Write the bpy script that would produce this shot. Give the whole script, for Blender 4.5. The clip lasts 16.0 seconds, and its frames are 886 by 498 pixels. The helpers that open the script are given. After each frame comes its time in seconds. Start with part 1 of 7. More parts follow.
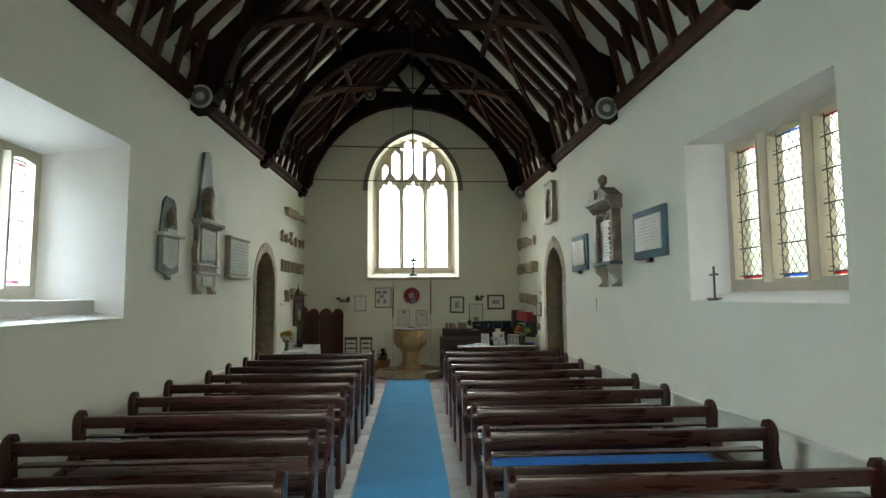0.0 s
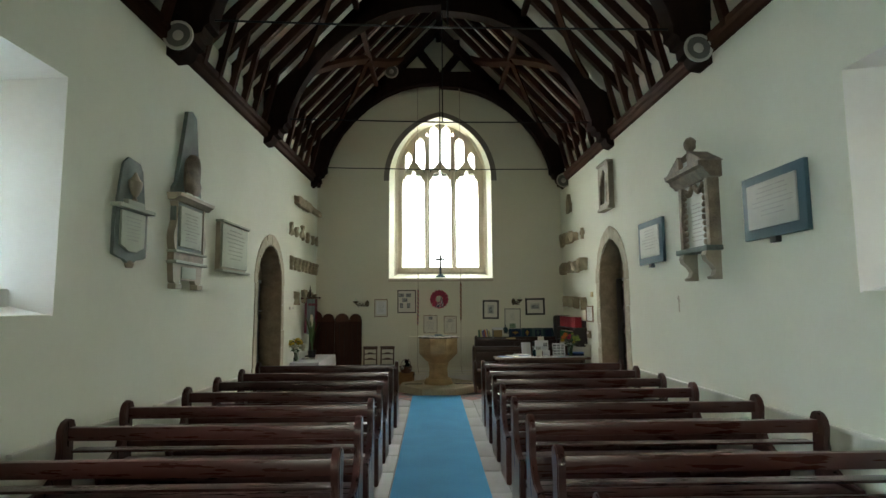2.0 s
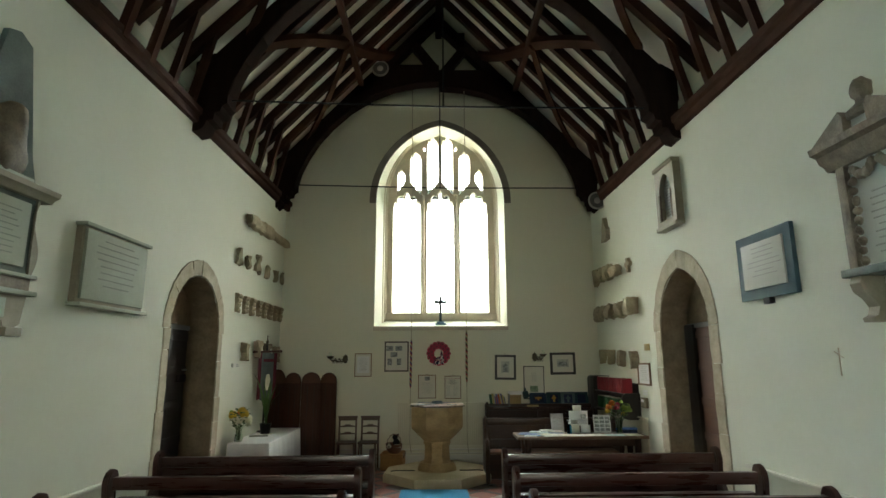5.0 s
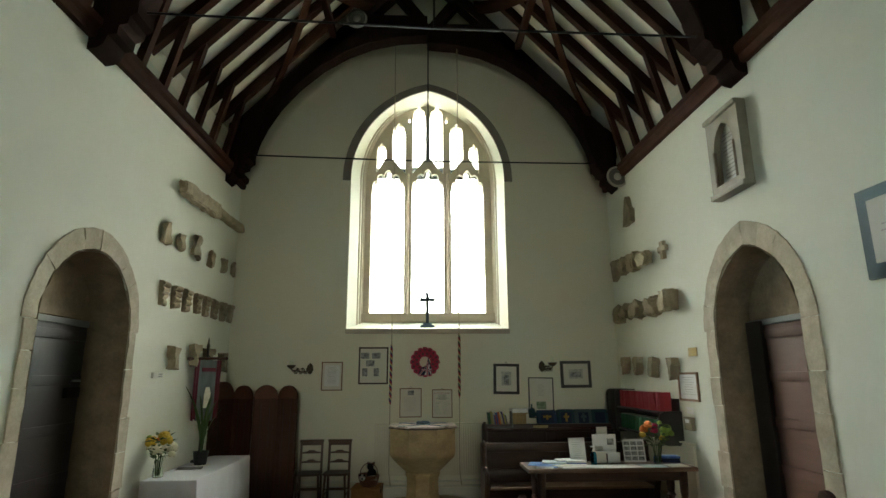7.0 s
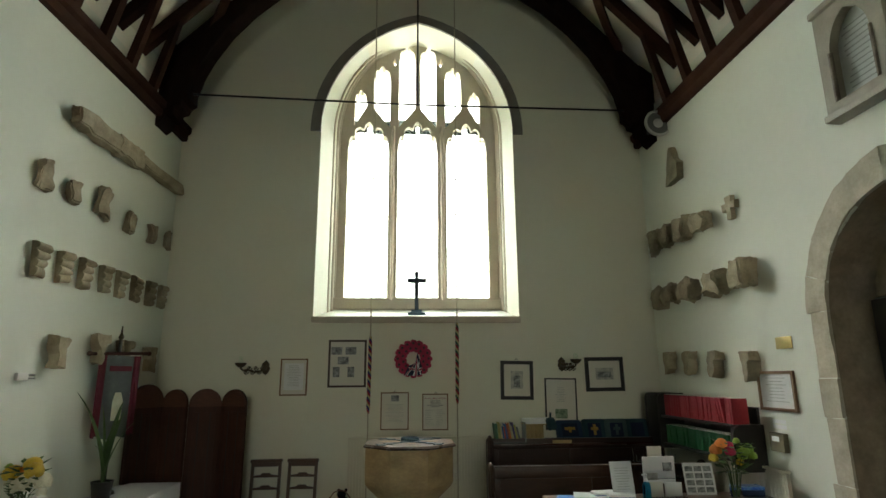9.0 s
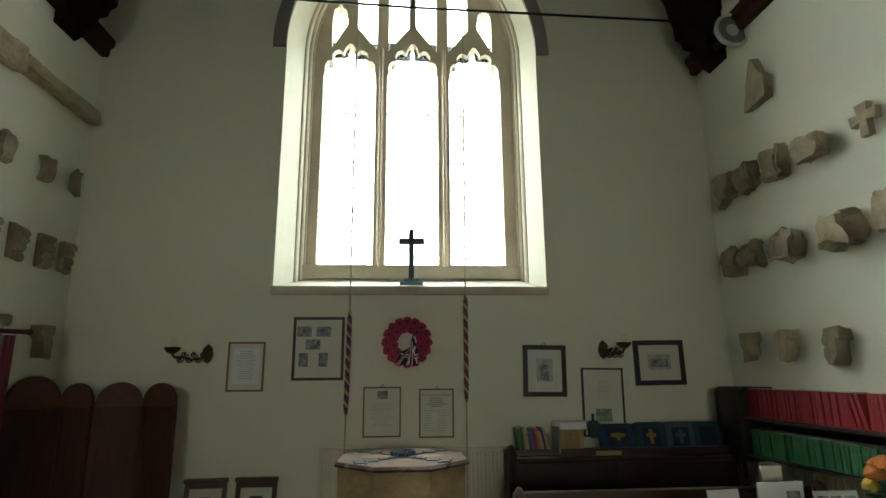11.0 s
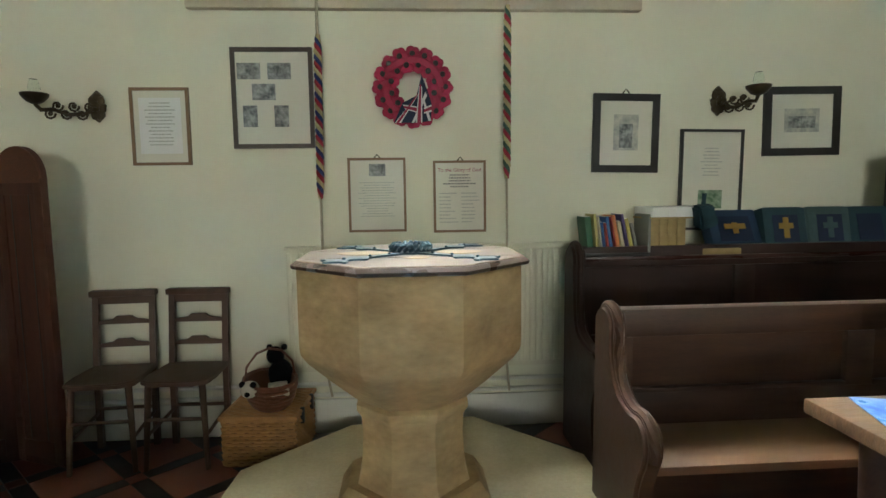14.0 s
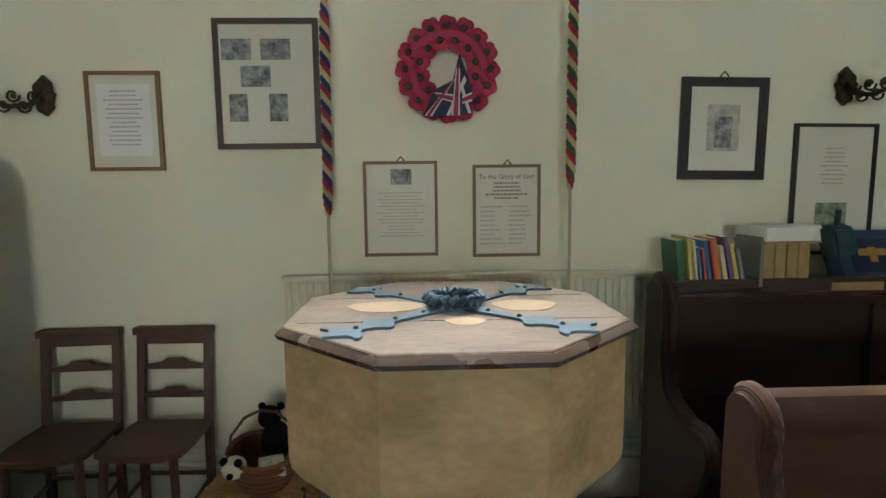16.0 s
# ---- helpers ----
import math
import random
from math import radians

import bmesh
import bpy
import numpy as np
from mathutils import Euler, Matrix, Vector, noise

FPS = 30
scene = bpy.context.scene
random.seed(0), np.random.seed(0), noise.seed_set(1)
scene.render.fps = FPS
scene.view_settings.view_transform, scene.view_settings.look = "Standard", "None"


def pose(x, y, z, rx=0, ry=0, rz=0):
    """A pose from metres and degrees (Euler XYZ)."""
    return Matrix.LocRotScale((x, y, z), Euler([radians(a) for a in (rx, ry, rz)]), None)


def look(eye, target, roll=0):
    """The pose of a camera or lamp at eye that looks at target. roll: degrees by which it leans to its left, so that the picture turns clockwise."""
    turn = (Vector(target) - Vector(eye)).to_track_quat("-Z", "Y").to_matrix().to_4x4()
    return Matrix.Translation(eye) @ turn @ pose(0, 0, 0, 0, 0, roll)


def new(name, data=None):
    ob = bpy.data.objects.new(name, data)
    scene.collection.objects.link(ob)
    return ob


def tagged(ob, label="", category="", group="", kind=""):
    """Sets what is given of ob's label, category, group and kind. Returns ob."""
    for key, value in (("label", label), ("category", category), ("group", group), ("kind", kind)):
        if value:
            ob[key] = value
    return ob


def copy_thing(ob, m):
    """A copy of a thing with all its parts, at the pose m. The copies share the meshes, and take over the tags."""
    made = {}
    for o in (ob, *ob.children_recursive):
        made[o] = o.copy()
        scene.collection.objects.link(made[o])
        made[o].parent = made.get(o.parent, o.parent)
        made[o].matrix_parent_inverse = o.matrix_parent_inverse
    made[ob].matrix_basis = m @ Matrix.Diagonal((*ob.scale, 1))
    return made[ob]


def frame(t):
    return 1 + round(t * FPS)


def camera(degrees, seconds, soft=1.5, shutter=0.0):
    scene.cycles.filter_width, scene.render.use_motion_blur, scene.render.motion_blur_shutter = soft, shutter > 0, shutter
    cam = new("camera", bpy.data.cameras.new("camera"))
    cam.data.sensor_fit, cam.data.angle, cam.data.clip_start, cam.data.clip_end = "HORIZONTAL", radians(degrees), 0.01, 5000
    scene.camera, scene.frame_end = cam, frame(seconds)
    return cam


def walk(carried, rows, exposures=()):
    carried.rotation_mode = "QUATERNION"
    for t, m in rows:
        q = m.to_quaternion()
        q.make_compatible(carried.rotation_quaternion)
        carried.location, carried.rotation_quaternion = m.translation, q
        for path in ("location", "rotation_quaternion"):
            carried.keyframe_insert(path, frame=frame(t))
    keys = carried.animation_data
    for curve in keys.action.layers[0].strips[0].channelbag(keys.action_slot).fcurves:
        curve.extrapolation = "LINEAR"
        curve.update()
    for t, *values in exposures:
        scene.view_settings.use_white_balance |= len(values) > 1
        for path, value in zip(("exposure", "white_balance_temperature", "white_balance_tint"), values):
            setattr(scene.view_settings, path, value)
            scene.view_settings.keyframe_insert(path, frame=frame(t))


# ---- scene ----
cam = camera(77.0, 16.0)
PATH = [
    (0, (0.013, 0.188, 2.006), (0.121, 2.178, 2.174), -0.4),
    (0.5, (-0.08, 0.673, 1.961), (0.015, 2.661, 2.153), -0.3),
    (1, (-0.128, 1.125, 1.963), (-0.047, 3.114, 2.161), -0.2),
    (1.5, (-0.12, 1.607, 1.959), (-0.051, 3.595, 2.164), -0.4),
    (2, (-0.18, 2.079, 1.831), (-0.142, 4.068, 2.038), -0.4),
    (2.5, (-0.222, 2.628, 1.793), (-0.188, 4.616, 2.009), -0.4),
    (3, (-0.189, 3.129, 1.835), (-0.154, 5.116, 2.058), -0.5),
    (3.5, (-0.156, 3.603, 1.825), (-0.128, 5.582, 2.115), -0.3),
    (4, (-0.113, 4.08, 1.866), (-0.082, 6.05, 2.208), -0.3),
    (6.5, (-0.134, 6.494, 1.836), (-0.073, 8.444, 2.274), -0.1),
    (7, (-0.124, 6.97, 1.803), (-0.037, 8.918, 2.249), -0.3),
    (7.5, (-0.068, 7.446, 1.834), (0.02, 9.396, 2.274), -0.3),
    (8, (-0.105, 7.945, 1.832), (-0.016, 9.892, 2.279), -0.2),
    (9, (-0.053, 8.872, 1.807), (0.061, 10.818, 2.254), -0.4),
    (11.5, (-0.081, 11.074, 1.675), (0.07, 13.021, 2.104), -0.6),
    (12, (-0.128, 11.501, 1.532), (0.026, 13.482, 1.764), -0.6),
    (12.5, (-0.212, 11.807, 1.48), (-0.062, 13.799, 1.582), -0.5),
    (13, (-0.213, 12.036, 1.415), (-0.07, 14.03, 1.358), -0.6),
    (13.5, (-0.124, 12.272, 1.411), (0.01, 14.263, 1.264), -0.8),
    (14, (-0.068, 12.484, 1.412), (0.059, 14.471, 1.218), -0.8),
    (14.5, (-0.087, 12.722, 1.415), (0.038, 14.707, 1.209), -0.7),
    (15, (-0.062, 12.938, 1.397), (0.05, 14.924, 1.193), -0.8),
    (15.5, (-0.029, 13.147, 1.419), (0.08, 15.132, 1.201), -0.9),
    (16, (-0.138, 13.224, 1.509), (-0.068, 15.211, 1.29), -0.7),
]
EXPOSURE = [(0, 0.13, 6300, 8), (1, 0.12, 6300, 8), (2, 0.08, 6400, 6), (4, 0.10, 6500, 3), (7.5, 0.03, 6450, 3), (9, -0.08, 6400, 4), (11.5, -0.15, 6300, 6), (12.0, 0.04, 6300, 7), (12.5, 0.52, 6250, 7), (13, 0.94, 6200, 6), (13.5, 1.26, 6100, 6), (14, 1.39, 6000, 6), (14.5, 1.37, 5950, 6), (15.5, 1.28, 5950, 8), (16, 1.18, 5950, 10)]
walk(cam, [(t, look(eye, target, roll)) for t, eye, target, roll in PATH], EXPOSURE)

# ---- world and light ----
world = bpy.data.worlds.new("World")
scene.world = world
world.use_nodes = True
wn = world.node_tree.nodes
sky = wn.new("ShaderNodeTexSky")
sky.sky_type, sky.sun_disc = "NISHITA", False
sky.sun_elevation, sky.sun_rotation = radians(38), radians(200)
world.node_tree.links.new(sky.outputs[0], wn["Background"].inputs[0])
wn["Background"].inputs[1].default_value = 0.10
sun = new("sun", bpy.data.lights.new("sun", "SUN"))
sun.data.energy, sun.data.angle, sun.data.color = 0.8, radians(12), (1.0, 0.96, 0.9)
sun.matrix_world = look((0, 0, 30), (-6, -16, 0))

SKY_WEST, SKY_NORTH, SKY_SOUTH, FILL_EAST = 38.0, 105.0, 4.5, 13.0


# ---- materials ----
def mat(name, c1, c2=None, scale=6.0, rough=0.6, metal=0.0, bump=0.15, stretch=(1, 1, 1), fine=60.0, coat=0.0, spec=0.5, vary=0.0, contrast=0.25):
    m = bpy.data.materials.new(name)
    m.use_nodes = True
    n, l = m.node_tree.nodes, m.node_tree.links
    b = n["Principled BSDF"]
    b.inputs["Roughness"].default_value, b.inputs["Metallic"].default_value = rough, metal
    b.inputs["Coat Weight"].default_value, b.inputs["Specular IOR Level"].default_value = coat, spec
    b.inputs["Coat Roughness"].default_value = 0.18
    c2 = c2 or tuple(v * 0.8 for v in c1)
    tc, mp = n.new("ShaderNodeTexCoord"), n.new("ShaderNodeMapping")
    mp.inputs["Scale"].default_value = stretch
    l.new(tc.outputs["Object"], mp.inputs["Vector"])
    n1, n2 = n.new("ShaderNodeTexNoise"), n.new("ShaderNodeTexNoise")
    n1.inputs["Scale"].default_value, n1.inputs["Detail"].default_value = scale, 5
    n2.inputs["Scale"].default_value, n2.inputs["Detail"].default_value = fine, 4
    l.new(mp.outputs[0], n1.inputs["Vector"])
    l.new(mp.outputs[0], n2.inputs["Vector"])
    ramp = n.new("ShaderNodeValToRGB")
    ramp.color_ramp.elements[0].position, ramp.color_ramp.elements[1].position = 0.5 - contrast, 0.5 + contrast
    ramp.color_ramp.elements[0].color, ramp.color_ramp.elements[1].color = (*c2, 1), (*c1, 1)
    mixf = n.new("ShaderNodeMath")
    mixf.operation = "MULTIPLY_ADD"
    mixf.inputs[1].default_value = 0.3
    l.new(n2.outputs[0], mixf.inputs[0])
    sub = n.new("ShaderNodeMath")
    sub.operation = "MULTIPLY"
    sub.inputs[1].default_value = 0.7
    l.new(n1.outputs[0], sub.inputs[0])
    l.new(sub.outputs[0], mixf.inputs[2])
    l.new(mixf.outputs[0], ramp.inputs[0])
    out = ramp.outputs[0]
    if vary:
        oi, hs, mr = n.new("ShaderNodeObjectInfo"), n.new("ShaderNodeHueSaturation"), n.new("ShaderNodeMapRange")
        mr.inputs["To Min"].default_value, mr.inputs["To Max"].default_value = 1 - vary, 1 + vary
        l.new(oi.outputs["Random"], mr.inputs["Value"])
        l.new(mr.outputs[0], hs.inputs["Value"])
        l.new(out, hs.inputs["Color"])
        out = hs.outputs[0]
    l.new(out, b.inputs["Base Color"])
    rr = n.new("ShaderNodeMapRange")
    rr.inputs["To Min"].default_value, rr.inputs["To Max"].default_value = max(0.03, rough - 0.1), min(1, rough + 0.1)
    l.new(n1.outputs[0], rr.inputs["Value"])
    l.new(rr.outputs[0], b.inputs["Roughness"])
    if bump:
        bp = n.new("ShaderNodeBump")
        bp.inputs["Strength"].default_value, bp.inputs["Distance"].default_value = bump, 0.01
        l.new(mixf.outputs[0], bp.inputs["Height"])
        l.new(bp.outputs[0], b.inputs["Normal"])
    return m


def glow(name, low, high, z0, z1, strength, mottled=0.0):
    """Sky over foliage beyond a window; also the added east fill."""
    m = bpy.data.materials.new(name)
    m.use_nodes = True
    n, l = m.node_tree.nodes, m.node_tree.links
    n.remove(n["Principled BSDF"])
    em, geo, sep, mr, ramp = (n.new("ShaderNode" + k) for k in ("Emission", "NewGeometry", "SeparateXYZ", "MapRange", "ValToRGB"))
    l.new(geo.outputs["Position"], sep.inputs[0])
    noi, add = n.new("ShaderNodeTexNoise"), n.new("ShaderNodeMath")
    noi.inputs["Scale"].default_value, noi.inputs["Detail"].default_value = 2.2, 6
    l.new(geo.outputs["Position"], noi.inputs["Vector"])
    add.operation = "MULTIPLY_ADD"
    add.inputs[1].default_value = mottled
    l.new(noi.outputs[0], add.inputs[0])
    l.new(sep.outputs["Z"], add.inputs[2])
    l.new(add.outputs[0], mr.inputs["Value"])
    mr.inputs["From Min"].default_value, mr.inputs["From Max"].default_value = z0, z1
    ramp.color_ramp.elements[0].color, ramp.color_ramp.elements[1].color = (*low, 1), (*high, 1)
    l.new(mr.outputs[0], ramp.inputs[0])
    l.new(ramp.outputs[0], em.inputs["Color"])
    em.inputs["Strength"].default_value = strength
    l.new(em.outputs[0], n["Material Output"].inputs[0])
    return m


PLASTER = mat("plaster", (0.765, 0.78, 0.685), (0.70, 0.715, 0.605), scale=1.3, rough=0.85, bump=0.25, fine=14, contrast=0.3, spec=0.25)
# PLASTER warmed: the west wall's warmer light is put into its colour
WARM_CAST_PLASTER = mat("west_plaster_warm_cast", (0.79, 0.775, 0.645), (0.735, 0.715, 0.575), scale=1.1, rough=0.85, bump=0.22, fine=14, contrast=0.3, spec=0.25)
REVEAL = mat("white_reveal", (0.82, 0.81, 0.79), (0.75, 0.735, 0.71), scale=2, rough=0.85, bump=0.2, fine=18, spec=0.25)
ARCH_STONE = mat("rough_arch_stone", (0.56, 0.51, 0.40), (0.36, 0.32, 0.235), scale=6, rough=0.9, bump=1.0, fine=40, vary=0.1, spec=0.2, contrast=0.2)
BRACE = mat("brace_oak", (0.062, 0.026, 0.015), (0.03, 0.013, 0.008), scale=3, rough=0.9, bump=0.3, spec=0.04, vary=0.2)
DARK_BENCH = mat("dark_bench_wood", (0.042, 0.017, 0.012), (0.02, 0.009, 0.007), scale=3, rough=0.5, bump=0.12, stretch=(1, 8, 8), coat=0.05, fine=25, spec=0.3)
BANNER_RED = mat("banner_red", (0.15, 0.016, 0.035), (0.09, 0.01, 0.02), scale=9, rough=0.85, bump=0.3)
GABLE = mat("gable_plaster", (0.70, 0.68, 0.62), (0.55, 0.53, 0.47), scale=1.6, rough=0.9, bump=0.2, fine=20, spec=0.2)
ROOF_PLASTER = mat("roof_plaster", (0.87, 0.84, 0.74), (0.76, 0.72, 0.62), scale=2.5, rough=0.9, bump=0.15, spec=0.2)
STONE = mat("limestone", (0.52, 0.45, 0.33), (0.38, 0.32, 0.225), scale=4, rough=0.85, bump=0.5, fine=45, vary=0.12, spec=0.3)
PALE_STONE = mat("pale_limestone", (0.62, 0.56, 0.45), (0.48, 0.42, 0.32), scale=3, rough=0.8, bump=0.3, fine=40, vary=0.06, spec=0.3)
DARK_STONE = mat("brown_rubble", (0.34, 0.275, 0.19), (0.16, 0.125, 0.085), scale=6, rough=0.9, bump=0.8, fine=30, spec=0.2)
HOOD = mat("hood_stone", (0.27, 0.25, 0.22), (0.20, 0.185, 0.16), scale=5, rough=0.85, bump=0.3, spec=0.3)
FRAGMENT = mat("carved_stone", (0.47, 0.405, 0.285), (0.20, 0.165, 0.11), scale=7, rough=0.9, bump=0.8, fine=40, vary=0.22, spec=0.25)
FONT_STONE = mat("font_stone", (0.52, 0.375, 0.20), (0.25, 0.17, 0.085), scale=4.2, rough=0.72, bump=0.7, fine=26, spec=0.3, contrast=0.2, stretch=(1, 1, 1.8))
STEP_STONE = mat("step_stone", (0.56, 0.485, 0.33), (0.35, 0.29, 0.18), scale=3, rough=0.8, bump=0.4, spec=0.3)
ROOF_OAK = mat("dark_roof_oak", (0.026, 0.014, 0.011), (0.012, 0.007, 0.006), scale=3, rough=0.95, bump=0.3, stretch=(4, 4, 1), spec=0.03)
RAFTER = mat("rafter_oak", (0.062, 0.026, 0.016), (0.026, 0.011, 0.0075), scale=3, rough=0.8, bump=0.3, spec=0.06, vary=0.25)
PEW = mat("pew_wood", (0.040, 0.011, 0.0075), (0.026, 0.008, 0.006), scale=3, rough=0.29, bump=0.15, stretch=(1, 9, 9), coat=0.1, spec=0.42, fine=25, vary=0.3)
PEW_END = mat("pew_end_wood", (0.052, 0.016, 0.010), (0.020, 0.007, 0.006), scale=3, rough=0.30, bump=0.15, stretch=(6, 6, 1), coat=0.2, spec=0.35, fine=25, vary=0.25)
SEAT_WOOD = mat("bench_seat_wood", (0.21, 0.115, 0.055), (0.12, 0.06, 0.03), scale=3, rough=0.42, bump=0.12, stretch=(1, 8, 8), coat=0.2, fine=25)
TABLE_OAK = mat("table_oak", (0.15, 0.085, 0.042), (0.075, 0.04, 0.02), scale=4, rough=0.42, bump=0.3, stretch=(1, 10, 6), coat=0.2, fine=22, contrast=0.16)
BENCH = mat("bench_wood", (0.072, 0.034, 0.018), (0.03, 0.014, 0.009), scale=3, rough=0.42, bump=0.15, stretch=(1, 8, 8), coat=0.05, spec=0.3, fine=25)
CHAIR_WOOD = mat("chair_wood", (0.105, 0.054, 0.028), (0.055, 0.028, 0.016), scale=4, rough=0.5, bump=0.15, stretch=(5, 5, 1.5), fine=30)
SCREEN_WOOD = mat("screen_wood", (0.085, 0.032, 0.018), (0.036, 0.014, 0.010), scale=3, rough=0.65, spec=0.25, bump=0.15, stretch=(8, 8, 1), fine=20)
SCREEN_HEAD = mat("screen_head_wood", (0.125, 0.05, 0.028), (0.07, 0.028, 0.017), scale=5, rough=0.55, spec=0.3, bump=0.15, stretch=(1, 8, 8), fine=20)
LID_EDGE = mat("lid_edge_wood", (0.085, 0.055, 0.04), (0.06, 0.04, 0.03), scale=6, rough=0.28, bump=0.2, fine=25, coat=0.3)
INLAY = mat("pale_repair_wood", (0.52, 0.38, 0.22), (0.40, 0.29, 0.17), scale=8, rough=0.4, bump=0.1, coat=0.2)
LID_WOOD = mat("lid_wood", (0.25, 0.18, 0.13), (0.09, 0.066, 0.05), scale=4, rough=0.32, bump=0.2, stretch=(1.5, 3, 2), fine=25, coat=0.25, contrast=0.14)
DOOR_WOOD = mat("door_wood", (0.022, 0.016, 0.013), (0.012, 0.009, 0.008), scale=3, rough=0.5, bump=0.2, stretch=(6, 6, 1))
DOOR_RED = mat("south_door_wood", (0.16, 0.085, 0.06), (0.10, 0.05, 0.036), scale=3, rough=0.6, bump=0.2, stretch=(1, 1, 6))
IRON = mat("iron", (0.02, 0.02, 0.022), (0.012, 0.012, 0.013), rough=0.5, metal=0.7, bump=0.1)
# the blue sheen of daylight on the font straps is in this base colour
BLUE_IRON = mat("bluish_iron", (0.11, 0.18, 0.23), (0.06, 0.10, 0.14), rough=0.35, metal=0.5, bump=0.2, scale=14)
BRASS = mat("dull_brass", (0.11, 0.085, 0.05), (0.05, 0.038, 0.024), rough=0.4, metal=0.8, bump=0.2, scale=20)
STEEL = mat("steel", (0.55, 0.55, 0.55), rough=0.3, metal=1.0, bump=0)
CARPET = mat("blue_carpet", (0.072, 0.275, 0.475), (0.052, 0.215, 0.385), scale=2.2, rough=0.95, bump=0.5, fine=160, spec=0.1)
FLAG = mat("flagstone", (0.27, 0.26, 0.235), (0.17, 0.16, 0.145), scale=4, rough=0.55, bump=0.25, vary=0.15)
MORTAR = mat("floor_bed", (0.10, 0.085, 0.07), (0.06, 0.05, 0.042), scale=8, rough=0.9, bump=0.4)
TILE_RED = mat("red_tile", (0.235, 0.072, 0.045), (0.15, 0.045, 0.03), scale=9, rough=0.5, bump=0.2, vary=0.2)
TILE_BLACK = mat("black_tile", (0.022, 0.020, 0.019), (0.012, 0.011, 0.011), scale=9, rough=0.45, bump=0.2, vary=0.25)
SLATE = mat("blue_slate", (0.055, 0.105, 0.13), (0.03, 0.06, 0.08), scale=5, rough=0.6, bump=0.1, spec=0.25)
GREY_MARBLE = mat("grey_marble", (0.14, 0.17, 0.155), (0.07, 0.088, 0.08), scale=4, spec=0.25, rough=0.6, bump=0.08, contrast=0.15)
AGED_MARBLE = mat("aged_marble", (0.41, 0.445, 0.36), (0.29, 0.32, 0.255), scale=3, spec=0.25, rough=0.6, bump=0.08)
MARBLE = mat("white_marble", (0.44, 0.455, 0.405), (0.34, 0.355, 0.31), scale=3, rough=0.45, bump=0.06)
CREAM_MARBLE = mat("cream_marble", (0.34, 0.305, 0.225), (0.20, 0.175, 0.125), scale=5, rough=0.5, bump=0.2)
VEIN_MARBLE = mat("veined_marble", (0.27, 0.225, 0.165), (0.11, 0.085, 0.065), scale=7, spec=0.3, rough=0.6, bump=0.1, contrast=0.16)
TEXT = mat("lettering", (0.12, 0.12, 0.11), rough=0.8, bump=0)
FAINT = mat("faint_lettering", (0.24, 0.26, 0.225), rough=0.8, bump=0)
PALE_INK = mat("pale_ink", (0.47, 0.47, 0.43), rough=0.8, bump=0)
WHITE = mat("white_paint", (0.75, 0.74, 0.68), (0.68, 0.67, 0.6), scale=3, rough=0.5, bump=0.05)
CREAM = mat("cream_paint", (0.73, 0.70, 0.56), (0.67, 0.64, 0.50), scale=3, rough=0.45, bump=0.05)
PAPER = mat("paper", (0.74, 0.72, 0.63), (0.68, 0.66, 0.56), scale=5, rough=0.8, bump=0)
GLAZED = mat("glazed_paper", (0.72, 0.70, 0.61), (0.66, 0.64, 0.54), scale=5, rough=0.6, bump=0, coat=0.12)
GLAZED.node_tree.nodes["Principled BSDF"].inputs["Coat Roughness"].default_value = 0.03
WHITE_PAPER = mat("white_paper", (0.80, 0.80, 0.79), (0.74, 0.74, 0.73), scale=5, rough=0.7, bump=0)
CLOTH = mat("white_tablecloth", (0.70, 0.72, 0.74), (0.62, 0.64, 0.66), scale=5, rough=0.9, bump=0.3, fine=120)
BLACK = mat("black_frame", (0.016, 0.014, 0.014), rough=0.4, bump=0.05)
BROWN_FRAME = mat("brown_frame", (0.06, 0.038, 0.03), rough=0.45, bump=0.1)
OAK_FRAME = mat("oak_frame", (0.24, 0.14, 0.07), (0.16, 0.09, 0.045), rough=0.45, bump=0.1, scale=12)
PHOTO = mat("photo_grey", (0.40, 0.41, 0.40), (0.09, 0.095, 0.10), scale=26, rough=0.5, bump=0, contrast=0.12)
SKETCH = mat("sketch_paper", (0.60, 0.58, 0.50), (0.32, 0.33, 0.31), scale=18, rough=0.7, bump=0, contrast=0.14)
GREEN_PRINT = mat("green_print", (0.34, 0.42, 0.30), (0.08, 0.15, 0.08), scale=22, rough=0.6, bump=0, contrast=0.12)
POPPY = mat("poppy_red", (0.44, 0.014, 0.075), (0.27, 0.01, 0.045), scale=20, rough=0.6, bump=0.2, vary=0.2)
RED = mat("red_cloth", (0.34, 0.022, 0.035), (0.2, 0.014, 0.022), scale=6, rough=0.85, bump=0.3)
NAVY = mat("navy_cloth", (0.012, 0.024, 0.065), (0.007, 0.014, 0.04), scale=10, rough=0.9, bump=0.3)
TEAL = mat("teal_cloth", (0.022, 0.062, 0.08), (0.013, 0.04, 0.052), scale=20, rough=0.9, bump=0.4)
SAGE = mat("sage_cloth", (0.075, 0.12, 0.12), (0.045, 0.08, 0.08), scale=20, rough=0.9, bump=0.4)
GOLD = mat("gold_stitch", (0.42, 0.25, 0.05), (0.3, 0.17, 0.035), scale=20, rough=0.8, bump=0.4)
GILT = mat("tan_book", (0.40, 0.29, 0.12), (0.26, 0.18, 0.07), scale=14, rough=0.6, bump=0.2)
GREEN = mat("green_cloth", (0.03, 0.16, 0.06), (0.018, 0.09, 0.035), scale=8, rough=0.85, bump=0.2)
YELLOW = mat("yellow_petal", (0.62, 0.45, 0.05), (0.45, 0.30, 0.03), scale=20, rough=0.7, bump=0.1, vary=0.15)
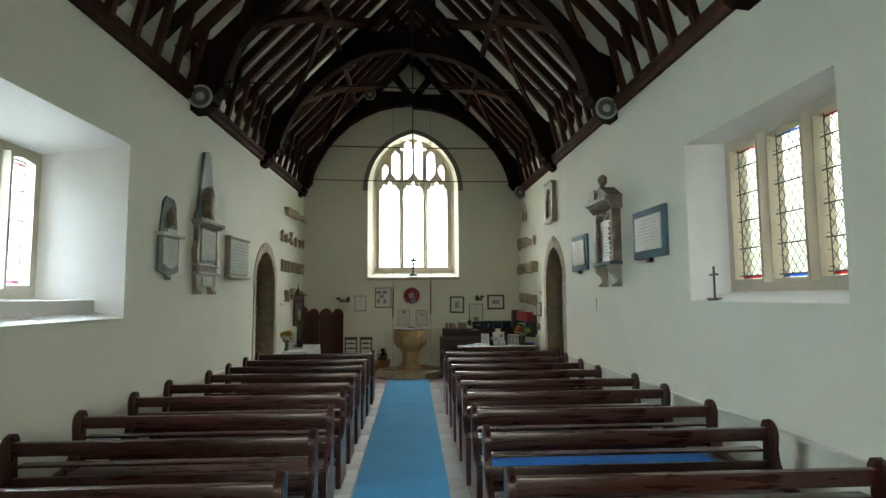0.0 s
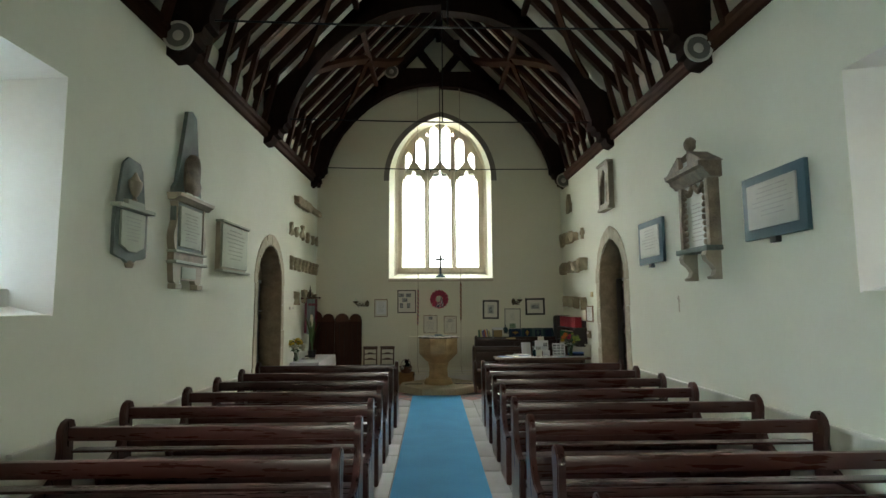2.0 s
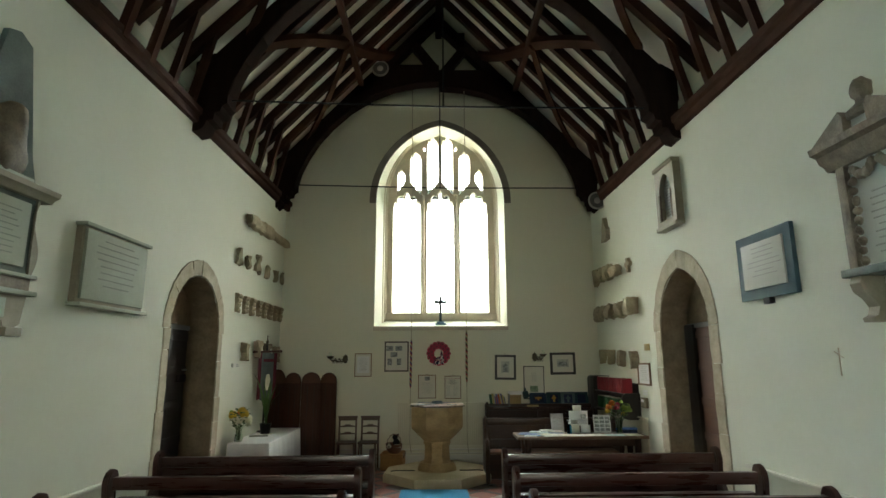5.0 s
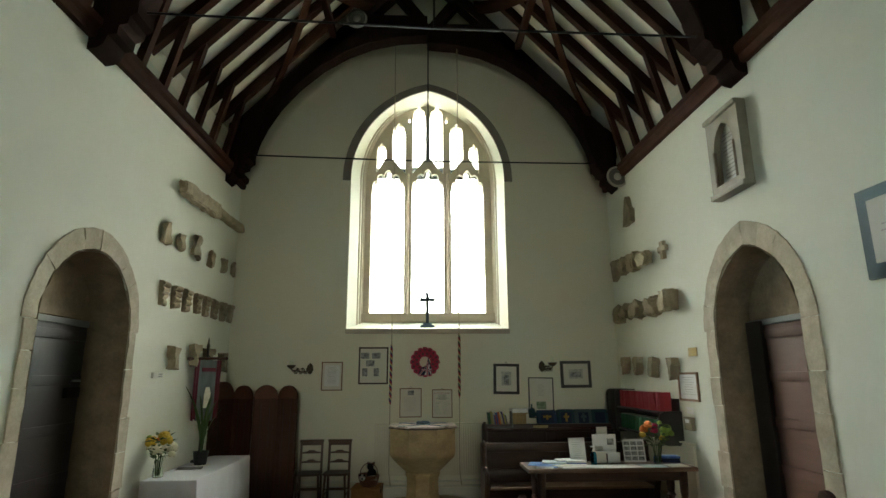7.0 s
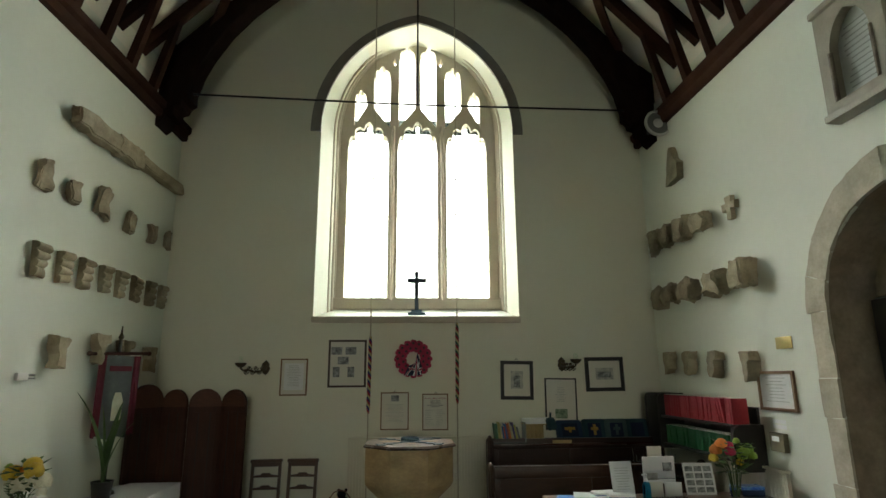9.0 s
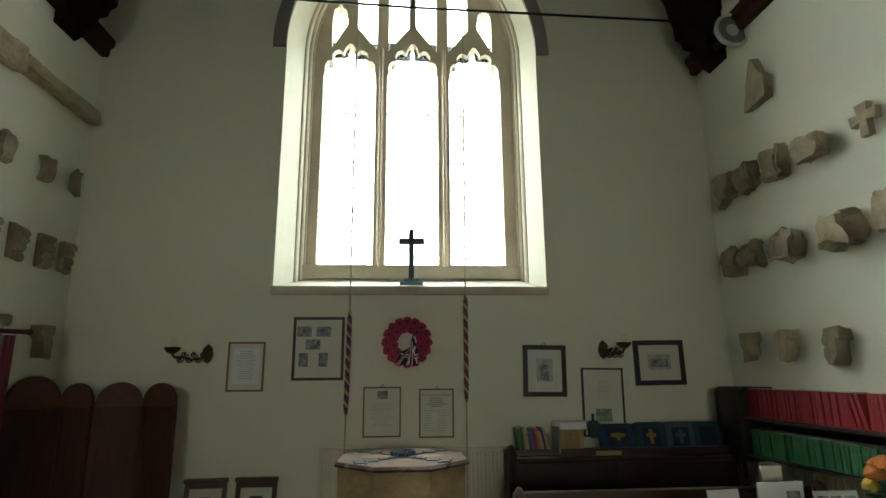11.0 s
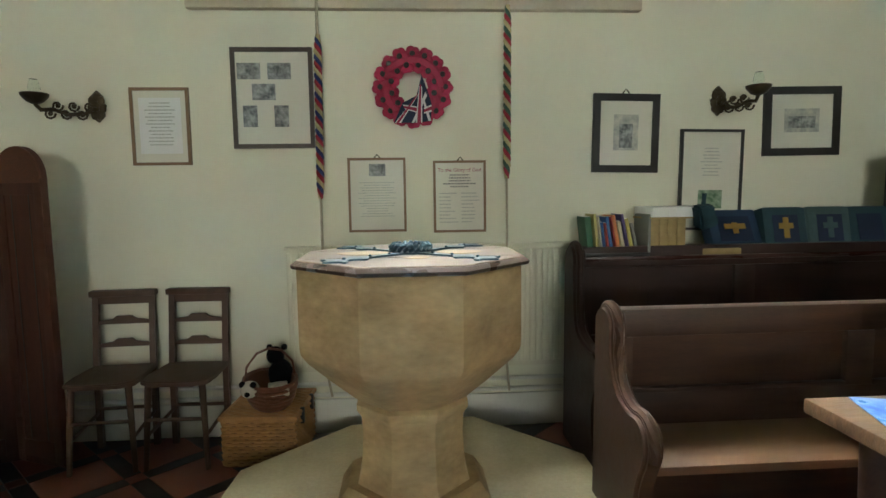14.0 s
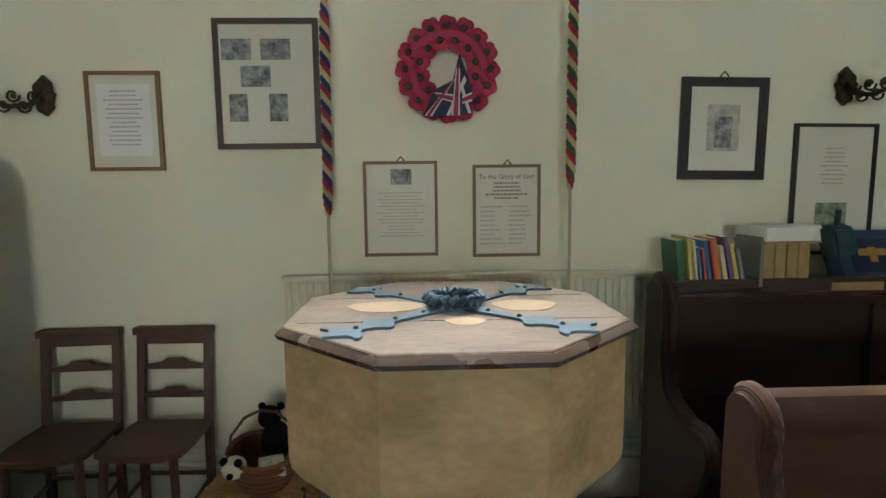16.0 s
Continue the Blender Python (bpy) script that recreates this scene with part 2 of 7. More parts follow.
ORANGE = mat("orange_petal", (0.62, 0.20, 0.02), (0.42, 0.11, 0.02), scale=20, rough=0.7, bump=0.1, vary=0.2)
PALE_PETAL = mat("pale_petal", (0.72, 0.70, 0.55), (0.55, 0.53, 0.38), scale=20, rough=0.7, bump=0.1, vary=0.1)
LEAF = mat("leaf", (0.07, 0.13, 0.03), (0.035, 0.075, 0.02), scale=10, rough=0.55, bump=0.2, vary=0.25)
LIME = mat("lime_petal", (0.30, 0.42, 0.08), (0.18, 0.27, 0.05), scale=20, rough=0.7, bump=0.1, vary=0.15)
WICKER = mat("wicker", (0.42, 0.225, 0.085), (0.27, 0.135, 0.048), scale=16, rough=0.6, bump=0.4, vary=0.12)
DARK_WICKER = mat("dark_wicker", (0.17, 0.062, 0.03), (0.09, 0.034, 0.018), scale=16, rough=0.55, bump=0.4)
FUR_BLACK = mat("black_plush", (0.008, 0.008, 0.009), rough=1.0, bump=0.8, fine=200, spec=0.1)
FUR_WHITE = mat("white_plush", (0.62, 0.60, 0.52), rough=1.0, bump=0.8, fine=200, spec=0.1)
ROPE = mat("pale_rope", (0.5, 0.45, 0.34), (0.36, 0.32, 0.23), scale=60, rough=0.9, bump=0.4)
SALLY_RED = mat("red_wool", (0.34, 0.03, 0.05), rough=1.0, bump=0.5, fine=200)
SALLY_BLUE = mat("blue_wool", (0.035, 0.045, 0.16), rough=1.0, bump=0.5, fine=200)
SALLY_CREAM = mat("cream_wool", (0.55, 0.48, 0.25), rough=1.0, bump=0.5, fine=200)
LEAD = mat("lead_came", (0.10, 0.10, 0.105), rough=0.6, metal=0.3, bump=0.1)
SPEAKER = mat("speaker_grey", (0.46, 0.44, 0.39), rough=0.5, bump=0.1)
BLUE_SHEET = mat("blue_leaflet", (0.03, 0.11, 0.45), (0.16, 0.32, 0.62), scale=14, rough=0.3, bump=0, contrast=0.1)
KNEEL_BLUE = mat("blue_cushion", (0.03, 0.20, 0.58), (0.018, 0.12, 0.40), scale=30, rough=0.9, bump=0.6)


def clear(name, tint=(1, 1, 1), rough=0.05):
    m = bpy.data.materials.new(name)
    m.use_nodes = True
    b = m.node_tree.nodes["Principled BSDF"]
    b.inputs["Base Color"].default_value = (*tint, 1)
    b.inputs["Transmission Weight"].default_value, b.inputs["Roughness"].default_value = 1, rough
    b.inputs["IOR"].default_value = 1.1
    return m


GLASS = clear("old_glass", (0.97, 1, 0.97), 0.12)
RED_GLASS, BLUE_GLASS = clear("red_glass", (0.45, 0.03, 0.05)), clear("blue_glass", (0.05, 0.12, 0.6))
VASE_GLASS = clear("vase_glass", (0.9, 0.97, 0.92), 0.03)
BLUE_GEL = clear("blue_gel", (0.08, 0.45, 0.8), 0.1)
ACRYLIC = clear("acrylic", (0.97, 0.98, 1), 0.03)


# ---- mesh helpers ----
def box(bm, lo, hi, bevel=0.0, m=None):
    lo, hi = Vector(lo), Vector(hi)
    r = bmesh.ops.create_cube(bm, size=1, matrix=(m or Matrix()) @ Matrix.Translation((lo + hi) / 2) @ Matrix.Diagonal((*(hi - lo), 1)))
    if bevel:
        edges = list({e for v in r["verts"] for e in v.link_edges})
        bmesh.ops.bevel(bm, geom=edges, offset=bevel, segments=2, affect="EDGES", profile=0.6)
    return bm


def prism(bm, pts, a, b, axis="y", m=None):
    """A polygon pushed from a to b along an axis; pts are the other two coordinates in order."""
    def at(p, d):
        v = {"x": (d, p[0], p[1]), "y": (p[0], d, p[1]), "z": (p[0], p[1], d)}[axis]
        return (m @ Vector(v)) if m else Vector(v)
    lo, hi = [bm.verts.new(at(p, a)) for p in pts], [bm.verts.new(at(p, b)) for p in pts]
    faces = [bm.faces.new(lo), bm.faces.new(hi[::-1])]
    n = len(pts)
    for i in range(n):
        faces.append(bm.faces.new((lo[i], hi[i], hi[(i + 1) % n], lo[(i + 1) % n])))
    bmesh.ops.recalc_face_normals(bm, faces=faces)
    bmesh.ops.triangulate(bm, faces=faces[:2])
    return bm


def lathe(bm, profile, n=24, centre=(0, 0, 0), turn=0.0, m=None, squash=1.0):
    """Profile of (radius, z) turned about the upright axis."""
    rings = []
    for r, z in profile:
        ring = []
        for k in range(n):
            a = turn + 2 * math.pi * k / n
            v = Vector((centre[0] + r * math.cos(a), centre[1] + r * math.sin(a) * squash, centre[2] + z))
            ring.append(bm.verts.new(m @ v if m else v))
        rings.append(ring)
    for lo, hi in zip(rings, rings[1:]):
        for k in range(n):
            bm.faces.new((lo[k], lo[(k + 1) % n], hi[(k + 1) % n], hi[k]))
    bm.faces.new(rings[0][::-1])
    bm.faces.new(rings[-1])
    return bm


def tube(bm, pts, r, n=8, taper=None):
    """A round bar along a line of points."""
    pts = [Vector(p) for p in pts]
    rings = []
    for i, p in enumerate(pts):
        d = (pts[min(i + 1, len(pts) - 1)] - pts[max(i - 1, 0)]).normalized()
        u = d.cross(Vector((0.31, 0.17, 0.93)))
        u = (u if u.length > 1e-3 else d.cross(Vector((1, 0, 0)))).normalized()
        w = d.cross(u)
        rr = r if taper is None else r + (taper - r) * i / (len(pts) - 1)
        rings.append([bm.verts.new(p + rr * (math.cos(a) * u + math.sin(a) * w)) for a in (2 * math.pi * k / n for k in range(n))])
    for lo, hi in zip(rings, rings[1:]):
        for k in range(n):
            bm.faces.new((lo[k], lo[(k + 1) % n], hi[(k + 1) % n], hi[k]))
    bm.faces.new(rings[0][::-1])
    bm.faces.new(rings[-1])
    return bm


def ball(bm, c, r, u=12, v=8, s=(1, 1, 1), m=None):
    bmesh.ops.create_uvsphere(bm, u_segments=u, v_segments=v, radius=r, matrix=(m or Matrix()) @ Matrix.Translation(c) @ Matrix.Diagonal((*s, 1)))
    return bm


def part(name, bm, material, parent=None, label="", kind=""):
    me = bpy.data.meshes.new(name)
    bmesh.ops.recalc_face_normals(bm, faces=bm.faces[:])
    bm.to_mesh(me)
    bm.free()
    me.materials.append(material)
    me.shade_smooth()
    me.set_sharp_from_angle(angle=radians(35))
    ob = new(name, me)
    if parent:
        ob.parent = parent
    return tagged(ob, label=label, kind=kind)


def thing(name, label, category, m=None, group="", kind=""):
    ob = new(name)
    ob.empty_display_size = 0.1
    if m:
        ob.matrix_world = m
    return tagged(ob, label, category, group, kind)


def B():
    return bmesh.new()


def jitter(bm, amount, scale=3.0, seed=0.0):
    for v in bm.verts:
        v.co += amount * noise.noise_vector(v.co * scale + Vector((seed, seed * 1.7, -seed)))
    return bm


def text(words, size, material, parent, m, name="lettering"):
    cu = bpy.data.curves.new(name, "FONT")
    cu.body, cu.size, cu.align_x, cu.align_y, cu.extrude = words, size, "CENTER", "CENTER", 0.0006
    cu.materials.append(material)
    ob = new(name, cu)
    ob.parent = parent
    ob.matrix_local = m
    return ob

# ---- the setting ----
WEST, EAST, EAVES, DEEP = 15.78, -3.0, 4.9, 0.75
GLASS_Y = 16.34


def wall_x(side, y):
    """Inner face of the north (-1) or south (+1) wall, which lean a little towards each other."""
    return -(3.2 - 0.0183 * (y - 6.5)) if side < 0 else 3.18 - 0.0162 * (y - 6.5)


def on_wall(side, y, z, out=0.0):
    """Facing a side wall: x to the right along it, y into it, z up."""
    return pose(wall_x(side, y) - side * out, y, z, 0, 0, -90 * side - (1.05 if side < 0 else -0.93))


def on_west(x, z, out=0.0):
    return pose(x, WEST - out, z)


def arch(half, spring, rise, foot, n=10):
    """Outline of a pointed opening about x = 0, from the left foot over the top to the right foot."""
    r = (half * half + rise * rise) / (2 * half)
    top = math.asin(min(1, rise / r))
    right = [(half - r + r * math.cos(top * k / n), spring + r * math.sin(top * k / n)) for k in range(n + 1)]
    left = [(-x, z) for x, z in right]
    return [(-half, foot)] + left + right[::-1][1:] + [(half, foot)]


def wall(name, u0, u1, z0, z1, holes, deep, place, material, label):
    """A wall along u with openings (centre, outline); place turns (u, depth, z) into the world."""
    bm = B()
    u = u0
    def slab(pts):
        prism(bm, pts, 0, deep)
    for c, outline in sorted(holes, key=lambda h: h[0]):
        pts = [(c + x, z) for x, z in outline]
        a, b, foot = pts[0][0], pts[-1][0], pts[0][1]
        slab([(u, z0), (a, z0), (a, z1), (u, z1)])
        if foot > z0 + 0.01:
            slab([(a, z0), (b, z0), (b, foot), (a, foot)])
        k = len(pts) // 2
        slab([(a, z1)] + pts[1:k + 1] + [(pts[k][0], z1)])
        slab([(pts[k][0], z1)] + pts[k:-1] + [(b, z1)])
        u = b
    slab([(u, z0), (u1, z0), (u1, z1), (u, z1)])
    for v in bm.verts:
        v.co = place(v.co)
    return part(name, bm, material, None, label, "structure")


def lining(name, inner, outer, deep, place, material, parent, start=0.002):
    """The splayed reveal between an opening's outline on the wall face and the narrower one at its back."""
    bm = B()
    a = [bm.verts.new(place(Vector((x, start, z)))) for x, z in inner]
    b = [bm.verts.new(place(Vector((x, deep, z)))) for x, z in outer]
    c = [bm.verts.new(place(Vector((x, deep, z)))) for x, z in inner]
    n = len(a)
    for i in range(n):
        j = (i + 1) % n
        bm.faces.new((a[i], a[j], b[j], b[i]))
        bm.faces.new((b[i], b[j], c[j], c[i]))
    return part(name, bm, material, parent)


def rect(half, foot, top):
    return [(-half, foot), (-half, top), (0, top), (half, top), (half, foot)]


def side_place(side):
    return lambda v: Vector((wall_x(side, v.x) + side * v.y, v.x, v.z))


def west_place(v):
    return Vector((v.x, WEST + v.y, v.z))


# openings
WIN_C, WIN_HALF, WIN_LOW, WIN_TOP = 0.025, 1.275, 2.53, 6.62
west_in = arch(WIN_HALF, 5.04, 1.58, WIN_LOW, 14)
west_out = [(x * 0.865 + 0.02, 2.68 + (z - WIN_LOW) * 0.988 if z > WIN_LOW else 2.68) for x, z in west_in]
DOORS = {-1: (0.70, 2.26, 0.70, 0.86, 0.90), 1: (0.68, 2.27, 0.79, 0.88, 1.03)}  # half width, spring, rise; half width and rise of the surround
NW, SW = (5.35, 1.24), (5.27, 1.14)
north_in, south_in = rect(NW[1], 1.78, 3.75), rect(SW[1], 1.92, 3.74)
DOOR_N, DOOR_S = 12.15, 12.20

wall("wall_west", -3.9, 3.9, -0.1, 10.6, [(WIN_C, west_in)], DEEP, west_place, WARM_CAST_PLASTER, "cream plastered west wall with a tall pointed window")
wall("wall_north", EAST - 0.3, WEST, -0.1, 5.2, [(NW[0], north_in), (DOOR_N, arch(*DOORS[-1][:3], 0.0, 10))], DEEP, side_place(-1), PLASTER, "cream plastered side wall with a deep window and a door")
wall("wall_south", EAST - 0.3, WEST, -0.1, 5.2, [(SW[0], south_in), (DOOR_S, arch(*DOORS[1][:3], 0.0, 10))], DEEP, side_place(1), PLASTER, "cream plastered side wall with a mullioned window and a door")
# never in view; the opening lets the added east fill reach the west wall
wall("wall_east", -4.1, 4.1, -0.1, 10.6, [(0, arch(1.6, 2.5, 1.2, 0.9, 10))], 0.5, lambda v: Vector((v.x, EAST - v.y, v.z)), PLASTER, "unseen plain plastered wall closing the nave, its chancel opening added for fill light")

# ---- floor ----
bm = box(B(), (-4.2, EAST - 0.3, -0.12), (4.2, WEST + 0.8, -0.012))
floor = part("floor", bm, MORTAR, None, "stone and tile floor of the nave", "structure")


# ---- west window ----
west_window = thing("window_1", "tall three-light pointed stone window with leaded glass", "window", kind="structure")
lining("window_reveal", [(WIN_C + x, z) for x, z in west_in], [(WIN_C + x, z) for x, z in west_out], GLASS_Y - WEST - 0.04, west_place, PLASTER, west_window)
bm = box(B(), (WIN_C - 1.29, WEST - 0.045, 2.455), (WIN_C + 1.29, WEST + 0.30, 2.535), 0.015)
part("window_sill", bm, PALE_STONE, west_window, "moulded stone sill")
# hood mould with square label ends
bm = B()
hi, lo = arch(1.41, 5.02, 1.73, 4.98, 14), arch(1.277, 5.02, 1.61, 4.98, 14)
for i in range(len(hi) - 1):
    prism(bm, [(WIN_C + p[0], p[1]) for p in (hi[i], hi[i + 1], lo[i + 1], lo[i])], WEST - 0.03, WEST + 0.01)
part("hood_mould", bm, HOOD, west_window, "grey painted hood moulding")


for f, deep, rad in ((0.62, 0.34, 0.022), (0.80, 0.43, 0.028), (0.93, 0.50, 0.020)):
    line = [(WIN_C + a[0] + (b[0] - a[0]) * f, WEST + deep, a[1] + (b[1] - a[1]) * f) for a, b in zip(west_in, west_out)]
    part("arch_moulding", tube(B(), line, rad, 8), PALE_STONE, west_window)


def foiled(xc, w, foot, spring, top, lobes=5):
    """Outline of a light with a cusped head."""
    pts = [(xc - w / 2, foot), (xc + w / 2, foot), (xc + w / 2, spring)]
    n = lobes * 5
    for k in range(1, n):
        a = math.pi * k / n
        c = 1 - 0.17 * (1 - abs(math.sin(lobes * a)) ** 0.6)
        peak = 1 + 0.12 * max(0, 1 - abs(a - math.pi / 2) * 4)
        pts.append((xc + c * w / 2 * math.cos(a), spring + c * peak * (top - spring) / 1.12 * math.sin(a) ** 0.85))
    return pts + [(xc - w / 2, spring)]


def plate(name, outline, holes, y0, y1, material, parent, place=None):
    """A stone plate with holes through it, between depths y0 and y1."""
    bm = B()
    edges = []
    for loop in [outline] + holes:
        vs = [bm.verts.new((x, y0, z)) for x, z in loop]
        edges += [bm.edges.new((vs[i], vs[(i + 1) % len(vs)])) for i in range(len(vs))]
    got = bmesh.ops.triangle_fill(bm, use_beauty=True, use_dissolve=False, edges=edges)
    faces = [f for f in got["geom"] if isinstance(f, bmesh.types.BMFace)]
    ext = bmesh.ops.extrude_face_region(bm, geom=faces)
    bmesh.ops.translate(bm, verts=[v for v in ext["geom"] if isinstance(v, bmesh.types.BMVert)], vec=(0, y1 - y0, 0))
    if place:
        for v in bm.verts:
            v.co = place(v.co)
    return part(name, bm, material, parent)


lights = [(-0.665, 0.575, 2.84, 4.96, 5.38), (0.03, 0.565, 2.84, 4.96, 5.40), (0.725, 0.575, 2.84, 4.96, 5.38)]
upper = [(-0.125, 0.235, 5.44, 6.36, 6.60), (0.185, 0.235, 5.44, 6.36, 6.60), (-0.485, 0.235, 5.44, 6.05, 6.27), (0.545, 0.235, 5.44, 6.05, 6.27), (-0.79, 0.17, 5.46, 5.68, 5.88), (0.85, 0.17, 5.46, 5.68, 5.88)]
RISING = (-0.125, 0.545, -0.79)
holes = [foiled(*g) for g in lights]
for xc, w, foot, spring, top in upper:
    pts = foiled(xc, w, foot, spring, top, 3)
    rise = 0.30 * (1 if xc in RISING else -1)
    holes.append([(xc - w / 2, foot - rise / 2), (xc + w / 2, foot + rise / 2)] + pts[2:])
for x in (-0.305, 0.365):
    holes.append([(x - 0.035, 6.33), (x, 6.27), (x + 0.035, 6.33), (x, 6.41)])
outline = [(WIN_C + x * 1.01, z + (0.01 if z > 3 else -0.02)) for x, z in west_out]
plate("tracery", outline, holes, GLASS_Y - 0.05, GLASS_Y + 0.13, PALE_STONE, west_window)
# mullion rolls and jamb shafts stand proud of the plate
for x in (-0.317, 0.377):
    bm = B()
    prism(bm, [(x - 0.028, GLASS_Y - 0.05), (x - 0.01, GLASS_Y - 0.11), (x + 0.01, GLASS_Y - 0.11), (x + 0.028, GLASS_Y - 0.05)], 2.80, 5.3, "z")
    part("mullion", bm, PALE_STONE, west_window)
bm = box(B(), (WIN_C - 1.13, GLASS_Y - 0.09, 2.69), (WIN_C + 1.15, GLASS_Y - 0.045, 2.83), 0.012)
part("sill_course", bm, PALE_STONE, west_window)


def lattice(bm, x0, x1, z0, z1, y, step_x, step_z, r=0.004):
    """Diamond leading between two heights."""
    w, h = x1 - x0, z1 - z0
    slope = step_z / step_x
    k = -int(h / step_z) - 2
    while k * step_z < h + w * slope:
        for sgn in (1, -1):
            base = k * step_z
            pts = []
            for x in (0, w):
                pts.append((x, base + sgn * slope * x if sgn > 0 else base - slope * x + 0))
            (xa, za), (xb, zb) = pts
            def clip(p, q):
                t0, t1 = 0.0, 1.0
                dz = q[1] - p[1]
                for lim, keep in ((0, 1), (h, -1)):
                    f0, f1 = (p[1] - lim) * keep, (q[1] - lim) * keep
                    if f0 < 0 and f1 < 0:
                        return None
                    if f0 < 0:
                        t0 = max(t0, f0 / (f0 - f1))
                    elif f1 < 0:
                        t1 = min(t1, f0 / (f0 - f1))
                return (t0, t1) if t1 - t0 > 0.02 else None
            c = clip(pts[0], pts[1])
            if c:
                a, b = [Vector((x0 + xa + (xb - xa) * t, y, z0 + za + (zb - za) * t)) for t in c]
                tube(bm, [a, b], r, 4)
        k += 1
    return bm


for xc, w, foot, spring, top in lights:
    bm = box(B(), (xc - w / 2 - 0.02, GLASS_Y + 0.03, foot - 0.02), (xc + w / 2 + 0.02, GLASS_Y + 0.036, top + 0.05))
    ob = part("pane", bm, GLASS, west_window)
    ob.visible_shadow = False
    bm = lattice(B(), xc - w / 2, xc + w / 2, foot, 5.2, GLASS_Y + 0.025, 0.12, 0.17, 0.0045)
    for z in (3.42, 3.98, 4.55):
        tube(bm, [(xc - w / 2 - 0.01, GLASS_Y + 0.015, z), (xc + w / 2 + 0.01, GLASS_Y + 0.015, z)], 0.007, 6)
    part("leading", bm, LEAD, west_window)
for xc, w, foot, spring, top in upper:
    bm = box(B(), (xc - w / 2 - 0.02, GLASS_Y + 0.03, foot - 0.22), (xc + w / 2 + 0.02, GLASS_Y + 0.036, top + 0.03))
    part("pane", bm, GLASS, west_window).visible_shadow = False

# sky and churchyard beyond the glass
def backdrop(name, verts, material):
    me = bpy.data.meshes.new(name)
    me.from_pydata(verts, [], [(0, 1, 2, 3)])
    me.materials.append(material)
    return tagged(new(name, me), "glowing sheet beyond an opening, bright sky over pale foliage tones", "backdrop", kind="structure")


backdrop("backdrop_west", [(-18, 20.5, -0.5), (18, 20.5, -0.5), (18, 20.5, 17), (-18, 20.5, 17)], glow("west_sky", (0.035, 0.05, 0.03), (1.0, 0.98, 0.95), 2.4, 8.0, SKY_WEST, 0.8))
# unseen plain chancel behind the camera; its end sheet is added fill light
chancel = thing("wall_chancel", "unseen plain plastered chancel walls around the added east fill light", "wall", kind="structure")
for lo, hi in (((-2.5, EAST - 5.0, -0.1), (-2.3, EAST - 0.5, 4.8)), ((2.3, EAST - 5.0, -0.1), (2.5, EAST - 0.5, 4.8)), ((-2.5, EAST - 5.0, 4.8), (2.5, EAST - 0.5, 5.0)), ((-2.5, EAST - 5.0, -0.3), (2.5, EAST - 0.5, -0.1))):
    part("wall_panel", box(B(), lo, hi), PLASTER, chancel)
backdrop("east_fill_sheet", [(-2.3, EAST - 5.0, 1.0), (-2.3, EAST - 5.0, 4.8), (2.3, EAST - 5.0, 4.8), (2.3, EAST - 5.0, 1.0)], glow("east_fill_glow", (0.25, 0.27, 0.18), (1.0, 0.96, 0.84), 1.2, 3.6, FILL_EAST, 0.4))
backdrop("backdrop_north", [(-8, -4, -0.5), (-8, 14, -0.5), (-8, 14, 14), (-8, -4, 14)], glow("north_sky", (0.05, 0.06, 0.05), (0.76, 0.92, 1.06), 1.0, 9.0, SKY_NORTH, 0.8))
backdrop("backdrop_south", [(8, -4, -0.5), (8, -4, 14), (8, 14, 14), (8, 14, -0.5)], glow("south_sky", (0.07, 0.09, 0.02), (1.0, 1.0, 0.92), 1.0, 12.0, SKY_SOUTH, 3.0))


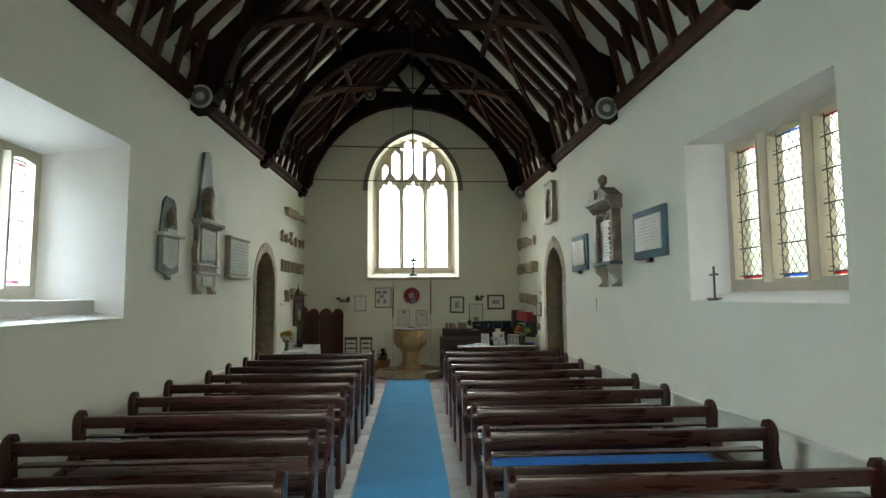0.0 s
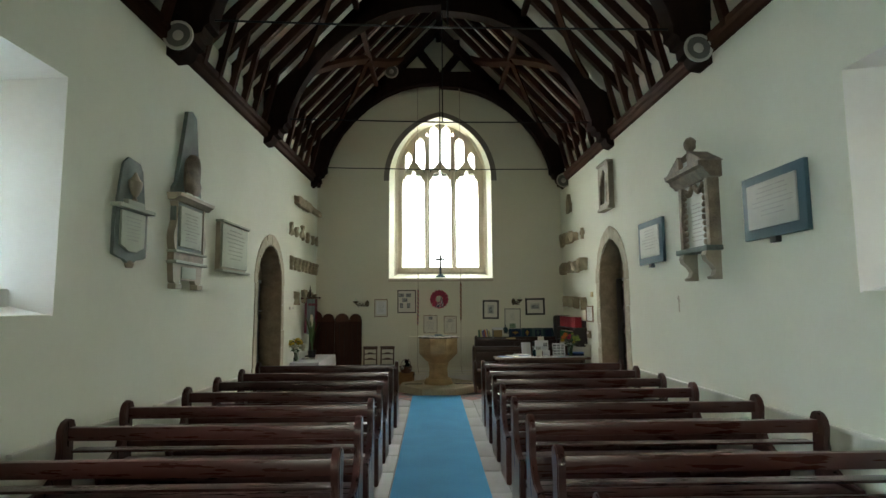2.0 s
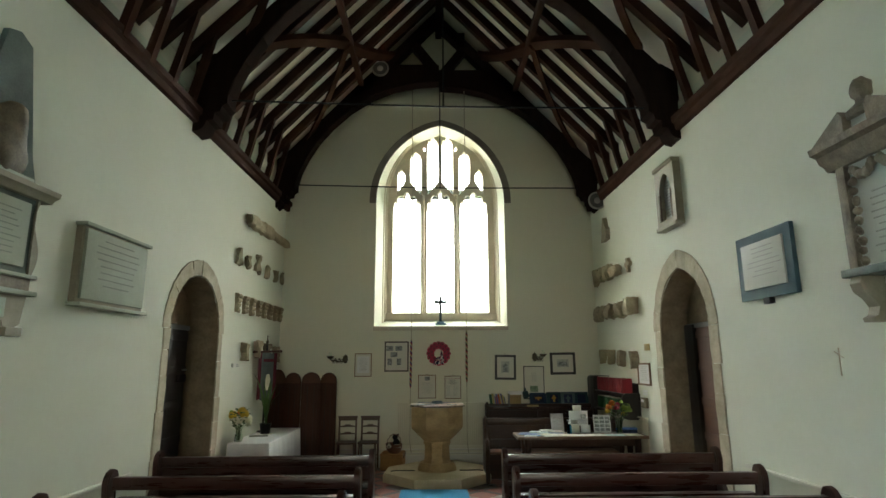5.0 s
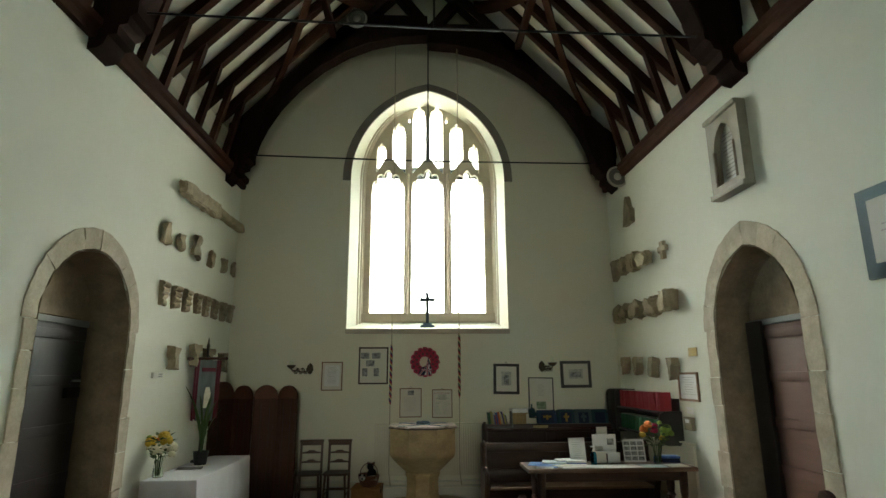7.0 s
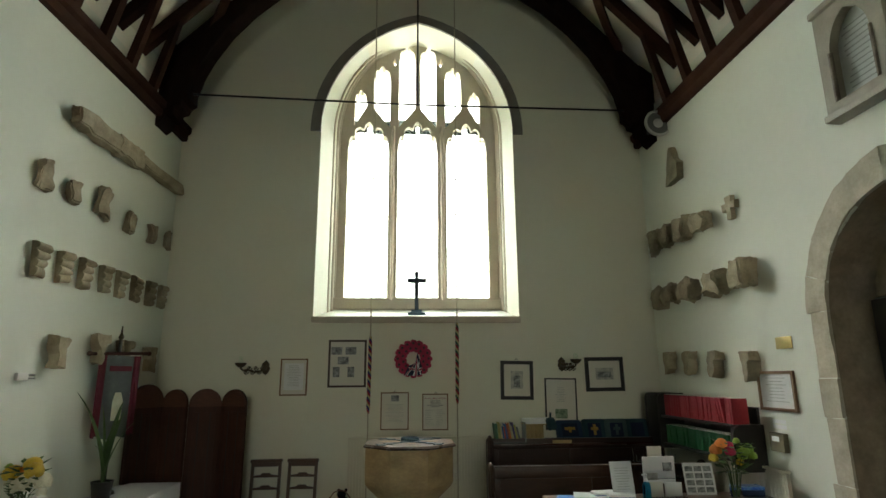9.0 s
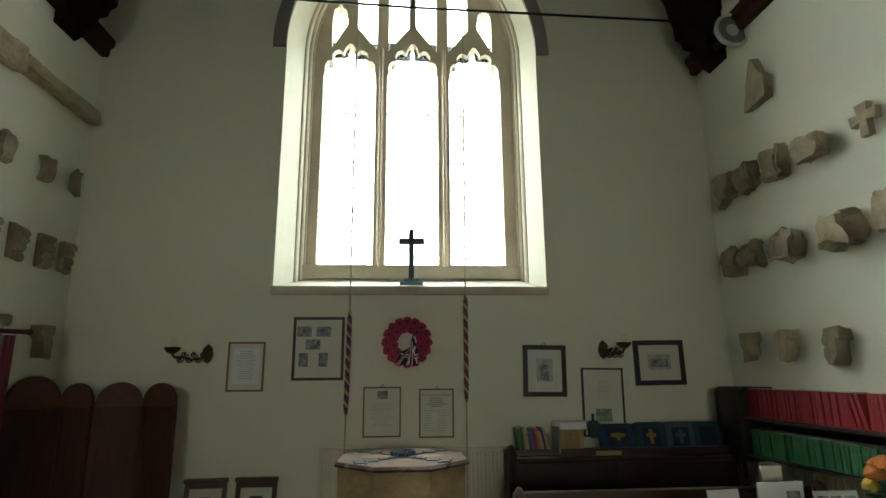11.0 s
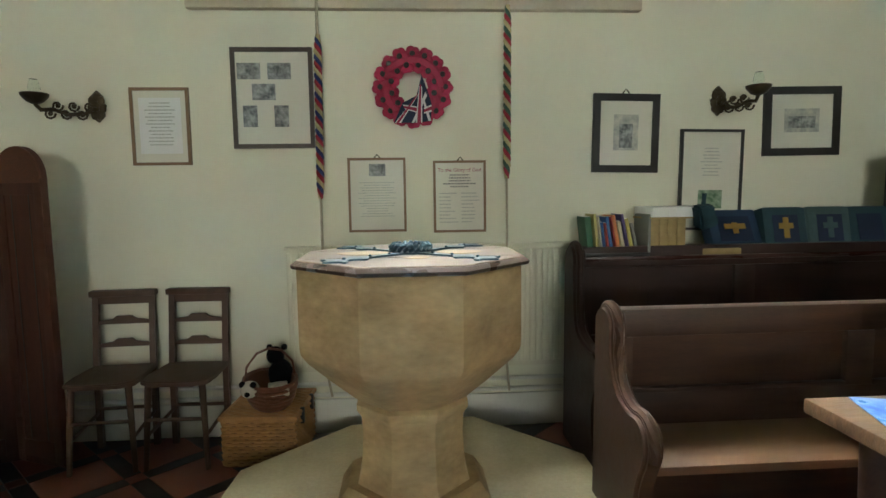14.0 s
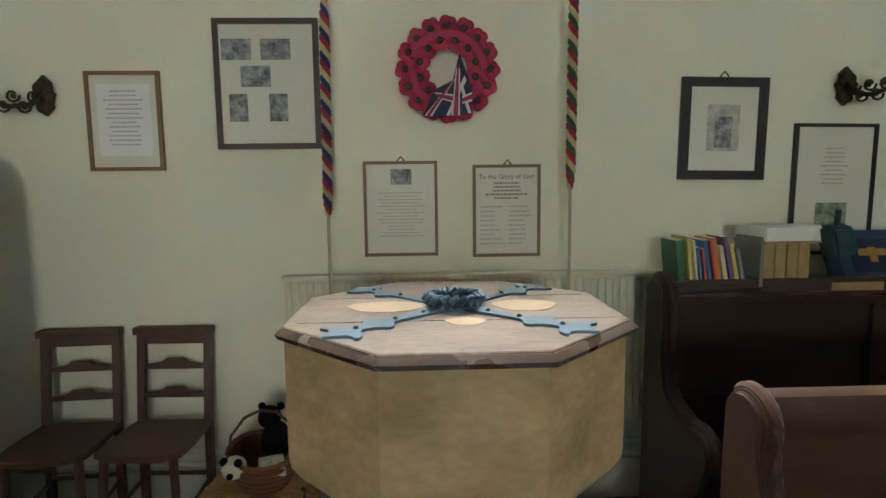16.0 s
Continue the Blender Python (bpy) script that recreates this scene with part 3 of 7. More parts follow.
# ---- side windows ----
def side_window(name, side, centre, half, low, top, splay, label, depth=0.5, up=0.12, down=0.02):
    th = thing(name, label, "window", kind="structure")
    place = side_place(side)
    inner = [(centre + x, z) for x, z in rect(half, low, top)]
    gl, gt = low + up, top - down
    g = half - splay
    outer = [(centre + x, z) for x, z in rect(g, gl, gt)]
    lining("window_reveal", inner, outer, depth, place, REVEAL, th)
    # stone frame with three lights
    n = 3
    jamb, mull = 0.08, 0.12
    w = (2 * g - 2 * jamb - 2 * mull) / n
    hs, centres = [], []
    for k in range(n):
        c = centre - g + jamb + w / 2 + k * (w + mull)
        centres.append(c)
        hs.append([(c - w / 2, gl + 0.12), (c + w / 2, gl + 0.12), (c + w / 2, gt - 0.12), (c, gt - 0.085), (c - w / 2, gt - 0.12)])
    plate("stone_frame", [(centre - g - 0.01, gl - 0.02), (centre + g + 0.01, gl - 0.02), (centre + g + 0.01, gt + 0.02), (centre - g - 0.01, gt + 0.02)], hs, depth - 0.03, depth + 0.14, PALE_STONE, th, place)
    for k in range(n - 1):
        c = (centres[k] + centres[k + 1]) / 2
        bm = prism(B(), [(c - 0.04, depth - 0.03), (c - 0.018, depth - 0.10), (c + 0.018, depth - 0.10), (c + 0.04, depth - 0.03)], gl + 0.08, gt - 0.08, "z")
        for v in bm.verts:
            v.co = place(v.co)
        part("mullion", bm, PALE_STONE, th)
    for c in centres:
        z0, z1 = gl + 0.10, gt - 0.09
        bm = box(B(), (c - w / 2 - 0.01, depth + 0.05, z0), (c + w / 2 + 0.01, depth + 0.056, z1))
        for v in bm.verts:
            v.co = place(v.co)
        part("pane", bm, GLASS, th).visible_shadow = False
        bm = lattice(B(), c - w / 2 + 0.05, c + w / 2 - 0.05, z0 + 0.06, z1 - 0.05, depth + 0.04, 0.095, 0.14, 0.004)
        for x in (c - w / 2 + 0.05, c + w / 2 - 0.05):
            tube(bm, [(x, depth + 0.04, z0), (x, depth + 0.04, z1)], 0.006, 6)
        k = z0 + 0.06
        while k < z1:
            tube(bm, [(c - w / 2, depth + 0.035, k), (c + w / 2, depth + 0.035, k)], 0.0075, 6)
            k += 0.30
        for x in (c - w / 2 + 0.025, c + w / 2 - 0.025):
            k = z0 + 0.1
            while k < z1:
                tube(bm, [(x - 0.025, depth + 0.04, k), (x + 0.025, depth + 0.04, k)], 0.004, 4)
                k += 0.15
        for v in bm.verts:
            v.co = place(v.co)
        part("leading", bm, LEAD, th)
        tint = BLUE_GLASS if abs(c - centre) < 0.2 else RED_GLASS
        for za, zb in ((z0 + 0.03, z0 + 0.06), (z1 - 0.066, z1 - 0.045)):
            bm = box(B(), (c - w / 2 + 0.05, depth + 0.045, za), (c + w / 2 - 0.05, depth + 0.049, zb))
            for v in bm.verts:
                v.co = place(v.co)
            part("coloured_border", bm, tint, th).visible_shadow = False
    bm = box(B(), (centre - half + 0.02, 0.0, low - 0.02), (centre + half - 0.02, depth - 0.02, low + 0.012), 0.008)
    for v in bm.verts:
        v.co = place(v.co)
    part("window_sill", bm, PLASTER, th)
    return th


north_window = side_window("window_2", -1, NW[0], NW[1], 1.78, 3.75, 0.50, "three-light leaded window in a deep white splayed reveal", 0.66, 0.24, 0.26)
bm = box(B(), (NW[0] - NW[1] + 0.1, 0.20, 1.79), (NW[0] + NW[1] - 0.20, 0.64, 1.99), 0.015)
for v in bm.verts:
    v.co = side_place(-1)(v.co)
part("raised_sill", bm, REVEAL, north_window)
side_window("window_3", 1, SW[0], SW[1], 1.92, 3.74, 0.16, "three-light stone mullioned window with diamond leaded glass", 0.42)


# ---- doorways ----
def doorway(name, side, centre, label, leaf, ajar):
    th = thing(name, label, "door", kind="structure")
    place = side_place(side)
    half, spring, rise, wide, over = DOORS[side]
    ring = arch(wide, spring, over, 0.0, 10)
    inner = arch(half, spring, rise, 0.0, 10)
    rng = random.Random(5 if side < 0 else 9)
    # surround: jamb blocks and arch stones
    def stone(pts):
        bm = prism(B(), [(centre + x, z) for x, z in pts], -0.012 - rng.random() * 0.01, 0.10)
        for v in bm.verts:
            v.co = place(v.co)
        bmesh.ops.subdivide_edges(bm, edges=bm.edges[:], cuts=2, use_grid_fill=True)
        part("arch_stone", jitter(bm, 0.010, 9.0, rng.random() * 9), ARCH_STONE, th)
    for s in (-1, 1):
        z = 0.0
        while z < spring - 0.01:
            h = min(rng.uniform(0.28, 0.5), spring - z)
            if spring - z - h < 0.15:
                h = spring - z
            wob = rng.uniform(-0.02, 0.03)
            stone([(s * (half - 0.005), z + 0.003), (s * (wide - 0.02 + wob), z + 0.003), (s * (wide - 0.02 + wob), z + h - 0.003), (s * (half - 0.005), z + h - 0.003)])
            z += h
    k = 1
    while k < len(ring) - 2:
        n = 2
        a, b = k, min(k + n, len(ring) - 2)
        stone([inner[i] for i in range(a, b + 1)] + [ring[i] for i in range(b, a - 1, -1)])
        k = b
    # stone lining
    bm = B()
    near = arch(half - 0.022, spring, rise - 0.020, 0.0, 10)
    small = arch(half - 0.045, spring, rise - 0.05, 0.0, 10)
    for i in range(len(inner) - 1):
        for p, q, d0, d1 in ((near[i], near[i + 1], -0.004, 0.62),):
            vs = [bm.verts.new((centre + p[0], d0, p[1])), bm.verts.new((centre + q[0], d0, q[1])), bm.verts.new((centre + small[i + 1][0], d1, small[i + 1][1])), bm.verts.new((centre + small[i][0], d1, small[i][1]))]
            bm.faces.new(vs)
    for v in bm.verts:
        v.co = place(v.co)
    bmesh.ops.remove_doubles(bm, verts=bm.verts[:], dist=0.0005)
    bmesh.ops.subdivide_edges(bm, edges=bm.edges[:], cuts=4, use_grid_fill=True)
    jitter(bm, 0.016, 7.0, 3.0)
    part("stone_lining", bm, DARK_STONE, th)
    # plastered tympanum over the leaf
    bm = prism(B(), [(centre - 0.9, 2.37), (centre + 0.9, 2.37), (centre + 0.9, 3.2), (centre - 0.9, 3.2)], 0.36, 0.55)
    for v in bm.verts:
        v.co = place(v.co)
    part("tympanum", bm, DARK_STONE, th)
    bm = box(B(), (centre - 0.9, 0.66, -0.05), (centre + 0.9, 0.72, 3.3))
    for v in bm.verts:
        v.co = place(v.co)
    part("porch_back", bm, DOOR_WOOD, th)
    for s in (-1, 1):
        bm = box(B(), (centre + s * 0.78 - 0.13, 0.40, 0), (centre + s * 0.78 + 0.13, 0.60, 2.39))
        for v in bm.verts:
            v.co = place(v.co)
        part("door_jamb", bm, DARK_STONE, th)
    if side > 0:
        # dark board added for the shaded gap beside the leaf
        bm = box(B(), (centre + 0.38, 0.30, 0.0), (centre + 0.63, 0.352, 2.345), 0.01)
        for v in bm.verts:
            v.co = place(v.co)
        part("dark_gap_band", bm, DOOR_WOOD, th, "dark upright band in place of the gap beside the door leaf")
    # leaf of ledged boards, hinged on one side
    hinge = centre + (0.64 if side > 0 else -0.64)
    turn = Matrix.Translation(place(Vector((hinge, 0.36, 0)))) @ pose(0, 0, 0, 0, 0, (-90 * side) + ajar)
    lf = part("door_leaf", box(B(), (0, 0, 0.02), (1.28, 0.055, 2.36), 0.006), leaf, th)
    part("top_strip", box(B(), (0.02, -0.03, 2.30), (1.26, 0.0, 2.36), 0.006), mat("pale_strip", (0.22, 0.23, 0.22), rough=0.5), lf, "paler strip along the top of the door")
    lf.matrix_local = turn
    for z in (0.42, 0.86, 1.30, 1.74, 2.16):
        part("ledge", box(B(), (0.03, -0.022, z), (1.25, 0.0, z + 0.09), 0.006), leaf, lf)
    part("lock_box", box(B(), (1.02, -0.045, 1.62), (1.22, -0.0, 1.72), 0.006), IRON, lf)
    part("latch", tube(B(), [(1.05, -0.06, 1.78), (1.17, -0.06, 1.78), (1.18, -0.02, 1.78)], 0.011), STEEL, lf)
    return th


doorway("door_1", -1, DOOR_N, "dark boarded door in a round-headed stone arch", DOOR_WOOD, 0)
doorway("door_2", 1, DOOR_S, "brown boarded door ajar in a pointed stone arch", DOOR_RED, 0)

# ---- roof ----
PITCH, RIDGE = 1.07, 8.82
TRUSSES = (1.30, 4.85, 8.40, 11.82, 15.30)
SKEW = 0.035  # the trusses stand a little askew across the nave


def roof_z(x):
    return RIDGE - PITCH * abs(x)


slope_len = math.hypot(1, PITCH)
nx, nz = PITCH / slope_len, 1 / slope_len
# plaster between and above the rafters, one sloping sheet a side
for s in (-1, 1):
    up = 0.13
    bm = prism(B(), [(s * (0.0), RIDGE + up * slope_len), (s * 4.0, roof_z(4.0) + up * slope_len), (s * 4.0, roof_z(4.0) + 0.25 * slope_len), (0, RIDGE + 0.25 * slope_len)], EAST - 0.3, WEST + 0.8)
    part("ceiling", bm, ROOF_PLASTER, None, "plaster between dark roof rafters", "structure")

roof = thing("roof_timbers", "dark oak trussed rafter roof with arch-braced trusses", "roof", kind="structure")
common = B()
prism(common, [(0, RIDGE), (0, RIDGE + 0.14 * slope_len), (3.75, roof_z(3.75) + 0.14 * slope_len), (3.75, roof_z(3.75))], -0.055, 0.055)
rafter_mesh = part("rafter", common, RAFTER, roof)
bm = prism(B(), [(3.0, EAVES), (3.09, EAVES), (2.86, roof_z(2.86) + 0.05), (2.76, roof_z(2.76) + 0.05)], -0.045, 0.045)
post_mesh = part("ashlar_post", bm, RAFTER, roof)
first = True
for a, b in zip((EAST,) + TRUSSES, TRUSSES + (WEST,)):
    n = max(1, round((b - a) / 0.49))
    for k in range(1, n):
        y = a + (b - a) * k / n
        for s in (1, -1):
            if first:
                r, p, first = rafter_mesh, post_mesh, False
            else:
                r, p = rafter_mesh.copy(), post_mesh.copy()
                scene.collection.objects.link(r), scene.collection.objects.link(p)
            shift = pose(0, y, 0, 0, 0, 0 if s > 0 else 180)
            r.matrix_local = shift
            p.matrix_local = pose(-s * 0.0095 * (y - 6.5) - s * 0.01 + s * 0.07, 0, 0) @ shift
# moulded wall plates
for s in (-1, 1):
    # plaster between the ashlar posts
    bm = B()
    for y0, y1 in ((EAST, WEST),):
        x0, x1 = abs(wall_x(s, y0)), abs(wall_x(s, y1))
        corners = [(d, y, z) for y, x in ((y0, x0), (y1, x1)) for d, z in ((x + 0.10, 4.93), (x + 0.15, 4.93), (x + 0.15, roof_z(x + 0.15) + 0.16), (x + 0.10, roof_z(x + 0.10) + 0.16))]
        vs = [bm.verts.new((s * p[0], p[1], p[2])) for p in corners]
        for f in ((0, 1, 2, 3), (7, 6, 5, 4), (0, 4, 5, 1), (1, 5, 6, 2), (2, 6, 7, 3), (3, 7, 4, 0)):
            bm.faces.new([vs[i] for i in f])
    part("ceiling", bm, ROOF_PLASTER, None, "plaster behind the short roof posts", "structure")
    bm = B()
    for y0, y1 in ((EAST, WEST),):
        prof = [(0.02, 4.80), (-0.06, 4.80), (-0.075, 4.83), (-0.075, 4.88), (-0.11, 4.91), (-0.115, 4.98), (0.02, 4.99)]
        lo = [bm.verts.new((wall_x(s, y0) + s * w, y0, z)) for w, z in prof]
        hi_ = [bm.verts.new((wall_x(s, y1) + s * w, y1, z)) for w, z in prof]
        for i in range(len(prof)):
            j = (i + 1) % len(prof)
            bm.faces.new((lo[i], lo[j], hi_[j], hi_[i]))
        bm.faces.new(lo), bm.faces.new(hi_[::-1])
    part("wall_plate", bm, RAFTER, roof)
    # purlin
    bm = box(B(), (s * 1.52 - 0.05, EAST, roof_z(1.52) - 0.06), (s * 1.52 + 0.05, WEST, roof_z(1.52) + 0.06), 0.01)
    part("purlin", bm, RAFTER, roof)
part("ridge_beam", box(B(), (-0.07, EAST, RIDGE - 0.22), (0.07, WEST, RIDGE + 0.02)), ROOF_OAK, roof)

ARCH = [(0, 7.25), (0.45, 7.215), (0.9, 7.11), (1.3, 6.935), (1.7, 6.67), (2.05, 6.34), (2.32, 6.01), (2.52, 5.67), (2.64, 5.39), (2.70, 5.18)]


def truss(y0):
    t = 0.13
    for s in (-1, 1):
        y = y0 + s * 2.9 * SKEW
        face = abs(wall_x(s, y)) + 0.02
        # curved brace, spandrel and principal in one
        bm = B()
        inner = [(s * x, z) for x, z in ARCH]
        outer = [(0, 7.60)] + [(s * x, min(7.60, roof_z(x) + 0.03)) for x in (0.45, 0.9, 1.3, 1.76, 2.05, 2.32, 2.6, 2.9)] + [(s * face, roof_z(2.99))]
        n = len(inner)
        for i in range(n - 1):
            prism(bm, [inner[i], inner[i + 1], outer[i + 1], outer[i]], y - t, y + t)
        # corbel with a scalloped foot
        foot = [(2.70, 5.18), (2.70, 5.06), (2.76, 5.02), (2.78, 4.95), (2.85, 4.93), (2.86, 4.84), (2.94, 4.83), (2.97, 4.74), (3.02, 4.70), (face, 4.68), (face, roof_z(2.99))]
        prism(bm, [(s * x, z) for x, z in foot] + [outer[-2], (s * 2.64, 5.40)], y - t - 0.02, y + t + 0.02)
        part("arch_brace", bm, ROOF_OAK, roof)
        bm = prism(B(), [(s * 1.70, roof_z(1.70) - 0.24), (s * 1.70, roof_z(1.70) + 0.02), (0, RIDGE + 0.02), (0, RIDGE - 0.24)], y - t, y + t)
        part("principal_rafter", bm, ROOF_OAK, roof)
        bm = prism(B(), [(s * 0.0, 7.58), (s * 0.21, 7.58), (s * 0.62, 8.10), (s * 0.50, 8.24)], y - 0.08, y + 0.08)
        part("strut", bm, ROOF_OAK, roof)
        # rolled edge under the arch
        bm = tube(B(), [(s * x, y - t, z) for x, z in ARCH], 0.014, 6)
        part("arch_roll", bm, ROOF_OAK, roof)
    y = y0
    for s in (-1, 1):
        part("queen_post", box(B(), (s * 0.44 - 0.08, y - 0.08, 8.05), (s * 0.44 + 0.08, y + 0.08, roof_z(0.44) + 0.05), 0.01), ROOF_OAK, roof)
    bm = tube(B(), [(-2.70, y - 2.7 * SKEW, 5.17), (0, y, 5.14), (2.70, y + 2.7 * SKEW, 5.17)], 0.012, 8)
    part("tie_rod", bm, IRON, roof)
    part("hanger_rod", tube(B(), [(0.015, y, 7.27), (0.015, y, 5.14)], 0.011, 8), IRON, roof)


for y in TRUSSES:
    truss(y)
# curved wind braces from the purlins down to the trusses
for a, b in zip(TRUSSES, TRUSSES[1:]):
    for s in (-1, 1):
        for y0, y1, x0, bow in ((a + 0.1, (a + b) / 2 - 0.05, 2.62, 0.9), (b - 0.1, (a + b) / 2 + 0.05, 2.62, 0.9), (b - 0.1, (a + b) / 2 + 0.05, 0.82, 1.0)):
            bm = B()
            pts = []
            for k in range(9):
                f = k / 8
                x = x0 + (1.56 - x0) * f ** bow
                yy = y0 + (y1 - y0) * (f ** 1.25)
                pts.append((x, yy))
            lo, hi_ = [], []
            rows = []
            for i, (x, yy) in enumerate(pts):
                j, k = max(0, i - 1), min(len(pts) - 1, i + 1)
                d = Vector((pts[k][0] - pts[j][0], pts[k][1] - pts[j][1])).normalized()
                q = Vector((-d.y, d.x)) * 0.058
                row = []
                for off in (q, -q):
                    for up in (-0.10, -0.01):
                        xx = x + off.x
                        row.append(bm.verts.new((s * (xx + 0.0), yy + off.y, roof_z(xx) + up)))
                rows.append(row)
            for r0, r1 in zip(rows, rows[1:]):
                for i, j in ((0, 1), (1, 3), (3, 2), (2, 0)):
                    bm.faces.new((r0[i], r0[j], r1[j], r1[i]))
            bm.faces.new([rows[0][i] for i in (0, 1, 3, 2)]), bm.faces.new([rows[-1][i] for i in (0, 2, 3, 1)])
            part("wind_brace", bm, BRACE, roof)

# ---- carpet ----
bm = box(B(), (-0.605, EAST + 0.2, 0.0), (0.385, 13.86, 0.012), 0.004)
ob = part("carpet", bm, CARPET)
tagged(ob, "long plain blue carpet runner along the aisle", "carpet")


# ---- pews ----
def pew_end(side):
    """Shaped end, seen from the aisle: y along, z up; the seat faces -y."""
    prof = [(0.06, 0.0), (-0.42, 0.0), (-0.42, 0.30), (-0.44, 0.42), (-0.42, 0.475), (-0.36, 0.49), (-0.25, 0.50), (-0.155, 0.56), (-0.105, 0.64), (-0.085, 0.74), (-0.095, 0.80), (-0.10, 0.86), (-0.085, 0.915), (-0.05, 0.955), (0.0, 0.97), (0.045, 0.955), (0.07, 0.91), (0.065, 0.85), (0.05, 0.78), (0.06, 0.6)]
    bm = prism(B(), prof, -0.028, 0.028, "x")
    return bm


def pew(x0, x1, y, label):
    th = thing("pew", label, "pew", pose(0, y, 0), "pews in the nave")
    for x in (x0, x1):
        bm = pew_end(1)
        bmesh.ops.translate(bm, verts=bm.verts[:], vec=(x, 0, 0))
        rim = [e for e in bm.edges if len(e.link_faces) == 2 and e.calc_face_angle(0) > 1.2 and abs(e.verts[0].co.x - e.verts[1].co.x) < 1e-5]
        bmesh.ops.bevel(bm, geom=rim, offset=0.008, segments=2, affect="EDGES")
        part("pew_end", bm, PEW_END, th)
    a, b = x0 + 0.028, x1 - 0.028
    part("top_rail", box(B(), (a, -0.035, 0.80), (b, 0.03, 0.905), 0.012), PEW, th)
    part("back_rail", box(B(), (a, -0.03, 0.52), (b, 0.015, 0.64), 0.008), PEW, th)
    part("seat", box(B(), (a, -0.40, 0.425), (b, 0.0, 0.455), 0.008), PEW, th)
    part("apron", box(B(), (a, -0.36, 0.30), (b, -0.335, 0.425)), PEW, th)
    part("book_ledge", box(B(), (a, 0.02, 0.70), (b, 0.13, 0.72), 0.005), PEW, th)
    part("kneeling_rail", box(B(), (a, 0.05, 0.10), (b, 0.17, 0.13), 0.006), PEW, th)
    return th


PEW_ROWS = (3.66, 4.76, 5.67, 6.67, 7.55, 8.44, 9.30, 10.20)
for y in PEW_ROWS:
    far = 7.8 < y
    pew(-2.90 if far else -3.08, -0.775, y, "dark varnished wooden pew with shaped ends facing the chancel")
    pew(0.60, 2.75 if far else 2.95, y, "dark varnished wooden pew with shaped ends facing the chancel")
for x0, x1 in ((-2.98, -0.765), (0.63, 2.88)):
    th = pew(x0, x1, 11.24, "dark wooden rear pew with a solid panelled back")
    part("back_panel", box(B(), (x0 + 0.03, 0.02, 0.10), (x1 - 0.03, 0.045, 0.86)), PEW, th)
    for k in range(5):
        x = x0 + 0.1 + (x1 - x0 - 0.2) * k / 4
        part("panel_stile", box(B(), (x - 0.04, 0.046, 0.12), (x + 0.04, 0.06, 0.84), 0.004), PEW, th)


# ---- font ----
def octagon(bm, rows, c=(0, 0)):
    """Rows of (across flats, z)."""
    return lathe(bm, [(d / 2 / math.cos(math.pi / 8), z) for d, z in rows], 8, (c[0], c[1], 0), math.pi / 8)


step = thing("font_step", "worn octagonal stone step under the font", "step", pose(-0.06, 14.72, 0))
part("step_slab", jitter(octagon(B(), [(1.70, 0.0), (1.70, 0.10), (1.66, 0.135)]), 0.03, 2.0), STEP_STONE, step)
for s in (-1, 1):
    part("cable", tube(B(), [(s * 0.36, -0.18, 0.156), (s * 0.5, -0.20, 0.158), (s * 0.66, -0.17, 0.157), (s * 0.74, -0.22, 0.155)], 0.008, 6), BLACK, step)
font = thing("font", "octagonal carved limestone font with tapering bowl", "font", pose(-0.06, 14.74, 0.135))
part("base", octagon(B(), [(0.62, 0.0), (0.62, 0.05), (0.57, 0.09), (0.53, 0.12)]), FONT_STONE, font)
part("stem", octagon(B(), [(0.46, 0.11), (0.42, 0.16), (0.40, 0.33), (0.41, 0.40), (0.445, 0.425), (0.445, 0.45), (0.41, 0.47)]), FONT_STONE, font)
bm = octagon(B(), [(0.40, 0.455), (0.44, 0.472), (0.60, 0.548), (0.79, 0.645), (0.836, 0.68), (0.845, 0.71), (0.845, 1.012), (0.84, 1.018)])
bmesh.ops.bevel(bm, geom=[e for e in bm.edges if e.calc_face_angle(0) > 0.3], offset=0.008, segments=2, affect="EDGES")
part("bowl", bm, FONT_STONE, font)
lid = thing("font_cover", "octagonal wooden font cover with bluish iron straps", "cover", pose(-0.055, 14.75, 1.132))
part("moulded_edge", octagon(B(), [(0.87, 0.010), (0.89, 0.014), (0.90, 0.026), (0.885, 0.034), (0.87, 0.040)]), LID_EDGE, lid, "dark polished moulded edge")
part("board", octagon(B(), [(0.864, 0.030), (0.864, 0.0425), (0.858, 0.045)]), LID_WOOD, lid)
for k in range(4):
    a = radians(45 + 90 * k)
    m = pose(0, 0, 0.045, 0, 0, 45 + 90 * k)
    half = [(0.06, 0.024), (0.20, 0.014), (0.245, 0.018), (0.262, 0.046), (0.285, 0.052), (0.298, 0.030), (0.33, 0.017), (0.352, 0.022), (0.368, 0.058), (0.402, 0.074), (0.392, 0.040), (0.410, 0.020), (0.438, 0.003)]
    half = [half[0]] + [(p[0] + (q[0] - p[0]) * f, p[1] + (q[1] - p[1]) * f) for p, q in zip(half, half[1:]) for f in (0.25, 0.75)] + [half[-1]]
    prof = [(x, -w) for x, w in half] + [(x, w) for x, w in reversed(half)]
    part("iron_strap", prism(B(), prof, 0.0, 0.007, "z", m), BLUE_IRON, lid)
    for x in (0.12, 0.22, 0.345):
        part("rivet", ball(B(), m @ Vector((x, 0, 0.008)), 0.007, 8, 5), BLUE_IRON, lid)
bm = B()
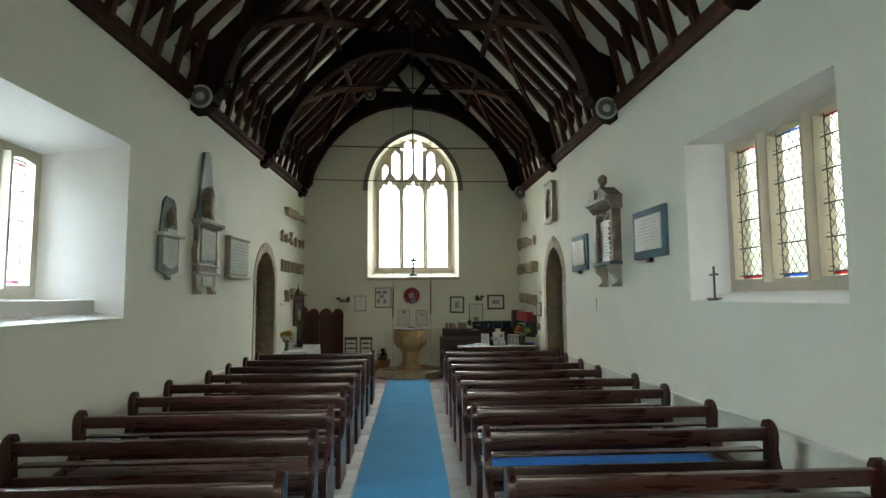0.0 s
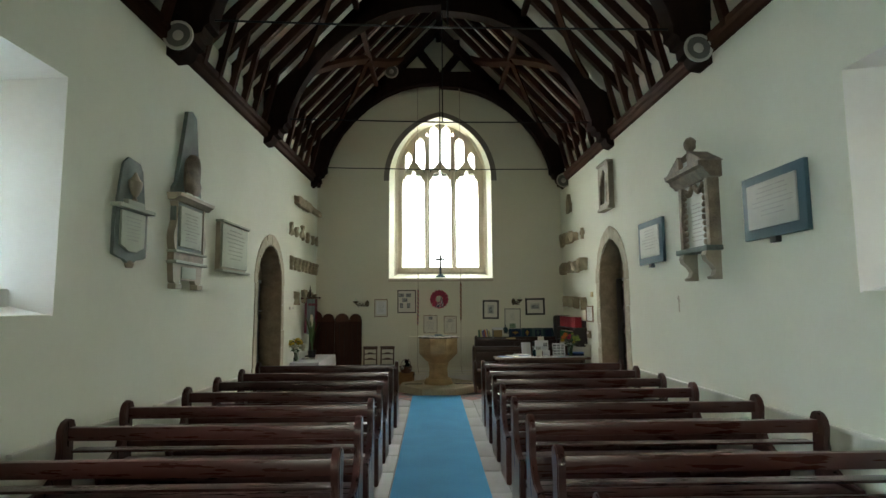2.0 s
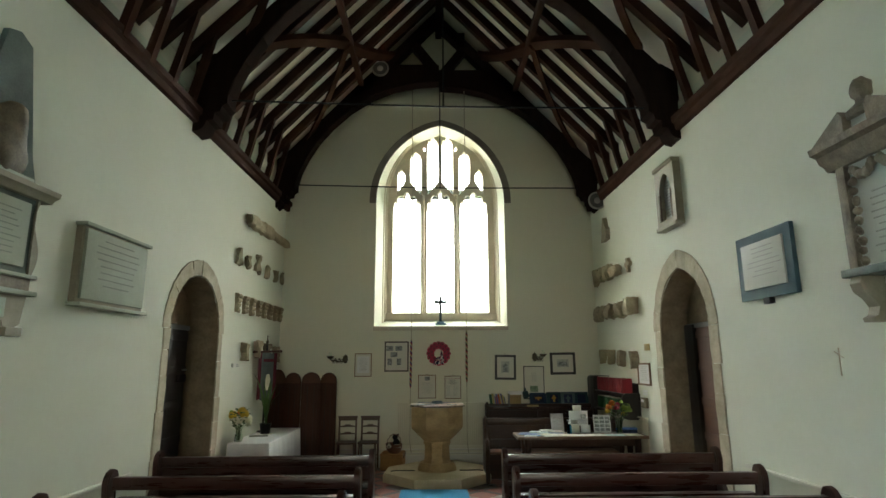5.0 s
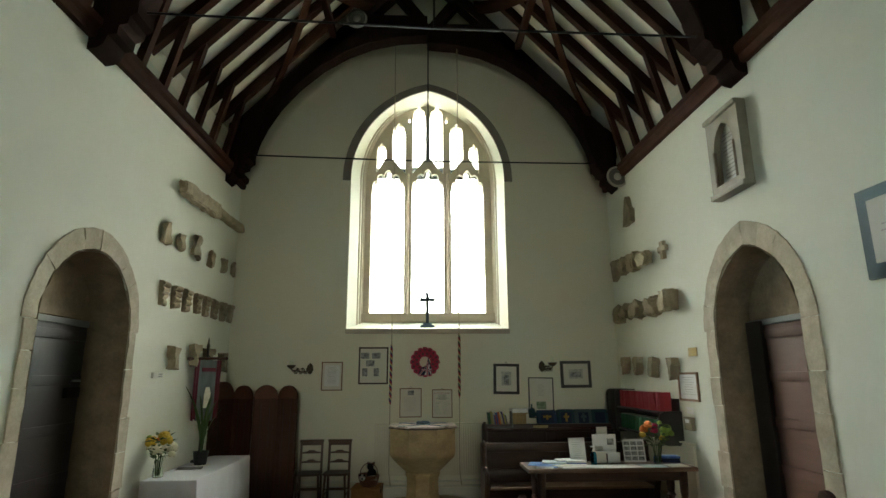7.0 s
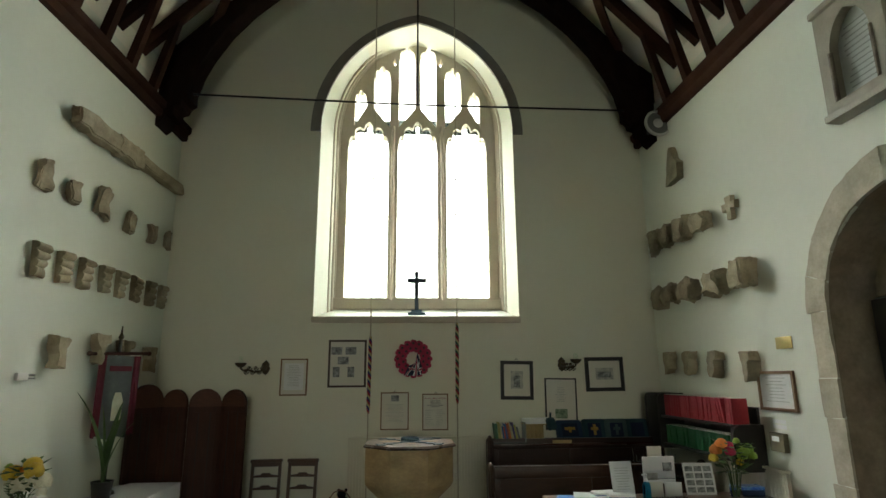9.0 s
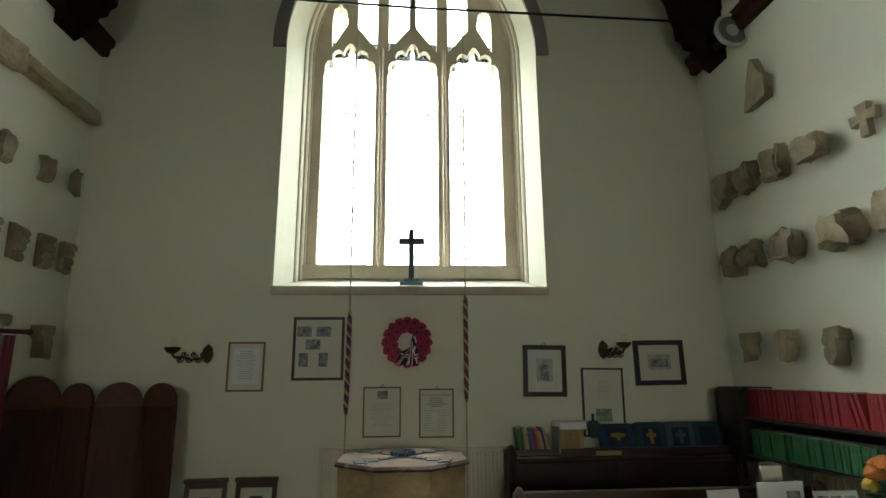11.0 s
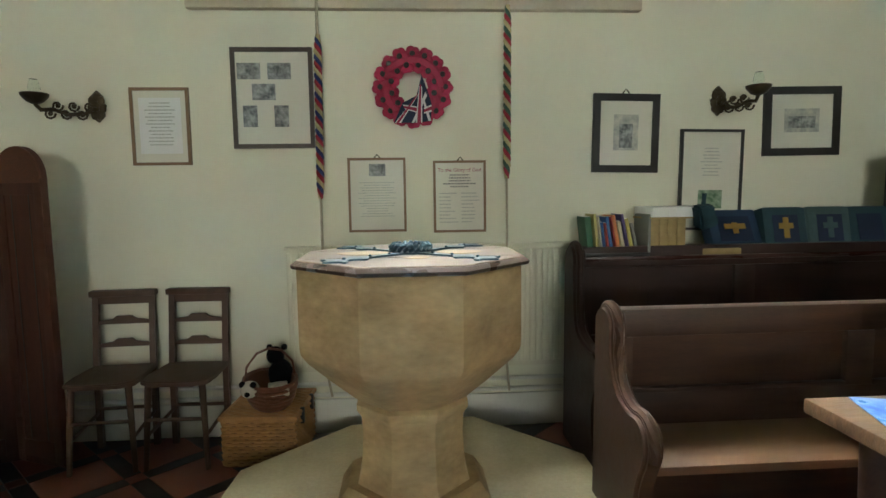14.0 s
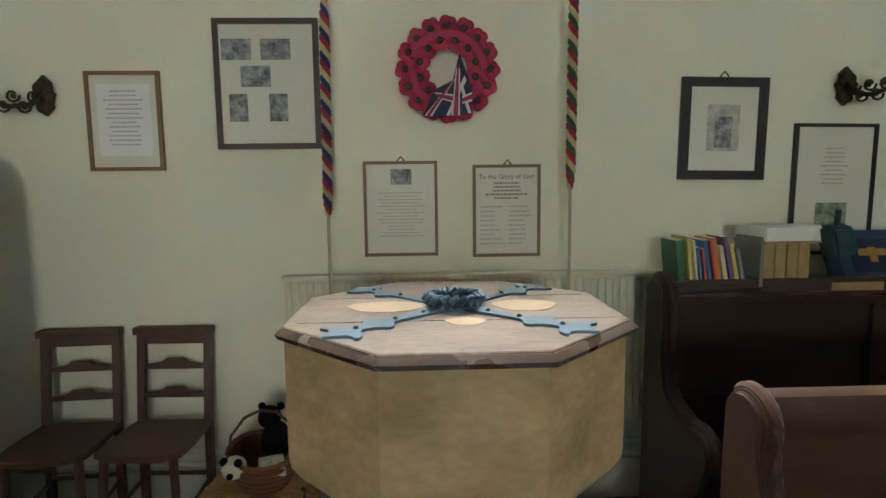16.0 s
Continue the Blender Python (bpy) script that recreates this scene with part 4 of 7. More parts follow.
for w in range(2):
    pts = [(0.07 * math.cos(t), 0.07 * math.sin(t), 0.068) for t in (2 * math.pi * k / 40 for k in range(41))]
    pts = [((0.07 + 0.012 * math.cos(9 * i * 2 * math.pi / 40 + w * math.pi)) * math.cos(2 * math.pi * i / 40), (0.07 + 0.012 * math.cos(9 * i * 2 * math.pi / 40 + w * math.pi)) * math.sin(2 * math.pi * i / 40), 0.072 + 0.012 * math.sin(9 * i * 2 * math.pi / 40 + w * math.pi)) for i in range(41)]
    tube(bm, pts, 0.0095, 8)
part("twisted_ring", bm, BLUE_IRON, lid)
for x, y, w, d in ((-0.19, 0.02, 0.11, 0.07), (0.20, 0.01, 0.09, 0.075), (0.02, -0.17, 0.05, 0.04)):
    part("pale_repair", prism(B(), [(x + w * math.cos(a) * (1 + 0.1 * math.sin(3 * a)), y + d * math.sin(a)) for a in (2 * math.pi * k / 24 for k in range(24))], 0.0445, 0.0462, "z"), INLAY, lid, "paler repaired patch of wood")
for y in (-0.155, 0.15):
    part("board_joint", box(B(), (-0.40, y - 0.0015, 0.0435), (0.40, y + 0.0015, 0.0456)), LID_EDGE, lid)
part("boss", lathe(B(), [(0.065, 0.045), (0.065, 0.053), (0.03, 0.06)], 16), BLUE_IRON, lid)

# ---- wall monuments ----
def bars(th, x0, x1, z0, z1, y, n, material, rng, name="lettering", centred=True, thick=0.35):
    """Lines of writing too small to read."""
    bm = B()
    h = (z1 - z0) / n
    for k in range(n):
        f = rng.uniform(0.55, 1.0)
        w = (x1 - x0) * f
        a = (x0 + x1) / 2 - w / 2 if centred else x0
        x = a
        while x < a + w:
            l = min(rng.uniform(0.02, 0.07) * max(0.25, (x1 - x0)), a + w - x)
            box(bm, (x, y - 0.0012, z1 - (k + 0.5 + thick / 2) * h), (x + l, y, z1 - (k + 0.5 - thick / 2) * h))
            x += l + 0.014 * max(0.25, (x1 - x0))
    return part(name, bm, material, th, kind="stuff")


LETTERS = mat("worn_lettering", (0.26, 0.26, 0.24), rough=0.8, bump=0)


def slate_tablet(name, side, y, z, w, h, label, seed):
    th = thing(name, label, "wall tablet", on_wall(side, y, z))
    part("slate_back", box(B(), (-w / 2, -0.045, -h / 2), (w / 2, 0.0, h / 2), 0.004), SLATE, th, "blue-grey slate backing")
    part("marble_panel", box(B(), (-w / 2 + 0.11, -0.065, -h / 2 + 0.10), (w / 2 - 0.10, -0.045, h / 2 - 0.095), 0.004), MARBLE, th, "white marble inscription panel")
    bars(th, -w / 2 + 0.20, w / 2 - 0.14, -h / 2 + 0.2, h / 2 - 0.13, -0.0655, 7, LETTERS, random.Random(seed), thick=0.2)
    part("bracket", box(B(), (-0.05, -0.06, -h / 2 - 0.06), (0.05, 0.0, -h / 2), 0.01), IRON, th)
    return th


slate_tablet("slate_memorial", 1, 7.36, 2.815, 0.97, 0.65, "white marble memorial tablet on a blue slate back", 3)
slate_tablet("slate_memorial", 1, 10.30, 2.775, 0.87, 0.645, "smaller white marble memorial tablet on a blue slate back", 4)

# plain marble tablet beside the north door
th = thing("marble_tablet", "plain pale marble memorial tablet with a moulded edge", "wall tablet", on_wall(-1, 10.20, 2.70) @ Matrix.Diagonal((0.86, 1.2, 0.87, 1)))
part("slab", box(B(), (-0.60, -0.05, -0.38), (0.60, 0.0, 0.38), 0.006), CREAM_MARBLE, th)
part("panel", box(B(), (-0.565, -0.075, -0.345), (0.565, -0.05, 0.345), 0.008), AGED_MARBLE, th)
bars(th, -0.42, 0.42, -0.22, 0.3, -0.0755, 8, FAINT, random.Random(8), thick=0.2)
for z, d in ((-0.40, 0.10), (0.385, 0.09)):
    part("moulding", box(B(), (-0.62, -d, z - 0.018), (0.62, 0.0, z + 0.018), 0.006), AGED_MARBLE, th)

# small monument with an urn
th = thing("urn_monument", "grey marble monument with a carved urn and white panel", "wall monument", on_wall(-1, 7.58, 2.35) @ Matrix.Diagonal((0.86, 0.85, 0.97, 1)))
part("backing", prism(B(), [(-0.33, 0.0), (-0.25, -0.02), (-0.12, -0.04), (0.0, -0.10), (0.12, -0.04), (0.25, -0.02), (0.33, 0.0), (0.33, 0.46), (-0.33, 0.46)], -0.04, 0.0), GREY_MARBLE, th)
part("panel", prism(B(), [(-0.24, 0.10), (-0.15, 0.07), (-0.08, 0.04), (0.08, 0.04), (0.15, 0.07), (0.24, 0.10), (0.24, 0.44), (-0.24, 0.44)], -0.065, -0.04), AGED_MARBLE, th)
bars(th, -0.17, 0.17, 0.14, 0.40, -0.0655, 7, FAINT, random.Random(2), thick=0.2)
part("cornice", box(B(), (-0.37, -0.12, 0.46), (0.37, 0.0, 0.50), 0.008), AGED_MARBLE, th)
part("plinth", box(B(), (-0.17, -0.09, 0.50), (0.17, 0.0, 0.56), 0.008), AGED_MARBLE, th)
part("obelisk_back", prism(B(), [(-0.29, 0.50), (0.29, 0.50), (0.21, 0.90), (0.14, 0.98), (-0.10, 1.00), (-0.20, 0.92)], -0.03, 0.0), GREY_MARBLE, th)
part("urn", lathe(B(), [(0.03, 0.56), (0.05, 0.575), (0.025, 0.60), (0.06, 0.63), (0.105, 0.70), (0.115, 0.76), (0.09, 0.78), (0.06, 0.80), (0.04, 0.83), (0.015, 0.86)], 20, (0, -0.06, 0), squash=0.55), CREAM_MARBLE, th)
part("boss", lathe(B(), [(0.05, -0.12), (0.07, -0.08), (0.04, -0.05)], 12, (0, -0.03, 0), squash=0.7), CREAM_MARBLE, th)

# tall obelisk monument
th = thing("obelisk_monument", "tall marble monument with a grey obelisk and carved figure relief", "wall monument", on_wall(-1, 8.76, 2.10) @ Matrix.Diagonal((0.77, 0.95, 0.905, 1)))
part("apron", prism(B(), [(-0.46, 0.05), (-0.36, 0.0), (-0.26, 0.03), (-0.24, 0.07), (0.24, 0.07), (0.26, 0.03), (0.36, 0.0), (0.46, 0.05), (0.50, 0.28), (-0.50, 0.28)], -0.07, 0.0), CREAM_MARBLE, th)
for s in (-1, 1):
    part("foot_block", box(B(), (s * 0.36 - 0.10, -0.10, -0.05), (s * 0.36 + 0.10, 0.0, 0.02), 0.012), CREAM_MARBLE, th)
part("apron_panel", box(B(), (-0.24, -0.085, 0.09), (0.24, -0.07, 0.24), 0.006), AGED_MARBLE, th)
part("lower_ledge", box(B(), (-0.54, -0.13, 0.27), (0.54, 0.0, 0.31), 0.01), AGED_MARBLE, th)
part("frieze", box(B(), (-0.50, -0.08, 0.31), (0.50, 0.0, 0.41)), VEIN_MARBLE, th)
part("upper_ledge", box(B(), (-0.53, -0.12, 0.41), (0.53, 0.0, 0.44), 0.008), AGED_MARBLE, th)
part("field", box(B(), (-0.46, -0.07, 0.44), (0.46, 0.0, 1.06)), GREY_MARBLE, th)
part("inscription", box(B(), (-0.36, -0.10, 0.49), (0.36, -0.07, 1.01), 0.006), AGED_MARBLE, th)
bars(th, -0.27, 0.27, 0.56, 0.95, -0.1005, 9, FAINT, random.Random(6), thick=0.2)
for s in (-1, 1):
    pts = [(s * (0.47 + 0.05 * math.sin(k / 10 * math.pi * 2) + 0.02), 0.44 + 0.62 * k / 10) for k in range(11)]
    part("scroll", prism(B(), [(s * 0.45, 0.44)] + pts + [(s * 0.45, 1.06)], -0.09, 0.0), CREAM_MARBLE, th)
part("cornice", prism(B(), [(-0.02, 1.06), (-0.11, 1.06), (-0.13, 1.09), (-0.17, 1.11), (-0.18, 1.15), (0, 1.15)], -0.60, 0.60, "x"), CREAM_MARBLE, th)
part("obelisk", prism(B(), [(-0.50, 1.15), (-0.49, 1.24), (-0.40, 1.32), (-0.14, 2.32), (0.0, 2.36), (0.16, 2.30), (0.36, 1.40), (0.46, 1.15)], -0.05, 0.0), GREY_MARBLE, th)
bm = ball(B(), (0.0, -0.07, 1.42), 0.26, 16, 12, (0.85, 0.35, 1.25))
jitter(bm, 0.05, 5.0, 2.0)
part("relief", bm, VEIN_MARBLE, th, "weathered carved relief")
part("relief_base", box(B(), (-0.30, -0.13, 1.15), (0.30, -0.02, 1.20), 0.01), AGED_MARBLE, th)

# cartouche monument with a bust
th = thing("pediment_monument", "veined marble monument with open pediment, garlands and scroll brackets", "wall monument", on_wall(1, 8.74, 2.13) @ Matrix.Diagonal((0.70, 1.0, 1, 1)))
part("shelf", box(B(), (-0.56, -0.20, 0.33), (0.56, 0.0, 0.39), 0.012), GREY_MARBLE, th)
part("field", box(B(), (-0.40, -0.10, 0.39), (0.40, 0.0, 1.18)), MARBLE, th)
bars(th, -0.22, 0.22, 0.46, 0.95, -0.1005, 10, LETTERS, random.Random(7), thick=0.22)
for s in (-1, 1):
    part("pilaster", box(B(), (s * 0.47 - 0.06, -0.14, 0.39), (s * 0.47 + 0.06, 0.0, 1.18), 0.008), VEIN_MARBLE, th)
    rng = random.Random(11 + s)
    for k in range(9):
        bm = ball(B(), (s * 0.34 + rng.uniform(-0.015, 0.015), -0.12, 0.44 + 0.075 * k), 0.042, 8, 6, (1, 0.7, 0.8))
        part("garland_fruit", jitter(bm, 0.012, 18), VEIN_MARBLE, th)
    for k in range(7):
        bm = ball(B(), (s * (0.05 + 0.045 * k), -0.12, 1.13 - 0.06 * math.sin(k / 6 * math.pi)), 0.045, 8, 6, (1, 0.7, 0.9))
        part("garland_flower", jitter(bm, 0.012, 18), VEIN_MARBLE, th)
    prof = [(0.0, 0.33), (-0.17, 0.33), (-0.19, 0.28), (-0.17, 0.22), (-0.11, 0.17), (-0.07, 0.11), (-0.09, 0.05), (-0.13, 0.03), (-0.12, 0.0), (0.0, 0.0)]
    part("scroll_bracket", prism(B(), prof, s * 0.40 - 0.075, s * 0.40 + 0.075, "x"), CREAM_MARBLE, th)
part("cornice", prism(B(), [(0, 1.18), (-0.14, 1.18), (-0.17, 1.22), (-0.20, 1.24), (-0.22, 1.29), (-0.27, 1.31), (-0.28, 1.36), (0, 1.36)], -0.64, 0.64, "x"), VEIN_MARBLE, th)
for s in (-1, 1):
    part("pediment_slope", prism(B(), [(s * 0.70, 1.36), (s * 0.20, 1.55), (s * 0.15, 1.50), (s * 0.16, 1.36)], -0.24, 0.0), VEIN_MARBLE, th)
part("pedestal", box(B(), (-0.11, -0.2, 1.36), (0.11, -0.02, 1.46), 0.01), MARBLE, th)
bm = lathe(B(), [(0.10, 0), (0.16, 0.03), (0.17, 0.09), (0.10, 0.15), (0.06, 0.19), (0.065, 0.23), (0.09, 0.28), (0.105, 0.34), (0.10, 0.40), (0.07, 0.45), (0.02, 0.475)], 18, squash=0.75)
ob = part("marble_bust", jitter(jitter(bm, 0.022, 9), 0.012, 24), VEIN_MARBLE)
ob.matrix_world = on_wall(1, 8.77, 3.59, 0.12) @ Matrix.Diagonal((0.75, 0.9, 0.66, 1))
tagged(ob, "dark veined marble bust standing on a wall monument", "bust")

# framed niche tablet
th = thing("niche_tablet", "carved wooden-framed gothic tablet hung high on the wall", "wall tablet", on_wall(1, 12.17, 4.03) @ Matrix.Diagonal((0.80, 1.0, 0.90, 1)))
plate("frame", [(-0.36, -0.48), (0.36, -0.48), (0.36, 0.48), (-0.36, 0.48)], [arch(0.22, 0.05, 0.30, -0.36, 8)], -0.10, 0.0, CREAM_MARBLE, th)
part("panel", box(B(), (-0.24, -0.03, -0.40), (0.24, -0.01, 0.40)), MARBLE, th)
bars(th, -0.16, 0.16, -0.30, 0.25, -0.0305, 12, LETTERS, random.Random(17), thick=0.25)
for s in (-1, 1):
    part("colonnette", tube(B(), [(s * 0.225, -0.095, -0.36), (s * 0.225, -0.095, 0.06)], 0.02, 8), VEIN_MARBLE, th)
for z in (-0.47, 0.47):
    part("edge", box(B(), (-0.37, -0.13, z - 0.03), (0.37, 0.0, z + 0.03), 0.012), CREAM_MARBLE, th)


# ---- carved stone fragments on the walls ----
def lump(w, d, h, seed, cuts=4):
    bm = B()
    bmesh.ops.create_cube(bm, size=1)
    bmesh.ops.subdivide_edges(bm, edges=bm.edges[:], cuts=cuts, use_grid_fill=True)
    for v in bm.verts:
        v.co = Vector((v.co.x * w, v.co.y * d - d / 2, v.co.z * h))
    bmesh.ops.bevel(bm, geom=[e for e in bm.edges if e.calc_face_angle(0) > 1], offset=min(w, h) * 0.10, segments=2, affect="EDGES")
    jitter(bm, min(w, h) * 0.24, 7.0, seed)
    return jitter(bm, min(w, h) * 0.11, 21.0, seed + 3)


def fragment(name, label, side, y, z, w, h, d, seed, shape="lump", tilt=0.0):
    m = on_wall(side, y, z) @ pose(0, 0, 0, 0, tilt, 0)
    if shape == "ribbed":
        bm = B()
        prof = []
        for k in range(49):
            f = k / 48
            prof.append((-d * (0.62 + 0.38 * abs(math.sin(f * math.pi * 4)) ** 0.6) * (0.8 + 0.3 * f), -h / 2 + h * f))
        prism(bm, [(0, -h / 2)] + prof + [(0, h / 2)], -w / 2, w / 2, "x")
        bmesh.ops.bisect_plane(bm, geom=bm.verts[:] + bm.edges[:] + bm.faces[:], plane_co=(0, 0, 0), plane_no=(1, 0, 0))
        for v in bm.verts:
            v.co.x *= 0.86 + 0.14 * (v.co.z / h + 0.5) + 0.05 * math.sin(v.co.z / h * 25)
        jitter(bm, 0.02, 9, seed)
    elif shape == "corbel":
        bm = prism(B(), [(-w / 2, h / 2), (w / 2, h / 2), (w / 2, h * 0.22), (w * 0.30, 0.05), (w * 0.28, -h * 0.25), (w * 0.05, -h / 2), (-w * 0.32, -h * 0.45), (-w * 0.28, 0.0), (-w / 2, h * 0.22)], -d, 0.0)
        bmesh.ops.subdivide_edges(bm, edges=bm.edges[:], cuts=2)
        jitter(bm, 0.03, 10, seed)
    else:
        bm = lump(w, d, h, seed)
    ob = part(name, bm, FRAGMENT)
    ob.matrix_world = m
    return tagged(ob, label, "stone fragment", "carved stones on the wall")


FR = "weathered carved limestone fragment mounted on the wall"
rng = random.Random(4)
for y, z, w, h in ((13.41, 3.45, 0.21, 0.25), (13.79, 3.42, 0.20, 0.20), (14.26, 3.46, 0.27, 0.28), (14.79, 3.42, 0.24, 0.20), (15.27, 3.42, 0.20, 0.20), (15.66, 3.45, 0.18, 0.24)):
    fragment("stone_fragment", FR, -1, y - 0.06, z, w * 0.74, h, 0.07, rng.random() * 50)
for k, y in enumerate((13.50, 13.82, 14.13, 14.45, 14.74, 15.06, 15.39, 15.66)):
    fragment("ribbed_stone", "ribbed carved limestone moulding mounted on the wall", -1, y - 0.05, 2.75, 0.165 - 0.002 * k, 0.27, 0.07, rng.random() * 50, "ribbed")
for y, z in ((13.89, 2.02), (14.5, 2.08), (14.95, 2.06), (15.52, 2.02)):
    fragment("stone_corbel", "carved limestone corbel head mounted on the wall", -1, y - 0.08, z, 0.17, 0.27, 0.10, rng.random() * 50, "corbel")
th = thing("carved_shaft", "long carved stone shaft in two pieces fixed along the wall", "stone fragment", on_wall(-1, 14.65, 4.11), "carved stones on the wall")
for x0, x1, h in ((-1.10, -0.42, 0.17), (-0.46, 0.02, 0.20), (0.02, 1.05, 0.12)):
    bm = lump(x1 - x0, 0.12, h, x0 * 9 + 3, 4)
    bmesh.ops.translate(bm, verts=bm.verts[:], vec=((x0 + x1) / 2, 0, 0.02 * x0))
    part("shaft_piece", bm, FRAGMENT, th)
for y, z, w, h, d in ((15.55, 3.42, 0.34, 0.28, 0.16), (15.20, 3.42, 0.30, 0.24, 0.18), (14.82, 3.40, 0.28, 0.24, 0.22), (14.40, 3.36, 0.30, 0.19, 0.22)):
    fragment("stone_fragment", FR, 1, y - 0.10, z, w * 0.72, h, d * 0.75, rng.random() * 50)
for y, z, w, h, d in ((15.55, 2.72, 0.32, 0.26, 0.16), (15.25, 2.73, 0.28, 0.22, 0.18), (14.80, 2.72, 0.32, 0.22, 0.22), (14.26, 2.69, 0.33, 0.24, 0.24), (13.80, 2.71, 0.27, 0.24, 0.26)):
    fragment("stone_fragment", FR, 1, y - 0.10, z, w * 0.72, h, d * 0.75, rng.random() * 50)
for y, z in ((15.45, 1.94), (14.97, 1.93), (14.47, 1.90), (13.91, 1.88)):
    fragment("stone_corbel", "carved limestone corbel head mounted on the wall", 1, y - 0.08, z, 0.155, 0.25, 0.11, rng.random() * 50, "corbel")
bm = prism(B(), [(-0.22, -0.22), (0.20, -0.20), (0.24, -0.02), (0.12, 0.08), (0.05, 0.22), (0.01, 0.24), (-0.03, 0.20), (-0.10, 0.0)], -0.10, 0.0)
bmesh.ops.subdivide_edges(bm, edges=bm.edges[:], cuts=2)
ob = part("gable_stone", jitter(bm, 0.02, 8), FRAGMENT)
ob.matrix_world = on_wall(1, 14.86, 4.20) @ Matrix.Diagonal((0.7, 0.8, 0.95, 1))
tagged(ob, "pointed carved gable stone fixed to the wall", "stone fragment", "carved stones on the wall")
bm = B()
prism(bm, [(-0.035, -0.12), (0.035, -0.12), (0.03, -0.01), (0.10, -0.03), (0.11, 0.05), (0.04, 0.045), (0.05, 0.11), (-0.05, 0.11), (-0.04, 0.045), (-0.11, 0.05), (-0.10, -0.03), (-0.03, -0.01)], -0.05, 0.0)
ob = part("stone_cross", bm, FRAGMENT)
ob.matrix_world = on_wall(1, 13.88, 3.39)
tagged(ob, "small carved stone cross fixed to the wall", "stone cross")


# ---- pictures on the west wall ----
def picture(name, label, x0, x1, z0, z1, frame_mat, rail, mount, tilt=0.0, deep=0.022):
    w, h = x1 - x0, z1 - z0
    th = thing(name, label, "framed picture", on_west((x0 + x1) / 2, (z0 + z1) / 2) @ pose(0, 0, 0, 0, tilt, 0), "pictures on the west wall")
    plate("frame", [(-w / 2, -h / 2), (w / 2, -h / 2), (w / 2, h / 2), (-w / 2, h / 2)], [[(-w / 2 + rail, -h / 2 + rail), (w / 2 - rail, -h / 2 + rail), (w / 2 - rail, h / 2 - rail), (-w / 2 + rail, h / 2 - rail)]], -deep, 0.0, frame_mat, th)
    part("mount", box(B(), (-w / 2 + rail * 0.7, -deep * 0.55, -h / 2 + rail * 0.7), (w / 2 - rail * 0.7, -0.001, h / 2 - rail * 0.7)), mount, th)
    return th, w, h, -deep * 0.55


def sheet(th, name, x0, x1, z0, z1, y, material):
    return part(name, box(B(), (x0, y - 0.0015, z0), (x1, y + 0.0005, z1)), material, th)


rng = random.Random(21)
th, w, h, f = picture("framed_notice", "handwritten notice in a thin oak frame", -1.60, -1.28, 1.60, 2.03, OAK_FRAME, 0.016, GLAZED)
sheet(th, "sheet", -0.115, 0.115, -0.15, 0.16, f, WHITE_PAPER)
bars(th, -0.09, 0.09, -0.11, 0.14, f - 0.002, 13, PALE_INK, rng, thick=0.3)
th, w, h, f = picture("framed_photographs", "five small photographs mounted in a dark brown frame", -1.04, -0.585, 1.69, 2.25, BROWN_FRAME, 0.024, GLAZED)
for x, z, a, b in ((-0.13, 0.15, 0.065, 0.045), (0.04, 0.15, 0.065, 0.045), (-0.05, 0.035, 0.065, 0.045), (-0.13, -0.10, 0.04, 0.06), (0.045, -0.10, 0.04, 0.06)):
    sheet(th, "photograph", x - a, x + a, z - b, z + b, f, PHOTO)
th, w, h, f = picture("framed_deed", "printed sheet with a small engraving in a thin oak frame", -0.405, -0.07, 1.20, 1.63, OAK_FRAME, 0.014, GLAZED)
sheet(th, "engraving", -0.045, 0.05, 0.11, 0.18, f, PHOTO)
bars(th, -0.11, 0.11, -0.13, 0.08, f - 0.001, 14, PALE_INK, rng, thick=0.3)
th, w, h, f = picture("framed_roll", "memorial list with red heading in a thin oak frame", 0.09, 0.40, 1.19, 1.61, OAK_FRAME, 0.014, GLAZED)
text("To the Glory of God", 0.030, POPPY, th, pose(0, f - 0.002, 0.155, 90, 0, 0))
bars(th, -0.10, 0.10, 0.05, 0.135, f - 0.001, 5, LETTERS, rng, thick=0.5)
bars(th, -0.12, -0.01, -0.16, 0.03, f - 0.001, 9, PALE_INK, rng, centred=False, thick=0.3)
bars(th, 0.01, 0.12, -0.16, 0.03, f - 0.001, 9, PALE_INK, rng, centred=False, thick=0.3)
th, w, h, f = picture("framed_sketch", "pencil sketch of a doorway in a wide black frame", 1.04, 1.44, 1.53, 1.99, BLACK, 0.042, GLAZED, 1.0)
sheet(th, "sketch", -0.075, 0.075, -0.10, 0.11, f, SKETCH)
sheet(th, "doorway_drawing", -0.04, 0.04, -0.085, 0.055, f - 0.002, PHOTO)
th, w, h, f = picture("framed_print", "tall sheet with a green view in a slim black frame", 1.575, 1.965, 1.175, 1.78, BLACK, 0.016, GLAZED, 0.8)
bars(th, -0.07, 0.07, 0.02, 0.2, f - 0.001, 9, PALE_INK, rng, thick=0.3)
sheet(th, "green_view", -0.075, 0.075, -0.17, -0.06, f, GREEN_PRINT)
th, w, h, f = picture("framed_engraving", "small church engraving in a wide black frame", 2.09, 2.57, 1.62, 2.03, BLACK, 0.045, GLAZED, -0.5)
sheet(th, "engraving", -0.11, 0.11, -0.065, 0.075, f, SKETCH)
sheet(th, "church_drawing", -0.085, 0.085, -0.04, 0.03, f - 0.002, PHOTO)
